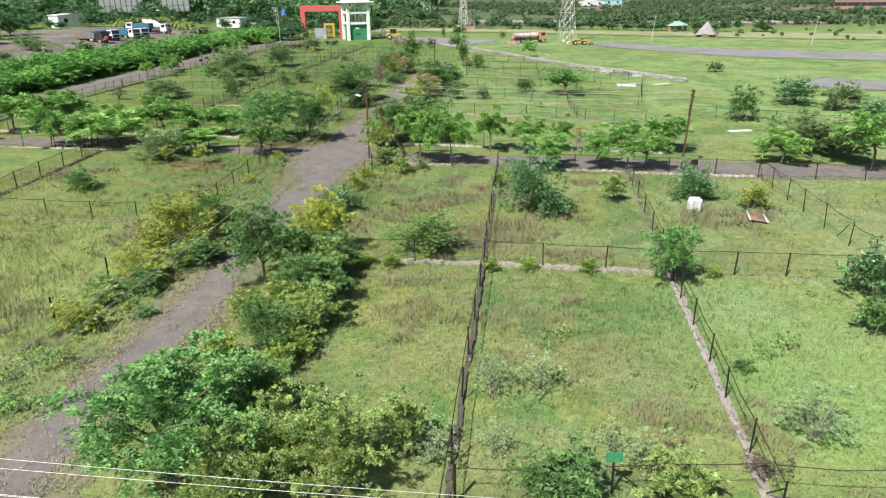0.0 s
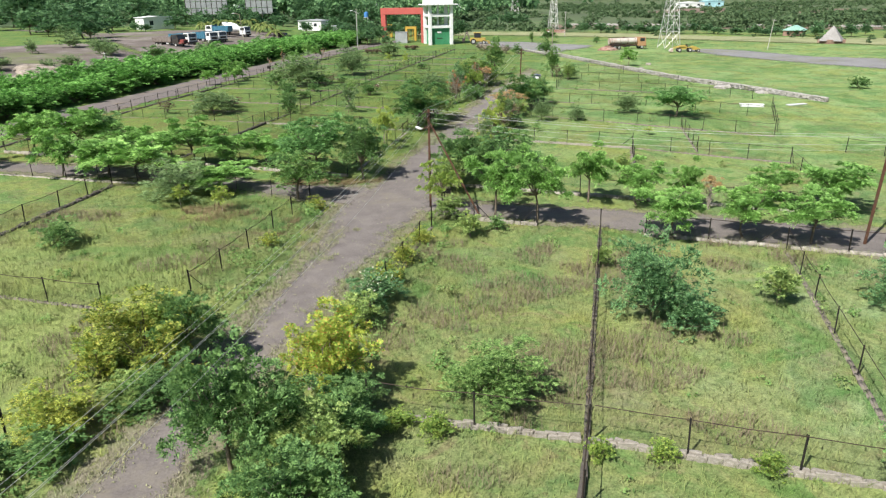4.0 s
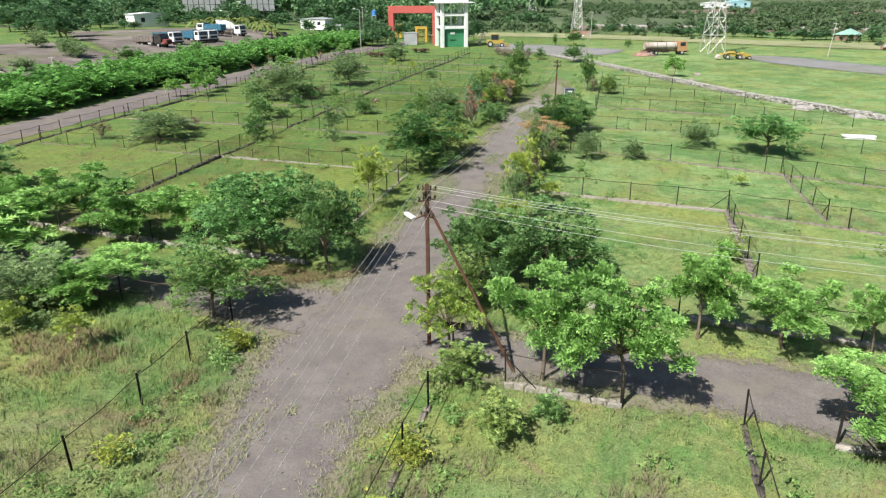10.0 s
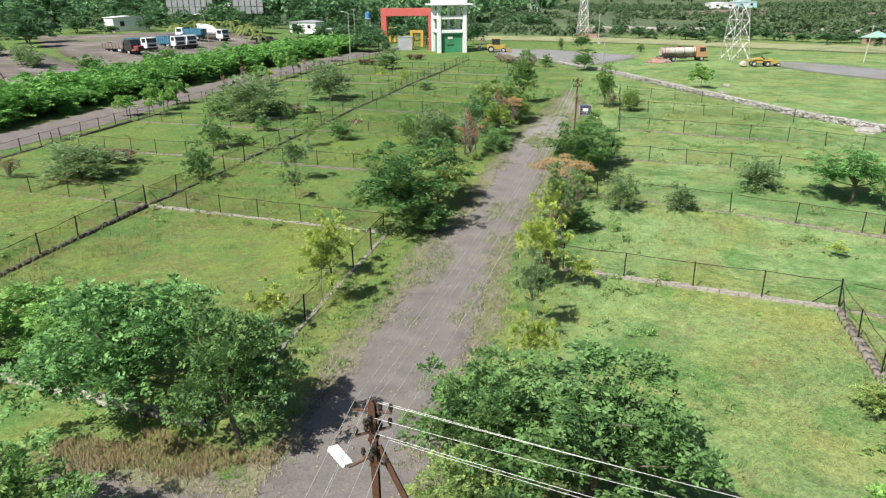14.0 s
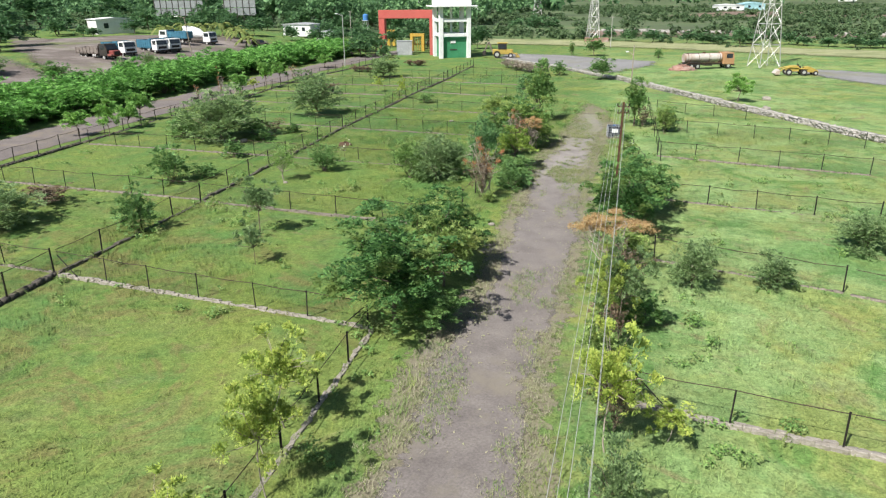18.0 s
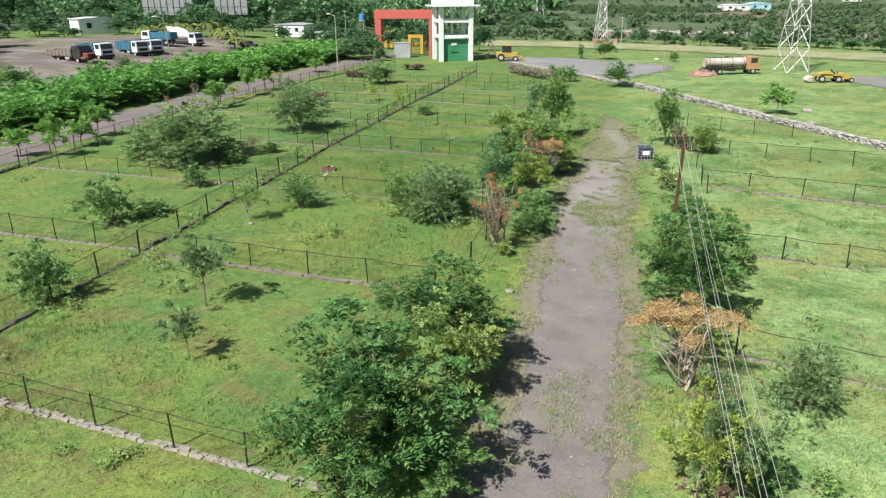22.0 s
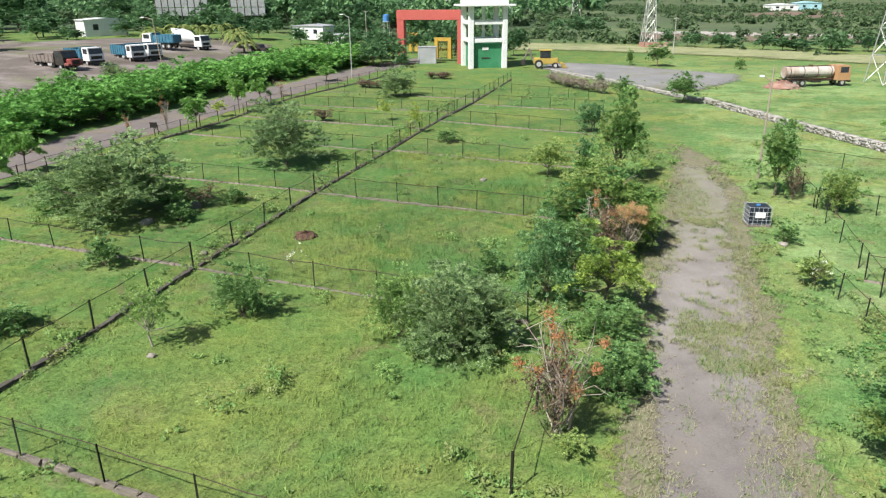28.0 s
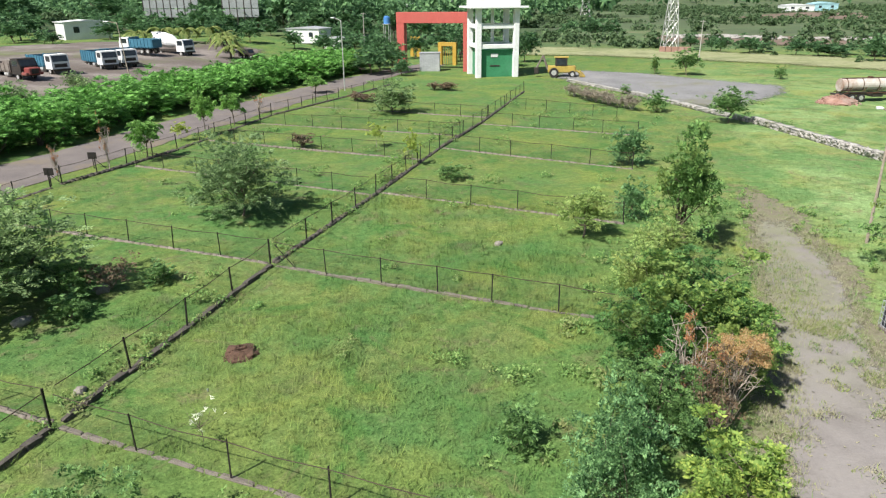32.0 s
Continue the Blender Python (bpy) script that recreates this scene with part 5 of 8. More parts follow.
plant("dark", -6.4, 6.6, 4.7, 3.7)
plant("sapling", -8.0, 19.1, 3.4, 2.5)
plant("yellowing", 0.9, -0.9, 3.6, 2.6)
plant("dark", 1.0, 5.7, 4.1, 3.7)
plant("dark", 3.9, 5.9, 4.1, 5.5)
plant("glir", 4.4, -1.9, 4.3, 3.5, "lane-side tree row")
plant("glir", 7.0, -2.9, 4.8, 3.4, "lane-side tree row")
plant("glir", 10.1, 2.3, 3.8, 3.3, "lane-side tree row")
plant("glir", 13.2, 2.1, 3.1, 3.4, "lane-side tree row")
plant("glir", 14.5, -4.0, 2.9, 3.9, "lane-side tree row")
plant("red", 17.5, 1.6, 2.3, 1.6)
plant("glir", 16.1, 2.0, 3.0, 2.0, "lane-side tree row")
plant("glir", 18.5, -3.7, 3.3, 3.6, "lane-side tree row")
plant("glir", 21.8, -4.3, 3.1, 3.5, "lane-side tree row")
plant("acacia", 37.0, 2.0, 3.4, 7.4)
plant("glir", 38.6, -3.8, 4.6, 4.6, "lane-side tree row")
plant("glir", 32.7, -2.0, 3.0, 3.5, "lane-side tree row")
plant("flower", 45.8, 27.9, 3.2, 5.3)
plant("acacia", 49.3, 23.7, 3.1, 4.4)
plant("shrub", 36.0, 16.8, 3.7, 3.5)
plant("shrub", 47.1, 62.2, 1.8, 2.8)
plant("flower", 48.3, 15.0, 2.6, 3.4)
plant("broad", -6.6, 27.0, 4.5, 5.4)
plant("broad", -6.1, 33.1, 3.9, 4.3)
plant("sapling", -7.2, 16.0, 3.9, 2.3)
plant("sapling", -8.6, 13.7, 2.0, 1.8)
plant("thin", -15.2, 32.0, 2.3, 1.8)
plant("thin", -17.1, 36.6, 3.4, 2.6)
plant("shrub", -28.4, 46.1, 2.8, 2.7)
plant("shrub", -26.9, 47.9, 1.2, 2.0)
plant("shrub", -24.0, 35.5, 2.8, 2.3)
plant("brush", -33.5, 39.7, 1.3, 4.2)
plant("round", -11.7, 50.3, 3.1, 2.7)
plant("acacia", -9.8, 50.0, 3.5, 3.7)
plant("acacia", -8.7, 50.7, 2.7, 2.4)
plant("shrub", -9.7, 57.5, 1.6, 1.5)
plant("teal", -6.95, 55.0, 4.2, 2.5)
plant("yellowing", -4.5, 54.3, 3.7, 3.6)
plant("dead", -5.2, 59.4, 3.6, 2.4)
plant("red", -3.8, 60.2, 3.1, 2.0)
plant("canopy", -4.8, 63.0, 4.3, 4.8)
plant("mixed", -3.3, 61.6, 3.0, 2.6)
plant("shrub", -4.3, 52.6, 1.6, 3.0)
plant("shrub", -4.1, 48.5, 1.7, 2.5)
plant("dead", -5.6, 45.6, 3.9, 3.2)
plant("dry", -5.8, 45.5, 2.9, 2.4)
plant("light", -5.2, 44.9, 0.8, 1.0)
plant("column", -4.0, 75.9, 6.3, 3.8)
plant("teal", -6.6, 80.5, 2.6, 1.8)
plant("teal", -6.8, 93.8, 3.3, 2.6)
plant("shrub", -28.0, 54.8, 1.7, 2.0)
plant("shrub", -18.7, 51.1, 2.3, 2.5)
plant("feather", -20.6, 48.0, 2.75, 2.3)
plant("shrub", -28.7, 62.0, 1.2, 1.9)
plant("acacia", -32.8, 61.7, 5.0, 7.6)
plant("acacia", -29.0, 76.1, 4.7, 5.8)
plant("acacia", -31.9, 113.6, 3.6, 4.6)
plant("column", 5.4, 74.6, 4.8, 3.4)
plant("dry", 6.2, 73.5, 2.3, 1.7)
plant("light", 8.0, 70.9, 2.6, 1.9)
plant("light", 4.1, 59.1, 1.5, 1.5)
plant("bloom", 4.2, 58.7, 1.7, 1.5)
plant("shrub", 4.2, 65.1, 1.2, 1.4)
plant("broad", 2.8, 38.9, 4.2, 3.7)
plant("broad", 4.1, 47.0, 3.1, 3.7)
plant("red", 2.2, 33.2, 3.2, 3.7)
plant("sapling", 1.8, 27.2, 3.7, 2.4)
plant("light", 1.5, 24.8, 2.0, 1.5)
plant("shrub", 3.3, 28.4, 1.5, 1.9)
plant("acacia", 5.7, 32.6, 2.5, 2.2)
plant("acacia", 9.3, 33.3, 1.8, 1.8)
plant("thin", 1.6, 15.3, 3.8, 1.9)
plant("sapling", 3.5, 20.6, 1.4, 1.7)
plant("neem", 19.9, 36.8, 3.5, 5.6)
plant("acacia", 14.9, 39.1, 2.3, 3.0)
plant("shrub", 8.3, 71.9, 2.6, 2.6)
plant("light", 12.8, 11.3, 1.4, 1.4)
plant("sapling", 16.1, 26.6, 0.8, 1.2)
plant("acacia", -33.2, 34.7, 3.0, 5.7)
plant("dry", -38.8, 33.9, 1.8, 3.1)
plant("glir", 18.6, 93.0, 3.4, 2.8)
plant("dark", 2.6, 114.3, 3.4, 3.7)
plant("shrub", -4.0, 120.2, 2.4, 2.8)
plant("shrub", -7.4, 134.0, 1.3, 1.4)
plant("dark", 1.8, 158.0, 4.0, 4.0)
plant("shrub", 14.5, 154.0, 2.0, 2.0)
plant("column", -3.0, 159.0, 3.0, 1.8)
plant("sapling", -22.6, 90.2, 2.7, 1.4)
plant("sapling", -27.6, 96.3, 2.1, 1.6)
plant("brush", -33.9, 95.1, 1.3, 3.2)
plant("shrub", -18.8, 87.0, 1.2, 2.2)
plant("light", -9.1, 76.7, 2.7, 2.7)
plant("bloom", -18.6, 55.5, 1.5, 1.3)
plant("glir", -44.2, 88.2, 3.9, 2.5, "lane-side tree row")
plant("glir", -45.1, 98.1, 3.9, 2.1, "lane-side tree row")
plant("glir", -45.3, 103.6, 3.7, 2.3, "lane-side tree row")
plant("sapling", -45.9, 95.3, 1.8, 1.8)
plant("dead", -44.8, 84.5, 3.7, 1.1)
plant("dead", -45.8, 80.5, 2.7, 1.0)
plant("dead", -46.6, 111.3, 2.1, 1.9)
plant("glir", -47.2, 127.8, 2.3, 3.0, "lane-side tree row")
plant("glir", -49.9, 152.2, 3.7, 5.6, "lane-side tree row")
plant("glir", -45.1, 65.6, 2.9, 2.2, "lane-side tree row")
plant("glir", -47.6, 61.0, 2.6, 2.1, "lane-side tree row")
plant("glir", -44.5, 61.4, 3.7, 2.1, "lane-side tree row")
plant("glir", -46.6, 69.7, 3.3, 2.4, "lane-side tree row")
# hedge along the western lane
SPECIES["hedge"] = ("dome", L_HEDGE, 5400, 0.092, M_BARK, "bright green hedge bush beside the western lane", "hedge", "hedge_bush", 0.05, 0.9)
VARIANTS["hedge"] = 4
hedge_rng = random.Random(5)
for row, (dx, hh) in enumerate(((0.0, 3.6), (-5.0, 4.1))):
    y = 22.0 + row * 2
    while y < 160:
        front = float(np.interp(y, [20, 88, 111, 129, 147, 160], [-56.5, -56.7, -57.1, -55.9, -52.6, -51.4]))
        plant("hedge", front + dx - 1.2 + hedge_rng.uniform(-0.7, 0.7), y, hh * hedge_rng.uniform(0.85, 1.15), 7.0 * hedge_rng.uniform(0.9, 1.15), "western hedge")
        y += hedge_rng.uniform(3.2, 4.4)
# tall trees round the lorry park
SPECIES["far"] = ("dense", L_WOOD, 2700, 0.135, M_BARK, "tall dark green tree behind the yard", "tree", "tall_tree", 0.25, 0.85)
VARIANTS["far"] = 4
for x, y, h, w in ((-185, 215, 11, 17), (-206, 218, 12, 18), (-168, 262, 11, 14), (-146, 262, 10, 14), (-128, 256, 9, 12), (-112, 250, 10, 12), (-99, 243, 9, 11), (-84, 236, 8, 10),
                   (-70, 232, 8, 9), (-60, 222, 7, 8), (-230, 250, 12, 18), (-160, 225, 5, 9), (-130, 232, 6, 8), (-26, 176, 4.5, 5)):
    plant("far", x, y, h * 1.25, w)
for x, y, h, w in ((-72, 104, 3.4, 4), (-90, 96, 3.4, 5), (-73, 116, 2.6, 3.4), (-140, 150, 3.5, 6), (-78, 120, 2.4, 3.0), (-104, 104, 3.4, 5), (-120, 96, 3.2, 5)):
    plant("acacia", x, y, h, w)
# thicket along the southern lane
for key, x, y, h, w in (("dark", 0.9, -26.4, 3.0, 2.8), ("dark", 1.4, -33.4, 2.4, 2.3), ("light", 1.0, -29.6, 1.8, 1.8), ("light", 2.0, -27.2, 2.4, 2.6), ("dark", 2.2, -25.6, 2.0, 2.6), ("dark", 1.9, -23.6, 1.6, 2.4), ("light", 2.6, -31.4, 2.0, 2.4), ("shrub", -5.0, -24.2, 1.5, 2.6), ("shrub", -6.2, -27.6, 1.2, 2.2), ("lime", 2.6, -33.6, 1.4, 1.7), ("dark", 2.4, -38.2, 2.6, 2.8),
                        ("light", 4.0, -40.6, 2.7, 2.4), ("light", 0.6, -37.0, 1.6, 1.8), ("yellow", 0.2, -20.6, 2.0, 2.2), ("light", 0.4, -17.6, 1.6, 2.0), ("yellow", 0.6, -13.2, 1.3, 1.7), ("yellow", 0.7, -10.2, 1.2, 1.5),
                        ("yellow", 0.9, -7.0, 1.0, 1.3), ("light", 1.6, -2.4, 1.5, 2.0), ("yellow", -7.9, -22.8, 2.0, 2.2), ("light", -5.6, -24.4, 1.3, 1.9), ("shrub", -7.9, -28.0, 1.0, 1.6), ("yellow", -7.2, -1.6, 1.0, 1.4),
                        ("yellow", -7.4, -8.6, 0.8, 1.2), ("light", 3.4, -5.6, 1.5, 1.7), ("shrub", 4.8, -4.2, 1.0, 1.2), ("sapling", -13.2, -2.8, 1.8, 1.6), ("sapling", -16.4, -2.2, 1.6, 1.2), ("light", 10.6, -9.2, 1.2, 1.1)):
    plant(key, x, y, h, w)
# more crowns over the cross lane
for x, y, h, w in ((-18.4, 8.4, 3.5, 4.6), (-27.0, 5.4, 3.2, 4.6), (-12.9, 9.2, 3.2, 3.8), (-27.5, 9.8, 3.6, 4.4), (-30.4, 4.4, 3.8, 3.2), (21.9, 3.9, 2.5, 2.6), (25.0, 2.2, 3.4, 4.0), (-38.5, 11.8, 4.2, 5.0), (-41.0, 5.8, 3.6, 4.4)):
    plant("glir", x, y, h, w, "lane-side tree row")
for x, y, h, w in ((-47.5, 150, 4.5, 5.0), (-45.2, 154, 5.0, 5.0), (-48.8, 158, 6.0, 5.5), (-42.0, 149.5, 2.6, 3.0), (-52, 166, 6, 6), (-38.5, 176, 6, 6), (-33, 172, 5.5, 5)):
    plant("far", x, y, h, w)
for x, y, h, w in ((-90, 214, 4.5, 6), (-98, 214, 4, 5), (-80, 211, 5, 6), (-74, 205, 4.5, 6), (-104, 208, 3, 4), (-68, 196, 4, 6), (-150, 214, 5, 8), (-166, 206, 5, 8), (-172, 190, 4, 7)):
    plant("far", x, y, h, w)

# thicket along the main lane, north of the crossing
for key, x, y, h, w in (("dry", -4.6, 58.4, 3.2, 2.2), ("light", -6.3, 67.4, 3.2, 2.8), ("broad", -4.3, 66.8, 3.0, 2.8), ("dark", -6.0, 58.4, 2.8, 2.8), ("light", -5.0, 72.2, 2.6, 2.6), ("broad", -6.2, 62.0, 3.2, 3.0), ("shrub", -3.6, 50.4, 1.0, 1.8),
                        ("dark", 3.6, 42.6, 3.4, 3.6), ("broad", 4.6, 44.6, 3.0, 3.2), ("light", 3.0, 36.2, 1.8, 2.0), ("thin", 2.3, 27.0, 4.2, 2.4), ("dry", 2.6, 31.0, 2.4, 2.2), ("light", 2.2, 28.4, 1.5, 2.0), ("dry", 1.9, 25.8, 2.2, 2.0),
                        ("light", 1.6, 22.6, 1.2, 1.4), ("sapling", 1.7, 19.6, 4.2, 2.4), ("dry", 1.9, 20.4, 2.4, 1.7), ("sapling", 2.0, 11.4, 3.0, 1.8), ("light", 1.2, 9.2, 2.2, 2.0), ("light", 0.7, 3.4, 2.6, 2.4), ("light", -5.4, 31.0, 3.6, 3.2), ("dark", -5.0, 26.6, 1.8, 2.6),
                        ("shrub", -30.4, 64.0, 1.8, 3.0), ("shrub", -27.4, 66.0, 1.1, 1.8), ("dry", -28.8, 64.6, 1.6, 2.6), ("shrub", -37.0, 62.0, 2.2, 3.4)):
    plant(key, x, y, h, w)

# trees and bushes round the yard and on its bank, and lines of trees across the far meadow
for x, y, h, w in ((-186, 222, 11, 16), (-172, 182, 7, 9), (-160, 176, 6, 8), (-183, 200, 9, 12), (-200, 190, 10, 14), (-215, 217, 11, 15), (-182, 256, 11, 15), (-150, 228, 7, 9), (-138, 226, 6, 8), (-121, 214, 4.5, 6),
                   (-108, 226, 7, 8), (-76, 222, 7, 8), (-94, 232, 7, 9), (-17, 247, 6, 7), (36, 186, 4.5, 4.7), (-12, 252, 5, 6), (-24, 250, 5, 6)):
    plant("far", x, y, h, w)
for x, y, h, w in ((-138, 212, 7, 8), (-127, 208, 5.5, 7), (-121, 216, 7.5, 7), (-107, 206, 6.5, 7), (-114, 200, 5, 6), (-124, 136, 9, 12), (-113, 124, 6.5, 8), (-40, 183, 5, 6), (-36, 187, 5, 6), (-45, 190, 6, 7), (-49, 181, 5, 5), (-33, 180, 4.5, 5), (-28, 168, 5, 5)):
    plant("far", x, y, h, w)
far_rng = random.Random(17)
for k in range(26):
    plant("far", 6 + k * 3.6 + far_rng.uniform(-1.5, 1.5), 206 - k * 1.3 + far_rng.uniform(-4, 6), far_rng.uniform(1.8, 3.8), far_rng.uniform(3, 5.5))
for k in range(22):
    plant("acacia", far_rng.uniform(-116, -72), far_rng.uniform(40, 104), far_rng.uniform(1.4, 3.2), far_rng.uniform(2.2, 4.6))
plant("dark", -77.0, 94.5, 3.2, 4.8)
for x, y, h, w in ((10.0, -24.8, 0.8, 0.9), (11.9, -24.5, 0.7, 1.0), (14.8, -24.7, 0.8, 1.1), (3.6, -24.2, 0.7, 1.2), (5.0, -24.4, 0.8, 1.2), (20.6, -25.4, 0.7, 0.9)):
    plant("lime", x, y, h, w)
for x, y, h, w in ((-142, 176, 5, 7), (-148, 184, 7, 9), (-128, 190, 4.5, 7), (-120, 192, 4.5, 7), (-112, 190, 4, 5), (-100, 192, 5, 6), (-92, 192, 5, 6), (-80, 190, 4, 5), (-72, 188, 4, 5), (-66, 184, 4, 5), (-134, 176, 3, 4), (-128, 172, 2.5, 4),
                   (-150, 168, 6, 8), (-160, 160, 7, 9), (-146, 150, 5, 7), (-168, 172, 8, 10)):
    plant("far", x, y, h, w)


# ---- distant woods, scrub and grass ----
def far_leaves(rng, spots, sizes, per, leaf, base=0.35):
    cs, rs = [], []
    for (x, y), s in zip(spots, sizes):
        z = float(zg(x, y))
        for _ in range(7):
            d = rng.normal(size=3)
            d /= np.linalg.norm(d)
            cs.append((x + d[0] * s * 0.34, y + d[1] * s * 0.34, z + s * (base + 0.22) + d[2] * s * 0.24))
            rs.append(s * rng.uniform(0.16, 0.27))
    return leaves(rng, cs, rs, per * len(spots), leaf, 0.4, 0.85, 0.6, 0.7)


wrng = np.random.default_rng(77)
spots = [(x, y) for x, y in zip(wrng.uniform(-420, -40, 620), wrng.uniform(226, 520, 620)) if not (-225 < x < -170 and y < 300)]
woods = new("woodland", mesh_from("woodland", *far_leaves(wrng, spots, wrng.uniform(8, 15, len(spots)), 150, 0.74), L_WOOD))
spots = [(x, y) for x, y in zip(wrng.uniform(-420, -40, 700), wrng.uniform(228, 520, 700))]
under = new("undergrowth", mesh_from("undergrowth", *far_leaves(wrng, spots, wrng.uniform(3, 7, len(spots)), 60, 0.8, 0.1), L_SCRUB))
tagged(under, "bushy undergrowth at the foot of the woodland", "scrub", kind="stuff")
tagged(woods, "dense green woodland behind the lorry park", "woodland", kind="stuff")
spots = [(x, y) for x, y in zip(wrng.uniform(-1000, 1500, 2600), 430 + 1500 * wrng.random(2600) ** 1.5) if x < -20 or y > 640]
woods = new("woodland", mesh_from("woodland", *far_leaves(wrng, spots, wrng.uniform(10, 24, len(spots)), 44, 2.3), L_WOOD))
tagged(woods, "dark wooded hills along the horizon", "woodland", kind="stuff")
spots = [(x, y) for x, y in zip(wrng.uniform(-40, 480, 15000), 208 + 440 * wrng.random(15000) ** 1.1)
         if math.sin(x / 31 + 1.7 * math.sin(y / 23)) * math.sin(y / 19 + 1.3 * math.sin(x / 47)) + 0.5 * math.sin(x / 9 + y / 13) * math.sin(y / 7) > 0.08]
scrub = new("scrub", mesh_from("scrub", *far_leaves(wrng, spots, 0.9 + 4.6 * wrng.random(len(spots)) ** 2.3, 36, 0.46, 0.1), L_SCRUB))
tagged(scrub, "scattered dark scrub over the far plain", "scrub", kind="stuff")
spots = [(x, y) for x, y in zip(wrng.uniform(-25, 210, 260), wrng.uniform(60, 205, 260)) if y > 215 - 1.05 * (x + 25) * 0.62 and y > 120 - 0.4 * x and y + 0.5 * x > 150]
scrub = new("scrub", mesh_from("scrub", *far_leaves(wrng, spots, wrng.uniform(0.7, 1.9, len(spots)), 80, 0.2, 0.1), L_SCRUB))
tagged(scrub, "low weeds and bushes at the meadow's edge", "scrub", kind="stuff")

LANES = ((MAIN, MAIN_HALF), (CROSS, CROSS_HALF))


def lane_gap(x, y):
    """How far a place lies outside the lanes; negative on them."""
    gap = np.full(len(x), 99.0)
    for k, (c, h) in enumerate(LANES):
        c, h = np.array(c, float), np.array(h, float) - 0.15
        if k == 1:
            d = np.abs(y - np.interp(x, c[:, 0], c[:, 1])) - np.interp(x, c[:, 0], h)
        else:
            d = np.abs(x - np.interp(y, c[:, 1], c[:, 0])) - np.interp(y, c[:, 1], h)
            d = np.where((y < c[0, 1]) | (y > c[-1, 1]), 99.0, d)
        gap = np.minimum(gap, d)
    gap = np.minimum(gap, np.where((x > -54.3) & (x < -46.6), -1.0, 99.0))
    return gap


def tufts(rng, x, y, height, width, blades, lean=0.55, base=-0.01, loose=0.06):
    """Grass tufts: a few thin blades each, bent outwards."""
    n = len(x)
    z = zg(x, y) + base
    vs = np.empty((n, blades, 3, 3))
    for b in range(blades):
        t = rng.uniform(0, 2 * math.pi, n)
        h, w = height * rng.uniform(0.6, 1.2, n), width * rng.uniform(0.7, 1.3, n)
        bx, by = x + rng.normal(size=n) * loose, y + rng.normal(size=n) * loose
        ln = h * lean * rng.uniform(0.2, 1.3, n)
        px, py = -np.sin(t) * w, np.cos(t) * w
        vs[:, b, 0] = np.stack([bx - px, by - py, z], 1)
        vs[:, b, 1] = np.stack([bx + px, by + py, z], 1)
        vs[:, b, 2] = np.stack([bx + np.cos(t) * ln, by + np.sin(t) * ln, z + h], 1)
    return vs.reshape(-1, 3), np.arange(n * blades * 3).reshape(-1, 3)


def swell(x, y, s, k):
    return np.sin(x / s + 1.7 * np.sin(y / s * 0.8 + k)) * np.sin(y / s * 1.1 + 1.3 * np.sin(x / s * 0.7 + 2 * k))


grng = np.random.default_rng(21)
for label, (x0, x1, y0, y1), per, hh, ww in (("short green grass with yellowing tips", (-27, 26, -46, 74), 42, 0.18, 0.013), ("short green grass of the outer plots", (-46, 44, -34, 118), 11, 0.18, 0.020)):
    n = int((x1 - x0) * (y1 - y0) * per)
    x, y = grng.uniform(x0, x1, n), grng.uniform(y0, y1, n)
    if per < 20:
        out = (x < -27) | (x > 26) | (y > 74)
        x, y = x[out], y[out]
    keep = (lane_gap(x, y) > grng.normal(size=len(x)) * 0.28) & (grng.random(len(x)) < 0.85 + 0.2 * swell(x, y, 6.0, 0.4))
    x, y = x[keep], y[keep]
    tall = hh * (1.0 + 0.5 * swell(x, y, 5.0, 1.1) + 0.15 * swell(x, y, 2.4, 2.2)) * np.where(y < 0, 0.95, 0.62)
    ob = new("grass", mesh_from("grass", *tufts(grng, x, y, np.clip(tall, 0.06, 0.6), ww, 2, np.where(y < 0, 0.95, 1.7)), M_GRASS))
    tagged(ob, label, "grass", kind="stuff")
mx, my = grng.uniform(-20, 150, 40000), grng.uniform(40, 215, 40000)
keep = ((mx > 44) | (my > 118)) & (my < 215 - 0.5 * mx) & (grng.random(40000) < 0.6 + 0.5 * swell(mx, my, 9.0, 0.3))
ob = new("meadow_grass", mesh_from("meadow_grass", *tufts(grng, mx[keep], my[keep], np.full(keep.sum(), 0.2), 0.035, 2, 1.6), M_GRASS))
tagged(ob, "rough tufted grass of the outer meadow", "grass", kind="stuff")
# straw along the lanes and in patches on them
sx, sy = grng.uniform(-9, 5, 300000), grng.uniform(-46, 84, 300000)
g = lane_gap(sx, sy)
on = np.zeros(len(sx))
for px, py, rx, ry in ((-0.6, 53.4, 1.5, 2.0), (-0.1, 51.0, 1.3, 1.1), (0.3, 67.6, 1.5, 1.0), (-1.8, 31.5, 0.8, 2.5), (-3.6, 22.0, 0.9, 3.5), (-3.4, -5.3, 0.35, 0.35), (-3.3, -31.3, 0.4, 0.5), (-1.0, -12, 0.5, 3), (-4.2, -8.5, 0.6, 4), (0, 72, 1.6, 6), (-3.3, 28.5, 0.7, 1.2)):
    on = np.maximum(on, 1 - ((sx - px) / rx) ** 2 - ((sy - py) / ry) ** 2)
prng = np.random.default_rng(64)
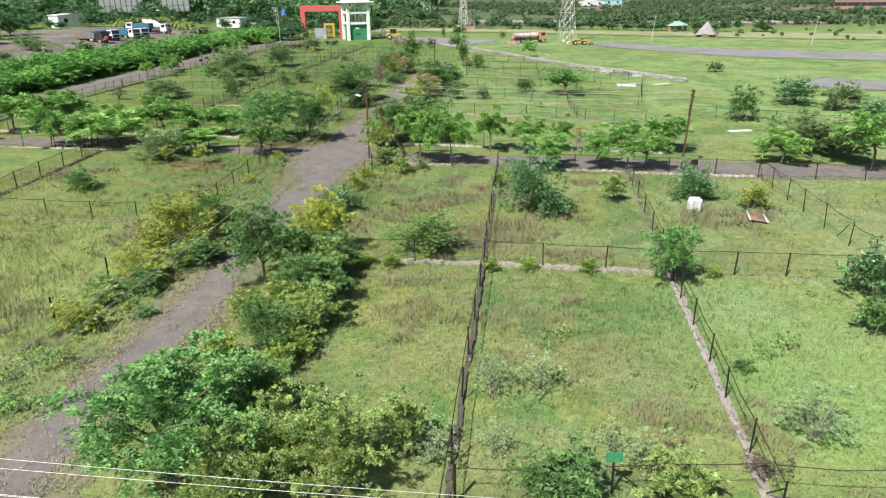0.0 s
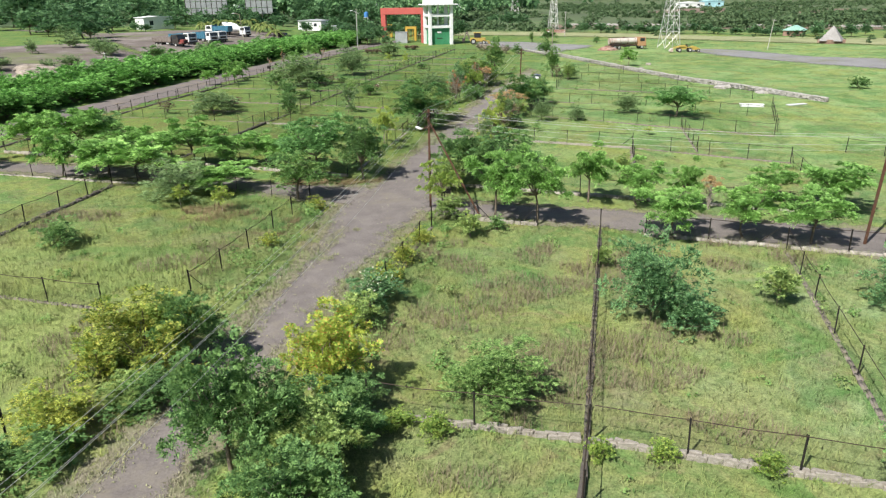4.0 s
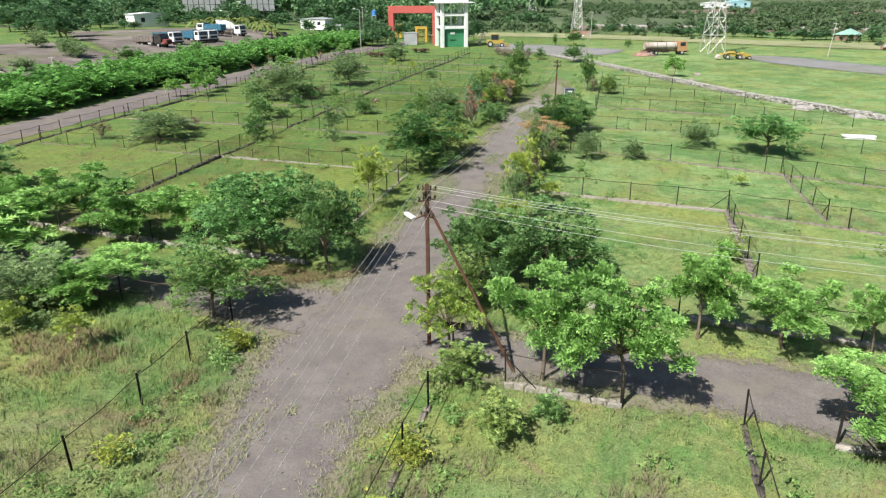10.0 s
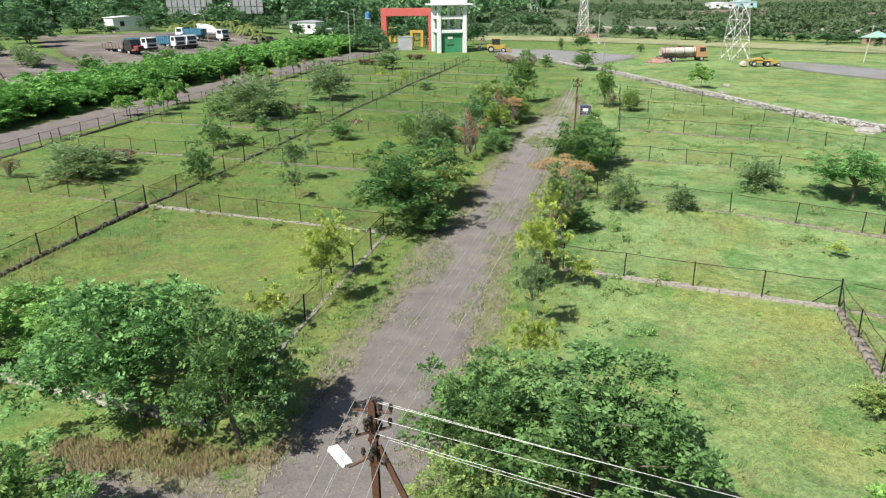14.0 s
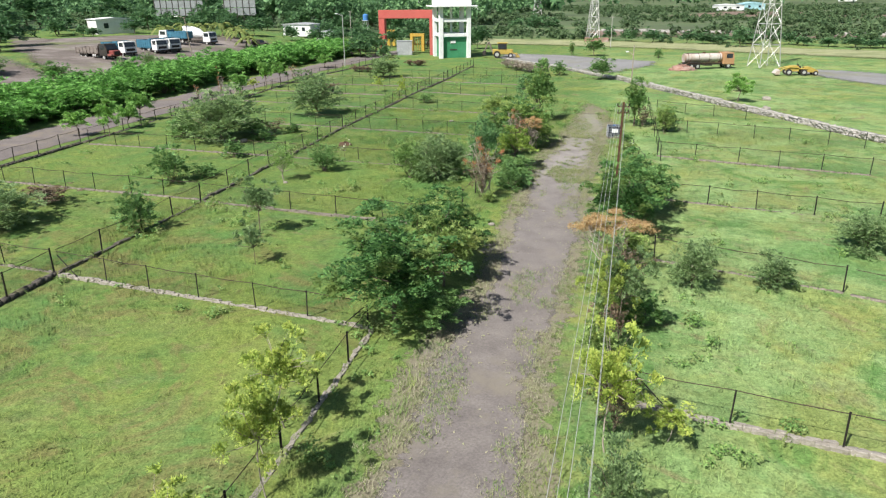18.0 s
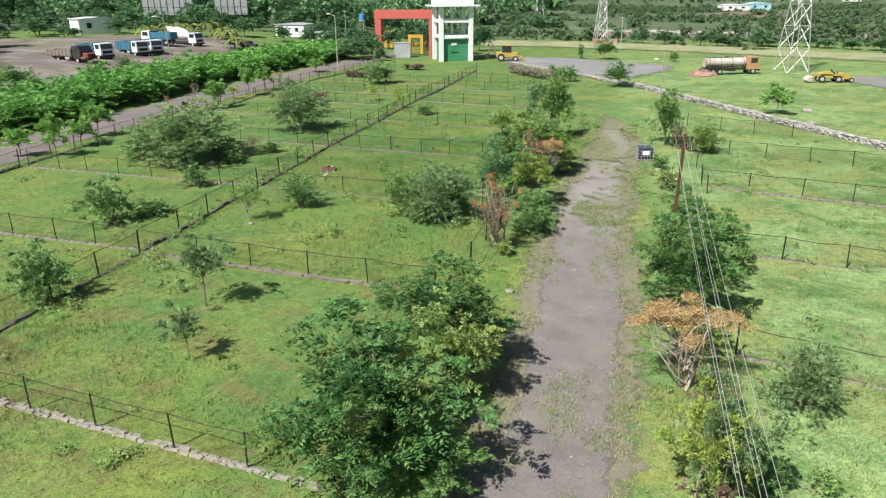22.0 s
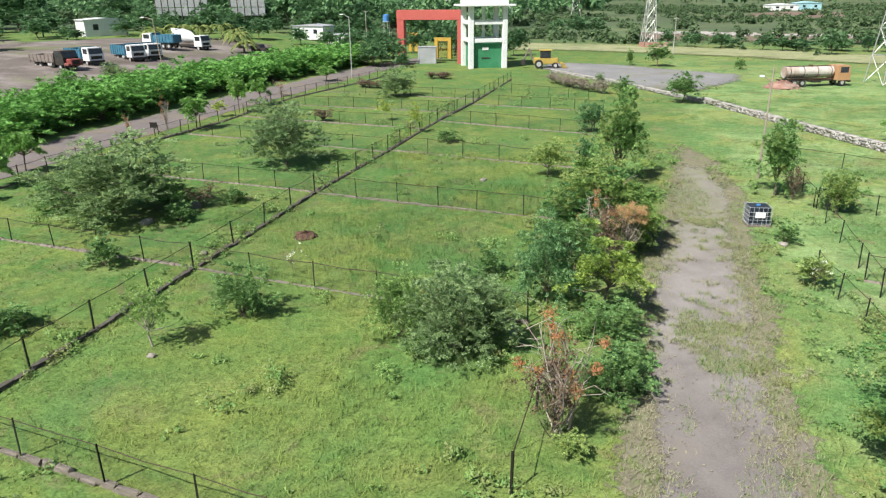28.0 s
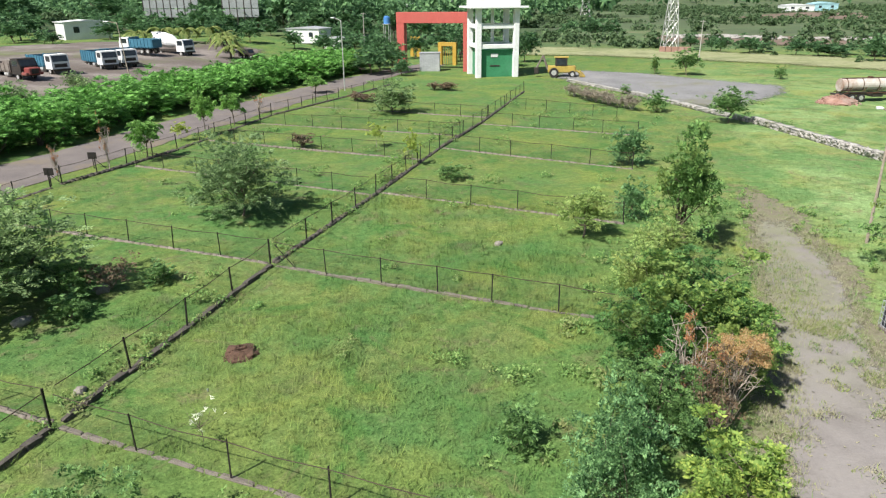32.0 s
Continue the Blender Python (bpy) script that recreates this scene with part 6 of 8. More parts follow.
for k in range(190):
    py = prng.uniform(-44, 50) if k < 140 else prng.uniform(50, 82)
    half = float(np.interp(py, [p[1] for p in MAIN], MAIN_HALF))
    px = float(np.interp(py, [p[1] for p in MAIN], [p[0] for p in MAIN])) + prng.choice((-1, 1)) * half * (1 - (0.75 if py < 50 or py > 66 else 0.25) * prng.random() ** 2.2)
    rx, ry = prng.uniform(0.2, 0.75), prng.uniform(0.3, 1.5)
    if -4 < py < 5.5:
        continue
    if py > 34:
        rx, ry = rx * 1.35, ry * 1.35
    on = np.maximum(on, prng.uniform(0.35, 1.0) * (1 - ((sx - px) / rx) ** 2 - ((sy - py) / ry) ** 2))
keep = (((np.abs(g - 0.15) < np.abs(grng.normal(size=len(sx))) * 0.5) & (swell(sx, sy, 0.8, 0.7) + swell(sx, sy, 2.3, 1.7) > -0.55)) | (on > grng.random(len(sx)) * 1.1)) & (grng.random(len(sx)) < 0.42)
ob = new("dry_grass", mesh_from("dry_grass", *tufts(grng, sx[keep], sy[keep], np.full(keep.sum(), 0.13), 0.009, 4, 1.1, 0.03), M_STRAW))
tagged(ob, "straw-coloured dry grass creeping onto the lane", "grass", kind="stuff")
keep = (on > 0.15 + 0.85 * grng.random(len(sx))) & (grng.random(len(sx)) < 0.30)
ob = new("lane_weeds", mesh_from("lane_weeds", *tufts(grng, sx[keep], sy[keep], np.full(keep.sum(), 0.12), 0.010, 4, 1.2, 0.03, 0.10), M_BUNCH))
tagged(ob, "low green weeds breaking through the lane", "weeds", kind="stuff")
# matted straw and weeds where the lane is broken up
mx, my = grng.uniform(-3.2, 2.4, 26000), grng.uniform(49.5, 70, 26000)
worn = np.zeros(len(mx))
for px, py, rx, ry in ((-0.7, 53.9, 1.5, 1.3), (-0.2, 51.6, 1.4, 1.5), (0.5, 67.8, 1.3, 1.2), (1.2, 64.4, 0.5, 1.6), (-2.9, 55.0, 0.7, 1.2)):
    worn = np.maximum(worn, 1 - ((mx - px) / rx) ** 2 - ((my - py) / ry) ** 2)
keep = worn + 0.55 * swell(mx, my, 0.45, 0.3) + 0.35 * swell(mx, my, 0.2, 1.3) > 0.25 + 0.5 * grng.random(len(mx))
for name, label, half, m in (("dry_grass", "matted straw on the broken lane", keep & (np.arange(len(mx)) % 5 < 3), M_STRAW), ("lane_weeds", "green weeds matted over the broken lane", keep & (np.arange(len(mx)) % 5 > 2), M_BUNCH)):
    ob = new(name, mesh_from(name, *tufts(grng, mx[half], my[half], np.full(half.sum(), 0.13), 0.012, 4, 1.4, 0.035, 0.08), m))
    tagged(ob, label, "grass" if m is M_STRAW else "weeds", kind="stuff")
# tall seeding grass in the southern plots
sx, sy = grng.uniform(-24, 28, 70000), grng.uniform(-44, -4, 70000)
drift = np.zeros(len(sx))
for px, py, rx, ry in ((6.8, -7.2, 2.6, 2.0), (4.0, -10.2, 2.2, 1.8), (7.4, -12.2, 2.2, 1.3), (12.6, -7.4, 1.6, 1.6), (16.4, -8.6, 2.2, 1.4), (14.6, -22.8, 3.0, 1.2), (6.2, -26.4, 2.6, 1.0), (13.8, -28.4, 2.4, 1.6)):
    drift = np.maximum(drift, 1.2 * (1 - ((sx - px) / rx) ** 2 - ((sy - py) / ry) ** 2))
keep = (swell(sx, sy, 3.1, 0.9) + 0.5 * swell(sx, sy, 0.9, 2.0) + drift > 0.62) & (lane_gap(sx, sy) > 0.6)
ob = new("seeding_grass", mesh_from("seeding_grass", *tufts(grng, sx[keep], sy[keep], np.full(keep.sum(), 0.42), 0.011, 3, 0.7), M_SEED))
tagged(ob, "tall seeding grass fading to brown", "grass", kind="stuff")
# bunches of longer grass that stand out of the sward and shade it
bx, by = grng.uniform(-27, 27, 90000), grng.uniform(-46, 82, 90000)
lush = 0.30 + 0.5 * swell(bx, by, 4.3, 0.6) + 0.35 * swell(bx, by, 1.3, 1.9)
keep = (grng.random(len(bx)) < lush * np.where(bx > 3, np.where(by > 0, 0.35, 0.8), 1.0)) & (lane_gap(bx, by) > 0.35)
ob = new("bunch_grass", mesh_from("bunch_grass", *tufts(grng, bx[keep], by[keep], (0.20 + 0.22 * grng.random(keep.sum()) ** 1.6) * np.where((bx[keep] < -7.5) & (by[keep] < 2), 1.7, 1.0), 0.011, 7, 0.95, -0.01, 0.17), M_BUNCH))
tagged(ob, "bunches of longer green grass standing out of the sward", "grass", kind="stuff")
# rusty dying grass on the bank beside the crossing
bx, by = grng.uniform(-12, -5, 9000), grng.uniform(3.4, 7.2, 9000)
keep = (grng.random(len(bx)) < 0.6) & (np.abs(by - 5.5 - 0.16 * (bx + 8)) < 0.8 + 0.7 * swell(bx, by, 0.9, 0.2)) & (lane_gap(bx, by) > -0.1)
wx, wy = grng.uniform(-18, -7.5, 9000), grng.uniform(-7, -0.5, 9000)
dying = swell(wx, wy, 1.9, 0.8) + 0.5 * swell(wx, wy, 0.7, 1.2) > 0.35
bx, by, keep = np.r_[bx, wx], np.r_[by, wy], np.r_[keep, dying]
ob = new("withered_grass", mesh_from("withered_grass", *tufts(grng, bx[keep], by[keep], np.full(keep.sum(), 0.22), 0.012, 3, 0.9), M_WITHER))
tagged(ob, "withered rust-brown grass on the lane's bank", "grass", kind="stuff")
# weeds round the plots and along the lanes
cs, rs = [], []
for x0, x1, y0, y1, n in ((-9, -5, 8, 82, 120), (1.6, 6, 8, 84, 130), (-8.6, -5.4, -40, 0, 110), (0.0, 2.0, -40, -2, 70), (-24, -8, 26, 118, 90), (6, 27, 5, 82, 100), (-24, 28, -42, -4, 110), (-44, -25, 12, 118, 90), (-2, 1.5, 66, 90, 40), (-20, 8, 110, 136, 60), (-24.6, -23, 30, 110, 90)):
    for x, y in zip(grng.uniform(x0, x1, n), grng.uniform(y0, y1, n)):
        if lane_gap(np.array([x]), np.array([y]))[0] < 0.3:
            continue
        s = 0.18 + 0.45 * grng.random() ** 2.5
        for _ in range(4):
            cs.append((x + grng.normal() * s * 0.7, y + grng.normal() * s * 0.7, float(zg(x, y)) + s * grng.uniform(0.1, 0.75)))
            rs.append(s * grng.uniform(0.45, 0.8))
ob = new("weeds", mesh_from("weeds", *leaves(grng, cs, rs, len(cs) * 18, 0.06, 0.4, 0.8, 0.2), L_WEED))
tagged(ob, "low leafy weeds scattered through the grass", "weeds", kind="stuff")
# fallen leaves and pebbles on the lane
fx, fy = grng.uniform(-5.5, 2.5, 9000), grng.uniform(-44, 76, 9000)
keep = (lane_gap(fx, fy) < 0.1) & (grng.random(9000) < 0.25 + 0.5 * (np.abs(lane_gap(fx, fy)) < 0.9))
pts = np.stack([fx[keep], fy[keep], zg(fx[keep], fy[keep]) + 0.06], 1)
ob = new("leaf_litter", mesh_from("leaf_litter", *leaves(grng, pts, np.full(len(pts), 0.02), len(pts), 0.045, 1.6, 0.3), M_STRAW))
tagged(ob, "fallen dry leaves scattered over the lane", "litter", kind="stuff")


# ---- power line ----
def insulator(p, parent):
    bm = rod(p, (p[0], p[1], p[2] + 0.13), 0.026, 0.036, 8)
    rod((p[0], p[1], p[2] + 0.05), (p[0], p[1], p[2] + 0.07), 0.048, 0.048, 8, bm)
    part("insulator", bm, M_CHASSIS, parent)


def steel_pole(x, y, h, label, lean=(0, 0), arms=(), strut=None, lamp=False, turn=0.0):
    t = thing("power_pole", label, "pole", "power poles", m=pose(x, y, float(zg(x, y)), lean[0], lean[1], turn))
    w = 0.060
    bm = box(-w, -0.06, -0.3, w, -0.045, h)
    box(-w, 0.045, -0.3, w, 0.06, h, into=bm)
    box(-0.008, -0.045, -0.3, 0.008, 0.045, h, into=bm)
    part("shaft", bm, M_RUST, t, "rust-brown steel section")
    for z, half, ang in arms:
        c, s = math.cos(radians(ang)), math.sin(radians(ang))
        arm = part("crossarm", rod((-half * c, -half * s, z), (half * c, half * s, z), 0.03, seg=4), M_RUST, t)
        for k in (-0.95, -0.4, 0.4, 0.95):
            insulator((half * c * k, half * s * k, z + 0.03), arm)
    for z in (h * 0.80, h * 0.88, h * 0.94):
        part("clamp_band", box(-w - 0.02, -0.08, z, w + 0.02, 0.08, z + 0.05), M_RUST, t)
    if strut:
        part("strut", rod(strut, (0.08, 0, h * 0.86), 0.062, 0.055, 6), M_RUST, t, "rusted leaning brace")
    if lamp:
        part("lamp_arm", rod((0, 0, h * 0.83), (-0.42, -0.16, h * 0.80), 0.028, seg=6), M_RUST, t)
        head = part("lamp_head", box(-0.27, -0.11, -0.06, 0.27, 0.11, 0.06, 0.03), M_WHITE, t, "white street-lamp head")
        head.matrix_basis = pose(-0.64, 0.02, h * 0.81, 12, -8, 140)
    return t


steel_pole(0.0, 0.0, 6.35, "rusted steel power pole with a leaning strut and lamp", arms=((6.15, 0.34, 0), (5.95, 0.22, 70), (5.75, 0.32, 35), (5.4, 0.42, 100), (5.15, 0.26, 160)), strut=(3.5, -1.6, -0.1), lamp=True)
steel_pole(2.5, 42.6, 6.9, "rusted steel power pole standing beside the lane", arms=((6.65, 0.32, 0), (6.3, 0.32, 20)), lean=(0.6, 1.0))
steel_pole(24.6, -3.9, 6.0, "rusted steel power pole beside the cross lane", arms=((5.8, 0.4, 90), (5.45, 0.4, 90)), lean=(0, 3))
steel_pole(0.5, -48.6, 6.6, "rusted steel power pole at the southern end", arms=((6.35, 0.45, 0), (6.0, 0.45, 90)))


def wire(a, b, sag):
    k = np.linspace(0, 1, 26)[:, None]
    p = np.array(a) + (np.array(b) - np.array(a)) * k
    p[:, 2] -= (4 * sag * k * (1 - k))[:, 0]
    ob = new("overhead_wire", mesh_from("overhead_wire", *tube(p, [0.0055] * 26, 4), M_WIRE))
    tagged(ob, "bare aluminium wire strung between power poles", "wire", "power wires")


for k, (dx, z) in enumerate(((-0.30, 6.31), (0.0, 6.45), (0.30, 6.31), (-0.2, 5.95), (0.27, 5.6))):
    wire((dx, 0, z), (2.5 + dx * 0.9, 42.6, z + 0.48), 0.75 + 0.06 * k)
    wire((dx, 0, z), (0.5 + dx, -48.6, z + 0.2), 0.8 + 0.05 * k)
    wire((0.1, dx * 0.8, z - 0.15), (24.6, -3.9 + dx * 0.7, z - 0.5), 0.35 + 0.05 * k)
for k, (dy, z) in enumerate(((-0.4, 6.4), (0.0, 6.55), (0.4, 6.4), (0.2, 5.9))):
    wire((0.5, -48.6 + dy, z), (40, -49.4 + dy, z), 0.5 + 0.06 * k)
    wire((0.5, -48.6 + dy, z), (-40, -47.4 + dy, z), 0.5 + 0.06 * k)


def lamp_post(x, y, h, label, material, arm=0.0, lean=0.0, r=0.08, drop=0.0):
    t = thing("street_lamp" if arm else "utility_pole", label, "lamp" if arm else "pole", m=pose(x, y, float(zg(x, y)), 0, lean, 0))
    part("shaft", rod((0, 0, -0.3), (0, 0, h), r * 1.15, r * 0.7, 8), material, t)
    if arm:
        part("arm", rod((0, 0, h - 0.1 - drop), (arm, 0, h + 0.25 - drop), 0.035, seg=6), material, t)
        part("lamp_head", box(min(arm, arm * 1.6), -0.1, h + 0.2 - drop, max(arm, arm * 1.6), 0.1, h + 0.32 - drop, 0.02), M_WHITE, t)
    else:
        part("crossarm", rod((-0.5, 0, h - 0.25), (0.5, 0, h - 0.25), 0.04, seg=4), material, t)
    return t


lamp_post(-44.5, 131.3, 9.2, "slim pale street lamp beside the western lane", M_STEEL, -0.9)
lamp_post(5.1, 78.8, 7.5, "pale timber lamp post behind an upright tree", M_POLEWOOD, -0.5, 0, 0.07, 0.9)
lamp_post(5.7, 183, 7.3, "pale concrete utility pole in the meadow", M_CONC)
lamp_post(-68.5, 119, 9.2, "leaning grey lamp post by the lorry park", M_POLEWOOD, -1.2, -5)
lamp_post(52, 132, 6.5, "leaning pale utility pole beside the gravel", M_CONC, 0.0, 5)
lamp_post(86, 118, 6.5, "leaning pale utility pole in the scrub", M_CONC, 0.0, 6)
lamp_post(-64, 60, 5.2, "pale leaning post behind the hedge", M_CONC, 0.0, -5)
lamp_post(-58, 176, 9, "tall utility pole near the gate", M_CONC)
lamp_post(-86, 240, 10, "tall grey utility pole behind the yard", M_CONC)


def pylon(x, y, h, w, label, turn, thin=0.09):
    """A lattice transmission tower: four legs, braces, and arms."""
    t = thing("transmission_tower", label, "pylon", "transmission towers", m=pose(x, y, float(zg(x, y)), 0, 0, turn))
    def half(z):
        return w / 2 * (1 - 0.80 * min(1, z / (h * 0.72)))
    for sx in (-1, 1):
        for sy in (-1, 1):
            bm = rod((sx * half(0), sy * half(0), -0.2), (sx * half(h * 0.72), sy * half(h * 0.72), h * 0.72), thin, thin * 0.8, 4)
            rod((sx * half(h * 0.72), sy * half(h * 0.72), h * 0.72), (sx * 0.15, sy * 0.15, h), thin * 0.8, thin * 0.6, 4, bm)
            part("leg", bm, M_STEEL, t)
    levels = [h * k for k in (0.0, 0.14, 0.27, 0.39, 0.50, 0.60, 0.68, 0.76, 0.84, 0.92)]
    for side in range(4):
        c, s = math.cos(side * math.pi / 2), math.sin(side * math.pi / 2)
        def at(u, z):
            a = half(z) if z < h * 0.72 else half(h * 0.72)
            return (c * u * a - s * a, s * u * a + c * a, z)
        for z0, z1 in zip(levels, levels[1:]):
            for p, q in ((at(-1, z0), at(1, z1)), (at(1, z0), at(-1, z1)), (at(-1, z1), at(1, z1))):
                part("brace", rod(p, q, thin * 0.55, seg=4), M_STEEL, t)
    for z in (0.70, 0.80, 0.90):
        for sx in (-1, 1):
            for sy in (-0.15, 0.15):
                part("crossarm", rod((0, sy * w * 0.4, h * z), (sx * w * 0.62, 0, h * z + 0.3), thin * 0.6, seg=4), M_STEEL, t)
            part("crossarm", rod((0, 0, h * z + 1.0), (sx * w * 0.62, 0, h * z + 0.3), thin * 0.6, seg=4), M_STEEL, t)
    return t


pylon(31.0, 137.5, 27, 3.9, "grey lattice transmission tower in the meadow", 20, 0.07)
pylon(1.4, 206, 24, 3.0, "grey lattice transmission tower beyond the meadow", 20, 0.09)
pylon(-30, 430, 26, 5, "grey lattice transmission tower far away", 10, 0.2)


# ---- water tower and gateway ----
def water_tower():
    t = thing("water_tower", "white concrete water tower with a green room at its foot", "water tower", m=pose(-29.55, 149.15, 0, 0, 0, 24.4))
    a = 5.9
    for x, y in ((0, 0), (a, 0), (0, a), (a, a)):
        part("column", box(x - 0.42, y - 0.42, -0.2, x + 0.42, y + 0.42, 10.15, 0.05), M_WHITE, t)
    for z in (4.3, 7.2):
        for x0, y0, x1, y1 in ((0.42, -0.24, a - 0.42, 0.24), (0.42, a - 0.24, a - 0.42, a + 0.24), (-0.24, 0.42, 0.24, a - 0.42), (a - 0.24, 0.42, a + 0.24, a - 0.42)):
            part("beam", box(x0, y0, z, x1, y1, z + 0.62, 0.03), M_WHITE, t)
    room = part("room", box(0.30, 0.30, -0.1, a - 0.30, a - 0.30, 4.1, 0.04), M_GREEN, t, "green-painted ground-floor room")
    part("door", box(0.24, a * 0.35, 0.0, 0.31, a * 0.35 + 1.0, 2.1, 0.01), M_CHASSIS, room)
    part("signboard", box(a * 0.35, 0.22, 3.0, a * 0.35 + 1.1, 0.31, 3.5, 0.01), M_WHITE, room)
    part("signboard", box(a * 0.33, 0.24, 1.6, a * 0.33 + 1.5, 0.31, 1.8, 0.01), M_CHASSIS, room)
    part("slab", box(-1.5, -1.5, 10.15, a + 1.5, a + 1.5, 10.45, 0.04), M_WHITE, t)
    part("tank", box(-0.5, -0.5, 10.45, a + 0.5, a + 0.5, 13.7, 0.08), M_WHITE, t)
    part("roof", box(-0.8, -0.8, 13.7, a + 0.8, a + 0.8, 13.9, 0.03), M_WHITE, t)
    part("riser_pipe", box(a * 0.45, a * 0.5, 4.1, a * 0.45 + 0.5, a * 0.5 + 0.1, 10.15), M_WHITE, t)


water_tower()


def gateway():
    t = thing("gateway", "red-painted portal gateway over the estate entrance", "gate", m=pose(-45.4, 158.6, 0, 0, 0, -2.0))
    part("pillar", box(0, -0.7, -0.2, 1.35, 0.7, 7.7, 0.04), M_RED, t)
    part("pillar", box(11.6, -0.7, -0.2, 13.0, 0.7, 7.7, 0.04), M_RED, t)
    part("lintel", box(0, -0.72, 7.7, 13.0, 0.72, 9.45, 0.04), M_RED, t)


gateway()


def yellow_gate(x, y, turn, w=3.6, h=4.6):
    t = thing("steel_gate", "yellow steel gate frame inside the entrance", "gate", "yellow gates", m=pose(x, y, float(zg(x, y)) + 0.05, 0, 0, turn))
    part("post", box(0, -0.3, -0.2, 0.7, 0.3, h, 0.03), M_YELLOW, t)
    part("post", box(w - 0.7, -0.3, -0.2, w, 0.3, h, 0.03), M_YELLOW, t)
    part("beam", box(0.7, -0.28, h - 0.7, w - 0.7, 0.28, h, 0.03), M_YELLOW, t)
    for k in range(5):
        part("bar", rod((0.9 + k * (w - 1.8) / 4, 0, 0.1), (0.9 + k * (w - 1.8) / 4, 0, h - 0.7), 0.04, seg=6), M_YELLOW, t)


yellow_gate(-41.0, 169, -10, 3.6, 4.0)
yellow_gate(-51.5, 186, 0, 2.2, 4.0)


def silver_cabinet():
    t = thing("storage_cabinet", "ribbed grey tin cabinet standing near the entrance", "cabinet", m=pose(-41.2, 157.0, 0, 0, 0, 12))
    part("body", box(0, 0, -0.1, 3.4, 2.2, 2.9, 0.03), M_TIN, t)
    for k in range(9):
        part("rib", box(0.1 + k * 0.38, -0.05, 0.05, 0.24 + k * 0.38, 0.01, 2.8), M_TIN, t)
    part("roof", box(-0.1, -0.1, 2.9, 3.5, 2.3, 3.0, 0.02), M_TIN, t)


silver_cabinet()


# ---- vehicles ----
def wheel(parent, x, y, r=0.5, w=0.3):
    tyre = part("tyre", rod((x, y - w / 2, r), (x, y + w / 2, r), r, seg=18), M_TYRE, parent)
    part("rim", rod((x, y - w / 2 - 0.02, r), (x, y + w / 2 + 0.02, r), r * 0.55, seg=12), M_STEEL, tyre)


def cab(parent, x0, x1, w, z0, z1, paint, slope=0.25):
    c = part("cab", prism([(x0, z0), (x1, z0), (x1, z0 + (z1 - z0) * 0.48), (x1 - slope, z1), (x0, z1)], -w / 2, w / 2), paint, parent)
    zm = z0 + (z1 - z0) * 0.52
    part("windscreen", prism([(x1 - 0.005, zm), (x1 + 0.025, zm), (x1 - slope * 0.85 + 0.02, z1 - 0.15), (x1 - slope * 0.85 - 0.02, z1 - 0.15)], -w / 2 + 0.15, w / 2 - 0.15), M_GLASS, c)
    for s in (-1, 1):
        part("side_window", box(x0 + 0.35, s * w / 2 - 0.015, zm, x1 - slope - 0.15, s * w / 2 + 0.015, z1 - 0.2), M_GLASS, c)
    part("grille", box(x1 - 0.02, -w * 0.36, z0 + 0.25, x1 + 0.04, w * 0.36, z0 + 0.75, 0.01), M_CHASSIS, c)
    for s in (-1, 1):
        part("headlight", rod((x1, s * w * 0.40, z0 + 0.3), (x1 + 0.06, s * w * 0.40, z0 + 0.3), 0.11, seg=10), M_STEEL, c)
    part("bumper", box(x1 - 0.05, -w / 2, z0 - 0.28, x1 + 0.18, w / 2, z0 + 0.04, 0.03), M_CHASSIS, parent)
    return c


def lorry(x, y, turn, label, paint, bed_paint, length=9.0, bed_h=1.5, slope=0.25):
    """An open lorry, its front at the origin, reaching back along -x."""
    t = thing("lorry", label, "lorry", "parked lorries", m=pose(x, y, float(zg(x, y)) + 0.05, 0, 0, turn))
    w = 2.5
    part("chassis", box(-length, -0.45, 0.75, -0.2, 0.45, 1.05), M_CHASSIS, t)
    cab(t, -2.1, 0, w, 0.85, 2.9, paint, slope)
    bed = part("bed", box(-length, -w / 2, 1.1, -2.4, w / 2, 1.25, 0.02), bed_paint, t)
    for s in (-1, 1):
        part("side_board", box(-length, s * w / 2 - 0.06, 1.25, -2.4, s * w / 2 + 0.06, 1.25 + bed_h, 0.02), bed_paint, bed)
        for k in range(7):
            xx = -length + 0.2 + k * (length - 2.9) / 6
            part("stake", box(xx, s * (w / 2 + 0.09) - 0.04, 1.15, xx + 0.12, s * (w / 2 + 0.09) + 0.04, 1.3 + bed_h), bed_paint, bed)
    part("headboard", box(-2.5, -w / 2, 1.25, -2.38, w / 2, 1.6 + bed_h, 0.02), bed_paint, bed)
    part("tailgate", box(-length - 0.04, -w / 2, 1.25, -length + 0.06, w / 2, 1.2 + bed_h, 0.02), bed_paint, bed)
    for xx in (-1.1, -length + 1.3, -length + 2.6):
        for s in (-1, 1):
            wheel(t, xx, s * 1.05)
    part("fuel_tank", rod((-4.2, -0.95, 0.8), (-3.2, -0.95, 0.8), 0.3, seg=12), M_STEEL, t)
    return t


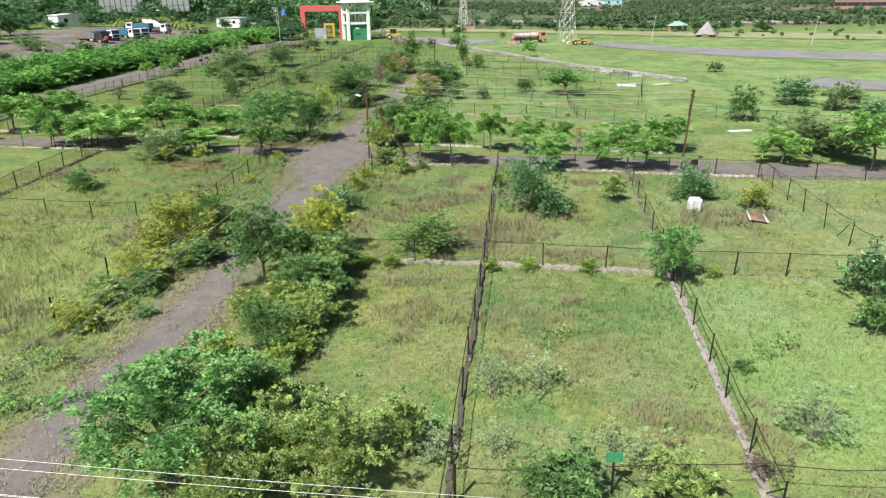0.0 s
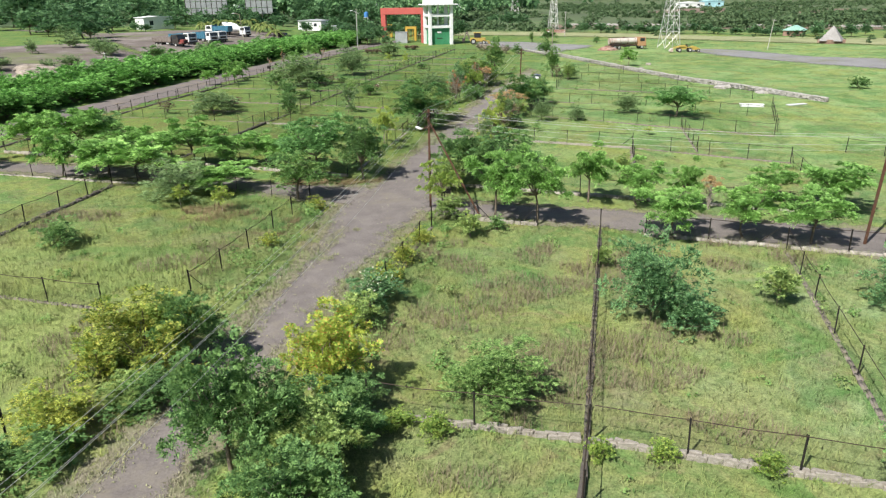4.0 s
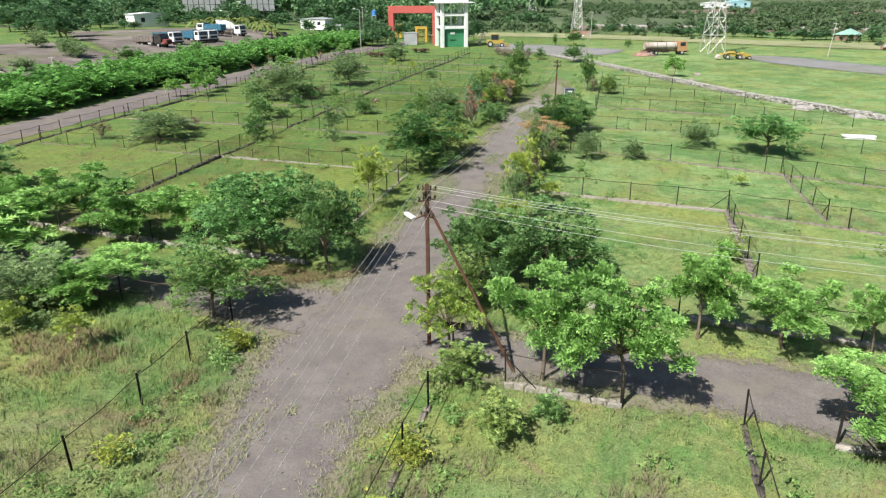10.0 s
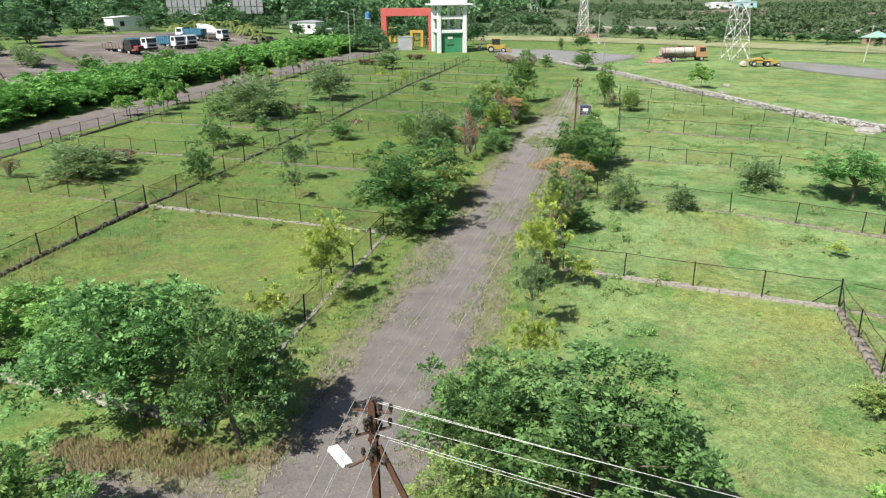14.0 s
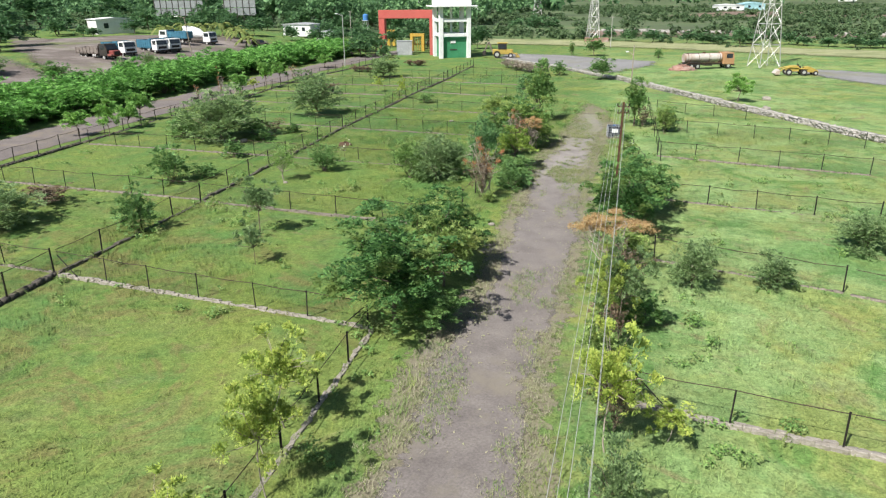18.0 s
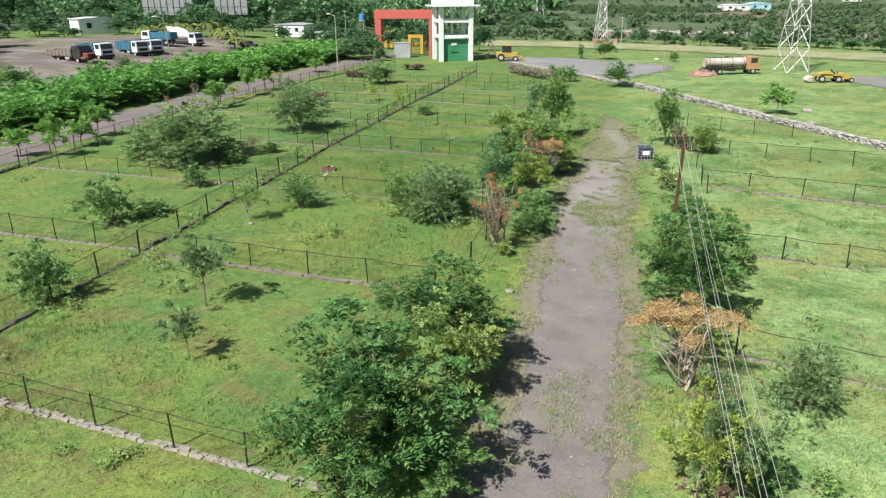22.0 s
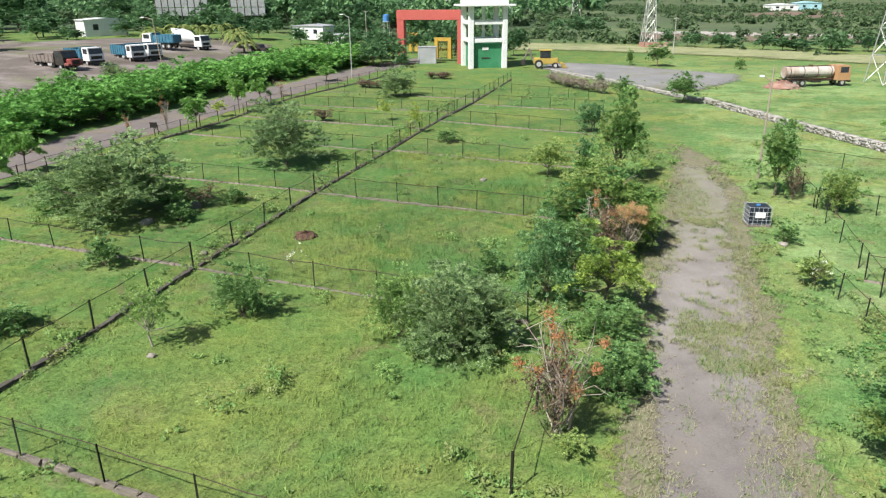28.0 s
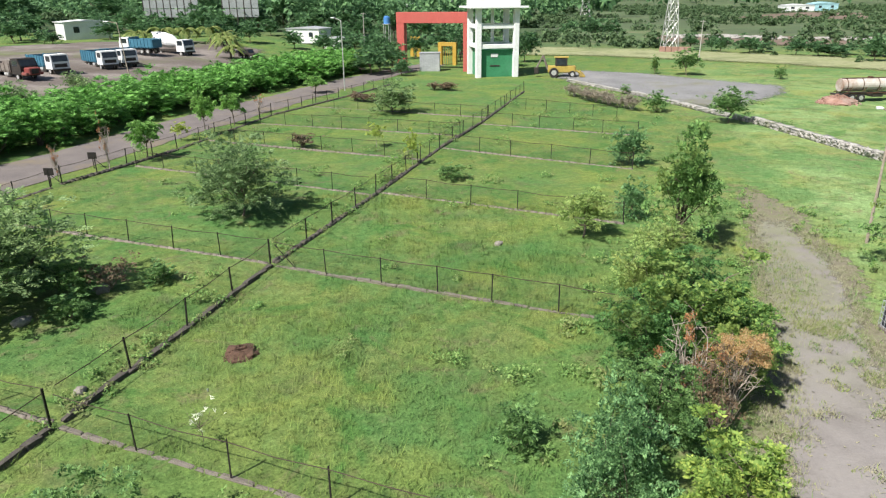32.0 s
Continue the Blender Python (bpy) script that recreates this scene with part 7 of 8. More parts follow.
old = lorry(-86.4, 121.6, -16, "old lorry with a dull red bonnet and brown board sides", M_CHASSIS, M_WOODBED, 8.8, 1.0, 0.4)
bonnet = part("bonnet", box(-0.05, -0.85, 0.8, 1.25, 0.85, 1.75, 0.12), M_TRUCKRED, old)
part("grille", box(1.24, -0.5, 0.95, 1.3, 0.5, 1.6, 0.01), M_CHASSIS, bonnet)
for s in (-1, 1):
    part("mudguard", box(0.0, s * 1.05 - 0.22, 0.75, 1.1, s * 1.05 + 0.22, 1.15, 0.08), M_TRUCKRED, bonnet)
lorry(-87.0, 128.0, -24, "blue tipper lorry with a white cab", M_WHITE, M_BLUE, 8.2, 1.4)
lorry(-85.8, 137.0, -30, "bright blue tipper lorry with a white cab", M_WHITE, M_BLUE, 8.6, 1.5)
lorry(-85.4, 141.2, -30, "bright blue tipper lorry with a white cab", M_WHITE, M_BLUE, 8.6, 1.5)
lorry(-97.4, 155.6, 176, "blue open lorry with a white cab beside the mixer", M_WHITE, M_BLUE, 7.4, 1.4)


def mixer(x, y, turn):
    t = thing("concrete_mixer", "white concrete mixer lorry", "lorry", "parked lorries", m=pose(x, y, float(zg(x, y)) + 0.05, 0, 0, turn))
    part("chassis", box(-9.2, -0.45, 0.75, -0.2, 0.45, 1.1), M_CHASSIS, t)
    cab(t, -2.1, 0, 2.5, 0.85, 3.0, M_WHITE)
    bm = rod((-8.0, 0, 3.25), (-6.6, 0, 2.95), 0.75, 1.35, 18)
    rod((-6.6, 0, 2.95), (-4.6, 0, 2.6), 1.35, 1.25, 18, bm)
    rod((-4.6, 0, 2.6), (-2.9, 0, 2.25), 1.25, 0.55, 18, bm)
    part("drum", bm, M_WHITE, t)
    part("hopper", prism([(-9.0, 4.3), (-7.6, 4.3), (-8.0, 3.4), (-8.6, 3.4)], -0.6, 0.6), M_WHITE, t)
    part("chute", box(-9.4, -0.2, 1.6, -8.9, 0.2, 3.4, 0.02), M_STEEL, t)
    part("water_tank", rod((-2.6, -1.0, 2.6), (-2.6, 1.0, 2.6), 0.3, seg=12), M_WHITE, t)
    for xx in (-1.1, -6.4, -7.7):
        for s in (-1, 1):
            wheel(t, xx, s * 1.05)


mixer(-87.2, 160.6, -14)


def jeep(x, y, turn):
    t = thing("jeep", "small dark jeep parked at the edge of the yard", "car", m=pose(x, y, float(zg(x, y)) + 0.05, 0, 0, turn))
    body = part("body", prism([(-1.9, 0.45), (1.9, 0.45), (1.9, 1.0), (0.7, 1.1), (0.4, 1.75), (-1.8, 1.8), (-1.9, 1.1)], -0.8, 0.8), M_CHASSIS, t)
    for s in (-1, 1):
        part("side_window", box(-1.5, s * 0.8 - 0.015, 1.15, 0.2, s * 0.8 + 0.015, 1.6), M_GLASS, body)
        part("headlight", rod((1.9, s * 0.55, 0.8), (1.94, s * 0.55, 0.8), 0.1, seg=10), M_STEEL, body)
    part("windscreen", prism([(0.68, 1.14), (0.72, 1.14), (0.46, 1.66), (0.42, 1.66)], -0.68, 0.68), M_GLASS, body)
    for xx in (-1.2, 1.2):
        for s in (-1, 1):
            wheel(t, xx, s * 0.72, 0.36, 0.22)


jeep(-78.0, 166.0, -12)


def tanker(x, y, turn):
    t = thing("tanker_lorry", "rust-streaked water tanker with a faded orange cab", "lorry", m=pose(x, y, float(zg(x, y)) + 0.05, 0, 0, turn) @ Matrix.Scale(0.92, 4))
    part("chassis", box(-9.6, -0.45, 0.7, -0.2, 0.45, 1.05), M_CHASSIS, t)
    cab(t, -2.0, 0, 2.45, 0.8, 2.9, M_ORANGE)
    tank = part("tank", rod((-9.6, 0, 2.0), (-2.3, 0, 2.0), 0.80, seg=20), M_TANKER, t, "pale rust-streaked cylinder")
    for k in range(4):
        part("band", rod((-9.0 + k * 2.1, 0, 2.0), (-8.92 + k * 2.1, 0, 2.0), 0.83, seg=20), M_RUST, tank)
    part("hatch", rod((-5.6, 0, 2.75), (-5.6, 0, 2.98), 0.3, seg=12), M_RUST, tank)
    part("catwalk", box(-9.4, -0.28, 2.80, -2.6, 0.28, 2.84), M_RUST, tank)
    for s in (-1, 1):
        part("side_rail", box(-9.5, s * 1.05 - 0.04, 1.02, -2.6, s * 1.05 + 0.04, 1.14), M_RUST, t)
        for k in range(4):
            part("brace", rod((-9.2 + k * 2.0, s * 1.05, 1.08), (-8.4 + k * 2.0, s * 0.78, 1.75), 0.045, seg=6), M_RUST, t)
        part("mudguard", prism([(-9.1, 1.12), (-9.0, 1.24), (-6.7, 1.24), (-6.6, 1.12)], s * 1.0 - 0.2, s * 1.0 + 0.2), M_CHASSIS, t)
    part("pump_box", box(-5.6, -1.0, 0.55, -4.2, 1.0, 1.0, 0.04), M_CHASSIS, t)
    part("rear_hose_rack", box(-10.1, -0.9, 0.75, -9.6, 0.9, 0.95, 0.03), M_CHASSIS, t)
    for xx in (-1.05, -7.2, -8.4):
        for s in (-1, 1):
            wheel(t, xx, s * 1.0)


tanker(25.0, 135.0, 20)


def loader(x, y, turn):
    t = thing("wheel_loader", "low yellow loader with a worn bucket parked on the grass", "earthmover", m=pose(x, y, float(zg(x, y)) + 0.05, 0, 0, turn) @ Matrix.Scale(0.80, 4))
    part("engine_cover", prism([(-4.6, 0.75), (-4.6, 1.45), (-4.1, 1.75), (-2.9, 1.85), (-2.5, 1.5), (-2.5, 0.75)], -0.75, 0.75), M_DIGGER, t)
    c = part("operator_seat", box(-2.6, -0.4, 1.3, -2.1, 0.4, 1.75, 0.05), M_CHASSIS, t)
    part("backrest", box(-2.7, -0.4, 1.7, -2.58, 0.4, 2.15, 0.04), M_CHASSIS, c)
    part("floor_plate", box(-2.6, -0.85, 1.15, -0.9, 0.85, 1.3, 0.03), M_DIGGER, t)
    part("steering_column", rod((-1.5, 0, 1.3), (-1.75, 0, 2.0), 0.05, seg=8), M_CHASSIS, t)
    part("rear_box", prism([(-1.4, 0.6), (-1.5, 1.5), (-0.6, 1.65), (0.9, 1.0), (1.2, 0.55)], -0.7, 0.7), M_DIGGER, t)
    for s in (-1, 1):
        part("lift_arm", mesh_from("lift_arm", *tube([(-2.7, s * 0.9, 1.5), (-4.2, s * 0.9, 1.55), (-5.6, s * 0.9, 1.2), (-6.3, s * 0.9, 0.6)], [0.11] * 4, 6), M_DIGGER), None, t)
    part("bucket", prism([(-6.1, 0.2), (-6.9, 0.15), (-7.0, 0.35), (-6.55, 0.95), (-6.15, 1.05)], -1.15, 1.15), M_TANKER, t, "worn pale steel bucket")
    for xx, r in ((-4.4, 0.58), (-1.6, 0.58), (0.6, 0.42)):
        for s in (-1, 1):
            wheel(t, xx, s * 0.9, r, 0.34)


loader(35.0, 123.6, 4)


def backhoe(x, y, turn):
    t = thing("backhoe_loader", "yellow backhoe loader beside the water tower", "earthmover", m=pose(x, y, float(zg(x, y)) + 0.05, 0, 0, turn))
    part("body", box(-2.6, -0.7, 0.7, 1.6, 0.7, 1.7, 0.08), M_DIGGER, t)
    c = part("cab", box(-1.5, -0.75, 1.7, 0.3, 0.75, 2.9, 0.05), M_CHASSIS, t)
    part("cab_roof", box(-1.7, -0.85, 2.9, 0.5, 0.85, 3.05, 0.03), M_DIGGER, c)
    part("side_window", box(-1.3, -0.78, 1.9, 0.1, 0.78, 2.7), M_GLASS, c)
    part("front_bucket", prism([(2.2, 0.15), (3.1, 0.15), (2.9, 0.5), (2.3, 1.0)], -1.15, 1.15), M_DIGGER, t)
    part("loader_arm", rod((0.9, 0.55, 1.4), (2.4, 0.55, 0.6), 0.1, seg=6), M_DIGGER, t)
    part("loader_arm", rod((0.9, -0.55, 1.4), (2.4, -0.55, 0.6), 0.1, seg=6), M_DIGGER, t)
    boom = part("boom", rod((-2.6, 0, 1.1), (-3.4, 0, 3.2), 0.16, seg=6), M_WOODBED, t)
    part("dipper", rod((-3.4, 0, 3.2), (-4.3, 0, 1.4), 0.13, seg=6), M_WOODBED, boom)
    part("rear_bucket", box(-4.7, -0.35, 0.5, -4.0, 0.35, 1.4, 0.04), M_CHASSIS, boom)
    for xx, r in ((-1.7, 0.72), (1.1, 0.5)):
        for s in (-1, 1):
            wheel(t, xx, s * 0.95, r, 0.4)


backhoe(-16.6, 152.6, 8)


# ---- buildings far off ----
def shed(x, y, turn, l, w, h, label, wall, roof, rise=0.6, windows=3):
    t = thing("shed", label, "building", m=pose(x, y, float(zg(x, y)), 0, 0, turn))
    wl = part("wall", box(0, 0, -0.3, l, w, h, 0.03), wall, t)
    part("roof", prism([(-0.3, h), (l + 0.3, h), (l + 0.3, h + 0.12), (l * 0.5, h + rise), (-0.3, h + 0.12)], -0.3, w + 0.3), roof, t)
    for k in range(windows):
        s = l * (k + 0.5) / windows
        part("window", box(s - l * 0.06, -0.05, h * 0.4, s + l * 0.06, 0.02, h * 0.75), M_GLASS, wl)
    return t


shed(-137, 186, 60, 11, 6, 4.0, "white-walled storage shed behind the lorries", M_WHITE, M_SACK, 0.5, 2)
shed(-88, 203, -12, 9.5, 5, 3.0, "small white hut with a tin roof", M_WHITE, M_TIN, 0.5, 2)
shed(-76, 197, -10, 5, 4, 2.2, "small white hut with a blue-grey roof", M_WHITE, M_TIN, 0.4, 2)
shed(68, 182, -25, 5.2, 4.5, 1.5, "shed with a pale mint-green roof", M_BROWNWALL, M_MINT, 1.4, 2)
shed(88, 545, 12, 18, 12, 3.4, "long white factory shed on the far plain", M_WHITE, M_SACK, 0.9, 2)
shed(106, 552, 12, 15, 12, 4.2, "pale blue factory shed on the far plain", M_AQUA, M_AQUA, 1.2, 2)
shed(205, 370, -20, 26, 10, 5.5, "brown brick apartment block on the far plain", M_BROWNWALL, M_BROWNWALL, 0.4, 8)
hrng = random.Random(9)
for k in range(16):
    shed(hrng.uniform(200, 900), hrng.uniform(760, 1200), hrng.uniform(-30, 30), hrng.uniform(8, 20), hrng.uniform(6, 10), hrng.uniform(3, 6), "small pale house in a distant village", M_WHITE, M_SACK, 0.5, 3)
for k in range(12):
    shed(hrng.uniform(-200, -40), hrng.uniform(330, 520), hrng.uniform(-30, 30), hrng.uniform(8, 14), hrng.uniform(6, 10), hrng.uniform(5, 8), "pale house among distant trees", M_WHITE, M_SACK, 0.5, 3)


def thatch(x, y):
    t = thing("hut", "pyramid hut with a grey thatched roof", "building", m=pose(x, y, float(zg(x, y)) + 0.05, 0, 0, 20))
    bm = bmesh.new()
    bmesh.ops.create_cone(bm, cap_ends=True, segments=4, radius1=3.6, radius2=0.2, depth=3.4, matrix=Matrix.Translation((0, 0, 2.3)))
    part("roof", bm, M_THATCH, t)
    part("wall", box(-2.2, -2.2, -0.2, 2.2, 2.2, 0.9), M_BROWNWALL, t)


thatch(71, 150)


def hoarding(x, y, l, h):
    t = thing("hoarding", "tall lattice of grey metal sheets on steel studs", "hoarding", "sheet hoardings", m=pose(x, y, float(zg(x, y)) + 0.05, 0, 0, 0))
    n = int(l / 2.2)
    for k in range(n):
        for z in range(int(h / 2.4)):
            part("panel", box(k * 2.2, 0, 4.0 + z * 2.4, k * 2.2 + 2.0, 0.1, 6.2 + z * 2.4), M_SHEET, t)
        part("stud", box(k * 2.2 - 0.2, -0.12, -0.2, k * 2.2, 0.0, h + 4.2), M_CHASSIS, t)


hoarding(-141, 222, 17.6, 9.6)
hoarding(-116, 222, 11, 9.6)


def water_tank(x, y):
    t = thing("water_tank", "blue plastic water tank on a steel stand", "tank", m=pose(x, y, float(zg(x, y)) + 0.05, 0, 0, 0) @ Matrix.Scale(0.8, 4))
    for sx in (-0.8, 0.8):
        for sy in (-0.8, 0.8):
            part("leg", rod((sx, sy, -0.2), (sx, sy, 6.5), 0.09, seg=6), M_STEEL, t)
    part("platform", box(-1.1, -1.1, 6.5, 1.1, 1.1, 6.65), M_STEEL, t)
    bm = rod((0, 0, 6.65), (0, 0, 8.6), 1.0, seg=18)
    rod((0, 0, 8.6), (0, 0, 9.0), 1.0, 0.35, 18, bm)
    part("tank", bm, M_TANKBLUE, t)


water_tank(-66, 214)


def palm(x, y, h, k):
    rng = np.random.default_rng(300 + k)
    t = thing("palm", "young palm with yellowing fronds", "palm", "palms by the yard", m=pose(x, y, float(zg(x, y)) + 0.05, 0, 0, k * 50))
    part("trunk", mesh_from("trunk", *limb(rng, (0, 0, -0.2), (0.2, 0.1, h * 0.34), 0.22, 0.15), M_BARK, True), None, t)
    for f in range(14):
        a, up = f * 2.4 + rng.uniform(-0.3, 0.3), rng.uniform(0.5, 1.3)
        s = np.linspace(0, 1, 12)
        ln = h * 0.55
        r, z = ln * s * math.cos(up * 0.6), h * 0.34 + ln * (math.sin(up) * s - 0.9 * s * s)
        vs, fs = [], []
        for i in range(11):
            for sd in (-1, 1):
                b = len(vs)
                wv = 0.55 * math.sin(math.pi * (0.12 + 0.85 * s[i]))
                p, q = np.array((math.cos(a) * r[i], math.sin(a) * r[i], z[i])), np.array((math.cos(a) * r[i + 1], math.sin(a) * r[i + 1], z[i + 1]))
                o = np.array((-math.sin(a) * sd * wv, math.cos(a) * sd * wv, -0.22))
                vs += [p, q, q + o * 0.9 + (q - p), p + o + (q - p)]
                fs.append((b, b + 1, b + 2, b + 3))
        part("frond", mesh_from("frond", vs, fs, L_PALM), None, t)


for k, (x, y, h) in enumerate(((-103, 175, 7.5), (-100.5, 179.5, 7.0), (-98, 185, 7.5), (-86, 172, 7.0), (-107, 172, 6.5), (-92, 181, 7.0), (-80, 163, 5.5))):
    palm(x, y, h, k)


# ---- small things ----
def ibc_tank(x, y, turn):
    t = thing("caged_water_tank", "black plastic water tank in a grey tube cage", "tank", m=pose(x, y, float(zg(x, y)), 0, 0, turn))
    part("pallet", box(-0.6, -0.5, 0.0, 0.6, 0.5, 0.13, 0.01), M_WOODBED, t)
    tank = part("tank", box(-0.55, -0.46, 0.13, 0.55, 0.46, 1.12, 0.06), M_BLACKTANK, t)
    part("lid", rod((0, 0, 1.12), (0, 0, 1.17), 0.12, seg=12), M_TANKBLUE, tank)
    part("label_plate", box(-0.28, -0.535, 0.55, 0.26, -0.515, 0.88, 0.004), M_SACK, t, "white label plate")
    for z in (0.2, 0.42, 0.64, 0.86, 1.12):
        bm = rod((-0.59, -0.5, z), (0.59, -0.5, z), 0.012, seg=5)
        for a, b in (((-0.59, 0.5, z), (0.59, 0.5, z)), ((-0.59, -0.5, z), (-0.59, 0.5, z)), ((0.59, -0.5, z), (0.59, 0.5, z))):
            rod(a, b, 0.012, seg=5, into=bm)
        part("cage_ring", bm, M_CAGE, t)
    for k in range(6):
        xx = -0.59 + k * 0.236
        for yy in (-0.5, 0.5):
            part("cage_bar", rod((xx, yy, 0.1), (xx, yy, 1.13), 0.012, seg=5), M_CAGE, t)
    for k in range(1, 5):
        for xx in (-0.59, 0.59):
            part("cage_bar", rod((xx, -0.5 + k * 0.2, 0.1), (xx, -0.5 + k * 0.2, 1.13), 0.012, seg=5), M_CAGE, t)


ibc_tank(3.25, 67.95, 8)


def stone(x, y, r, label="grey field stone half sunk in the grass", material=None, flat=0.65, seed=0):
    rng = np.random.default_rng(int(abs(x * 31 + y * 17)) + seed)
    bm = bmesh.new()
    bmesh.ops.create_icosphere(bm, subdivisions=2, radius=r)
    for v in bm.verts:
        k = 1 + 0.25 * math.sin(v.co.x / r * 2.3 + x) * math.cos(v.co.y / r * 2.9 + y) + rng.normal() * 0.06
        v.co = Vector((v.co.x * k * 1.2, v.co.y * k, v.co.z * k * flat))
    ob = part("stone", bm, material or M_STONE)
    ob.location = (x, y, float(zg(x, y)) + r * flat * 0.45)
    ob.rotation_euler[2] = rng.uniform(0, 6)
    return tagged(ob, label, "stone", "field stones")


for x, y, r in ((-30.3, 61.1, 0.33), (-29.4, 64.6, 0.36), (-20.2, 47.3, 0.15), (-8.0, 52.0, 0.3),
                (-1.6, 43.4, 0.10), (-4.4, 40.3, 0.16), (-13.3, 74.6, 0.2), (4.0, 64.6, 0.2), (20.5, 86.5, 0.5), (22.5, 95.5, 0.45), (-24.2, 57.2, 0.22)):
    stone(x, y, r)


def heap(name, label, category, x, y, r, h, material, pieces=0, seed=1):
    """A mound of loose matter, or of many small pieces."""
    rng = np.random.default_rng(seed)
    bm = bmesh.new()
    bmesh.ops.create_icosphere(bm, subdivisions=3, radius=1)
    for v in bm.verts:
        k = 1 + rng.normal() * 0.07 + 0.14 * math.sin(v.co.x * 5 + x) * math.cos(v.co.y * 4)
        v.co = Vector((v.co.x * r * k, v.co.y * r * k, v.co.z * h * k * (0.72 if pieces > 150 else 1.0)))
    for _ in range(pieces):
        t, q = rng.uniform(0, 6.28), rng.uniform(0.2, 1.15)
        s = rng.uniform(0.08, 0.16) * r * 0.6
        bmesh.ops.create_cube(bm, size=1, matrix=Matrix.Translation((math.cos(t) * r * q, math.sin(t) * r * q, h * max(0.05, 1 - q * 0.9))) @ Euler(rng.uniform(0, 3, 3)).to_matrix().to_4x4() @ Matrix.Diagonal((s * 1.8, s, s * 0.8, 1)))
    ob = part(name, bm, material)
    ob.location = (x, y, float(zg(x, y)) - h * 0.05)
    return tagged(ob, label, category)


heap("termite_mound", "reddish-brown termite mound in the grass", "mound", -20.3, 60.7, 0.60, 0.42, M_TERMITE, 160, 3)
heap("brick_mound", "heap of broken red bricks beside the tanker", "rubble", 16.4, 130.6, 2.1, 1.1, M_BRICKS, 190, 4)
M_BANK = surface("eroded_bank_earth", [(0.3, (0.22, 0.18, 0.145)), (0.55, (0.33, 0.285, 0.24)), (0.75, (0.44, 0.40, 0.345))], 0.5, 5, 0.95, 0, 0.9, 0.10, (0.20, 0.17, 0.12))
for x, y, r, h, k in ((-75.5, 55.5, 3.6, 1.7, 11), (-78.5, 61.5, 4.2, 1.6, 12), (-73.6, 61.0, 2.2, 0.9, 13), (-84.0, 68.0, 4.0, 1.3, 14), (-80.0, 50.0, 4.5, 1.8, 15)):
    heap("earth_mound", "eroded pale earth bank strewn with stones", "mound", x, y, r, h, M_BANK, 60, k)
heap("soil_heap", "dark heap of soil on the meadow", "mound", 60, 47, 3.0, 0.6, M_EARTH, 20, 5)
heap("earth_mound", "bare brown earth heap beside a plot fence", "mound", 27.8, -15.2, 1.2, 0.35, M_DIRT, 20, 6)
heap("rubble_mound", "heap of grey stones in a plot corner", "rubble", 29.5, 62.5, 1.2, 0.4, M_RUBBLE, 40, 7)
heap("rubble_mound", "heap of pale stones by the rubble wall", "rubble", 33.8, 57.5, 1.0, 0.35, M_RUBBLE, 40, 8)


def slab_stack(x, y, turn, n, label):
    t = thing("slab_stack", label, "slabs", "stacked slabs", m=pose(x, y, float(zg(x, y)), 0, 0, turn))
    rng = random.Random(int(x * 7))
    for k in range(n):
        part("slab", box(-1.3 + rng.uniform(-.2, .2), -0.35 + k * 0.02, 0.02 + k * 0.11, 1.2 + rng.uniform(-.2, .2), 0.35 + k * 0.02, 0.11 + k * 0.11, 0.01), M_SACK if n > 2 else M_BAG, t)


slab_stack(29.6, 44.9, -4, 3, "stack of long white concrete slabs")
slab_stack(28.0, 11.7, 5, 1, "white slab lying in a plot")
slab_stack(34.0, 11.0, 12, 1, "pale slab lying in a grass plot")
slab_stack(35.0, 46.5, 30, 1, "white slab lying by the rubble wall")


def sack(x, y):
    bm = box(-0.36, -0.28, 0, 0.36, 0.28, 0.85, 0.07)
    bmesh.ops.subdivide_edges(bm, edges=bm.edges[:], cuts=2, use_grid_fill=True)
    for v in bm.verts:
        v.co += Vector((math.sin(v.co.z * 9), math.cos(v.co.x * 8), math.sin(v.co.y * 7))) * 0.03
    ob = part("bulk_bag", bm, M_BAG)
    ob.matrix_basis = pose(x, y, float(zg(x, y)), 0, 4, 10)
    tagged(ob, "white bulk bag standing in the grass", "bag")


sack(22.6, -14.6)


def red_board(x, y):
    t = thing("sheet_panel", "rusty red sheet with white edges lying on the ground", "panel", m=pose(x, y, float(zg(x, y)) + 0.06, 4, 6, 75))
    part("sheet", box(-1.2, -0.42, 0, 1.2, 0.42, 0.05, 0.01), M_BRICKS, t)
    for s in (-1, 1):
        part("edge_strip", box(-1.25, s * 0.47 - 0.05, -0.01, 1.25, s * 0.47 + 0.05, 0.07, 0.01), M_SACK, t)


red_board(26.0, -15.9)


def notice_board(x, y, turn, label, material, w=0.55, h=0.4, top=1.25):
    t = thing("notice_board", label, "sign", "notice boards", m=pose(x, y, float(zg(x, y)), 0, 0, turn))
    part("post", rod((0, 0, -0.2), (0, 0, top), 0.035, seg=6), M_POST, t)
    part("board", box(-w / 2, -0.035, top - h, w / 2, -0.01, top, 0.004), material, t)
    part("strut", rod((0.02, 0, 0.8), (0.9, 0.1, 0.0), 0.025, seg=6), M_POST, t)


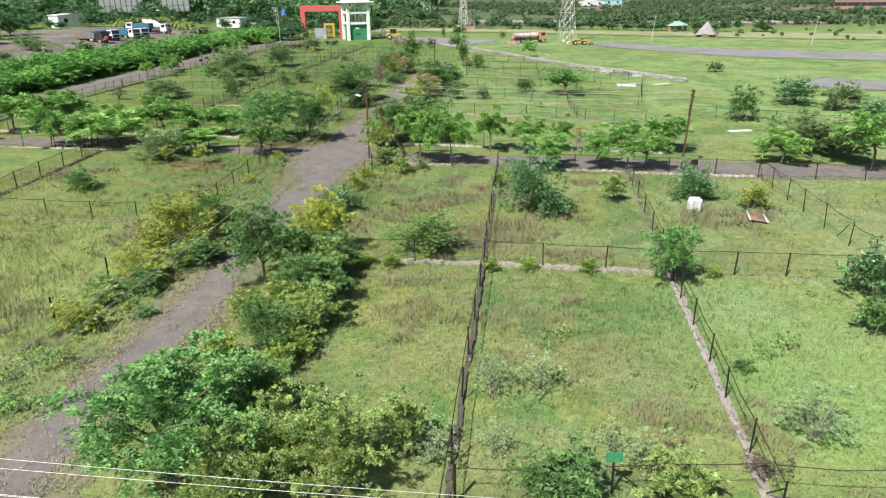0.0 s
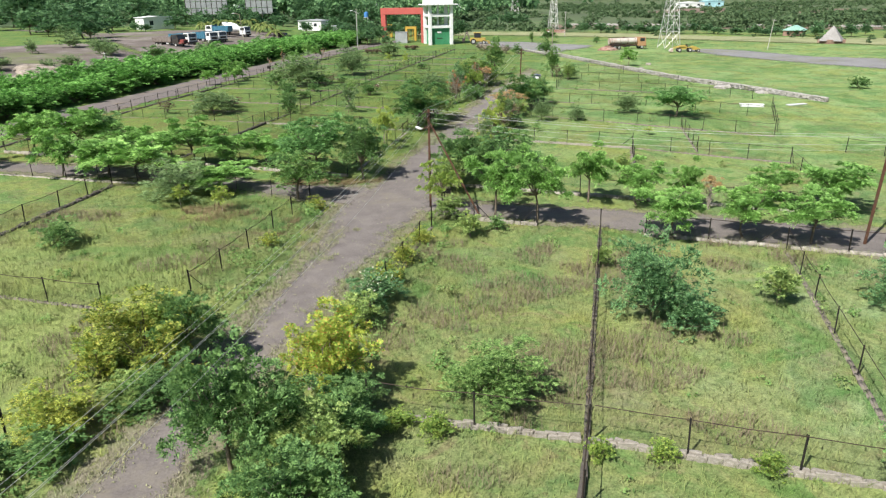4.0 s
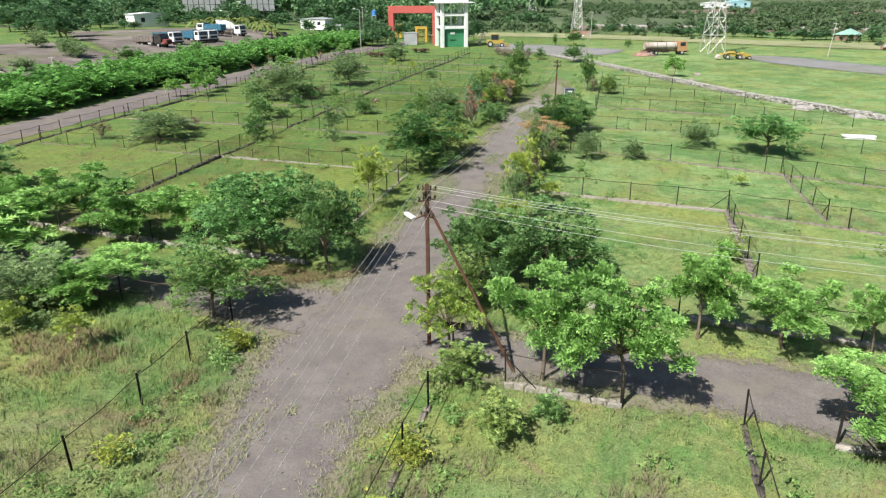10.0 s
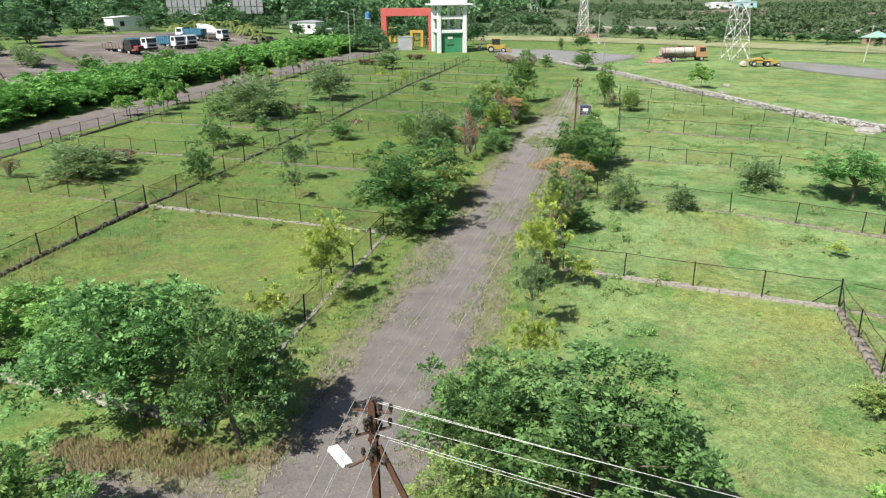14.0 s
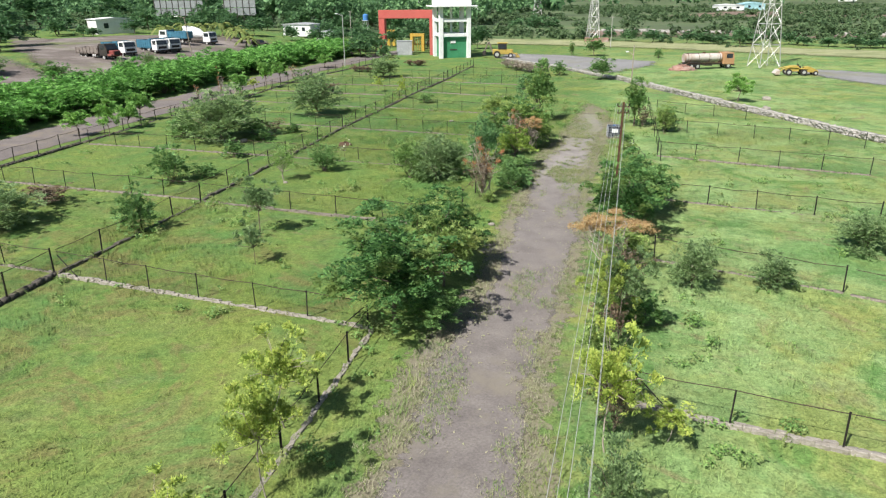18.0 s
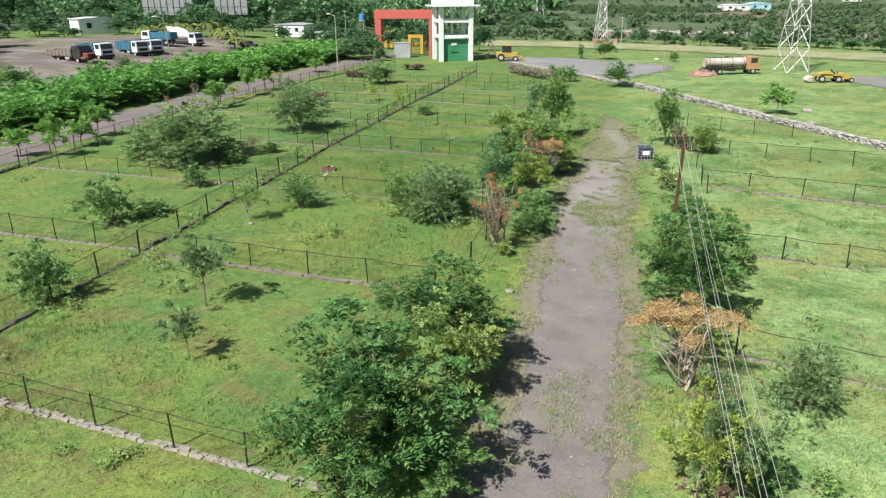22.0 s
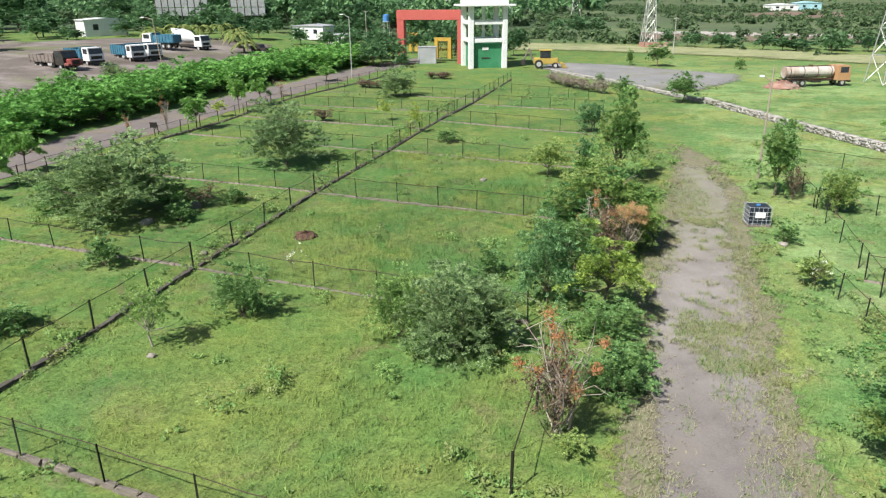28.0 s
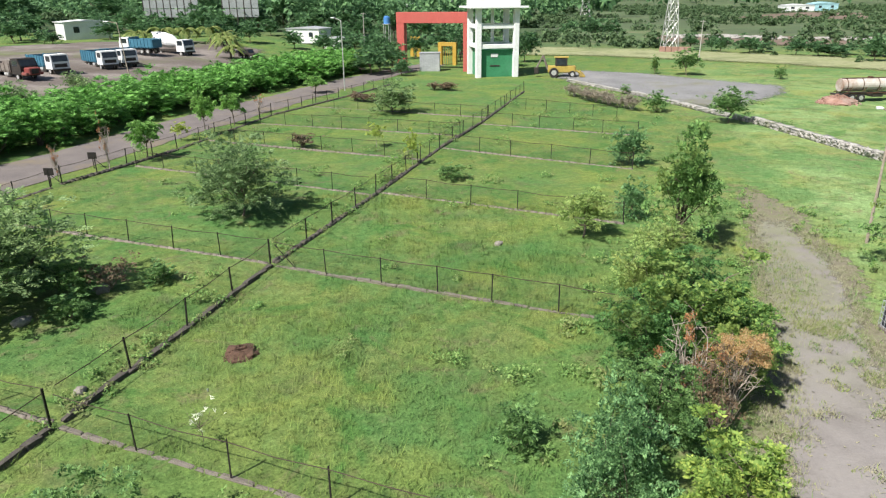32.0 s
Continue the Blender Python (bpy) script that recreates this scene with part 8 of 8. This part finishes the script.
notice_board(-45.6, 79.6, 10, "small black board on an iron post", M_POST, 0.7, 0.5)
notice_board(-46.4, 84.8, 10, "small black board on an iron post", M_POST, 0.7, 0.5)
notice_board(1.1, -0.9, 0, "small dark board on an iron frame", M_POST, 0.8, 0.3, 1.5)
notice_board(13.2, -41.0, 0, "small green board on the plot fence", M_GREEN, 0.45, 0.32, 1.35)
notice_board(25.0, -5.8, 0, "small dark board on an iron post", M_POST, 0.5, 0.4, 1.2)


def log_frame(x, y, turn):
    t = thing("timber_frame", "rough brown timber frame on a bank", "timber", m=pose(x, y, float(zg(x, y)) + 0.05, 0, 0, turn))
    part("deck", box(-3, -1.4, 0.4, 2.2, 1.4, 1.1, 0.05), M_WOODBED, t)
    part("pole", rod((-3, -1.2, 0.2), (2.8, -1.0, 3.2), 0.1, seg=6), M_BARK, t)
    part("pole", rod((2.8, -1.0, 3.2), (3.8, -1.0, 0.0), 0.1, seg=6), M_BARK, t)
    part("pole", rod((-3, 1.2, 0.2), (2.4, 1.2, 2.6), 0.1, seg=6), M_BARK, t)


log_frame(-73.5, 69, 20)
brush_rng = random.Random(31)
for k in range(9):
    plant("brush", -39 + k * 1.1 + brush_rng.uniform(-0.4, 0.4), 122 - k * 0.3 + 14 * (k > 5), 1.1, 3.2)
for k in range(11):
    plant("thornwood", -14.2 + k * 0.75 + brush_rng.uniform(-0.3, 0.3), 131 - k * 1.05, brush_rng.uniform(1.2, 1.9), brush_rng.uniform(2.4, 3.4))


def brick_stack(x, y, turn):
    t = thing("brick_stack", "long low stack of orange bricks beyond the meadow", "bricks", m=pose(x, y, float(zg(x, y)), 0, 0, turn))
    for k in range(5):
        part("pallet_load", box(-3.2 + k * 1.3, -0.5, -0.1, -2.0 + k * 1.3, 0.5, 1.2, 0.03), M_BRICKS, t)


brick_stack(2.5, 203.0, -8)
# pale debris along the edge of the turned soil
drng = np.random.default_rng(51)
cube = np.array([(x, y, z) for z in (-1, 1) for y in (-1, 1) for x in (-1, 1)], float)
cube_faces = np.array([(0, 2, 3, 1), (4, 5, 7, 6), (0, 1, 5, 4), (2, 6, 7, 3), (0, 4, 6, 2), (1, 3, 7, 5)])
pieces = []
for k in range(420):
    u = drng.random()
    x, y = 4 + 130 * u + drng.normal() * 2, 262 - 42 * u + drng.normal() * 3.0
    pieces.append((cube * drng.uniform(0.2, 0.8, 3) * np.array([1.4, 1, 0.6]) + np.array([x, y, float(zg(x, y)) + 0.3]), cube_faces))
debris = new("debris", mesh_from("debris", *merge(pieces), M_RUBBLE))
tagged(debris, "pale stone debris dumped along the turned soil", "rubble", kind="stuff")
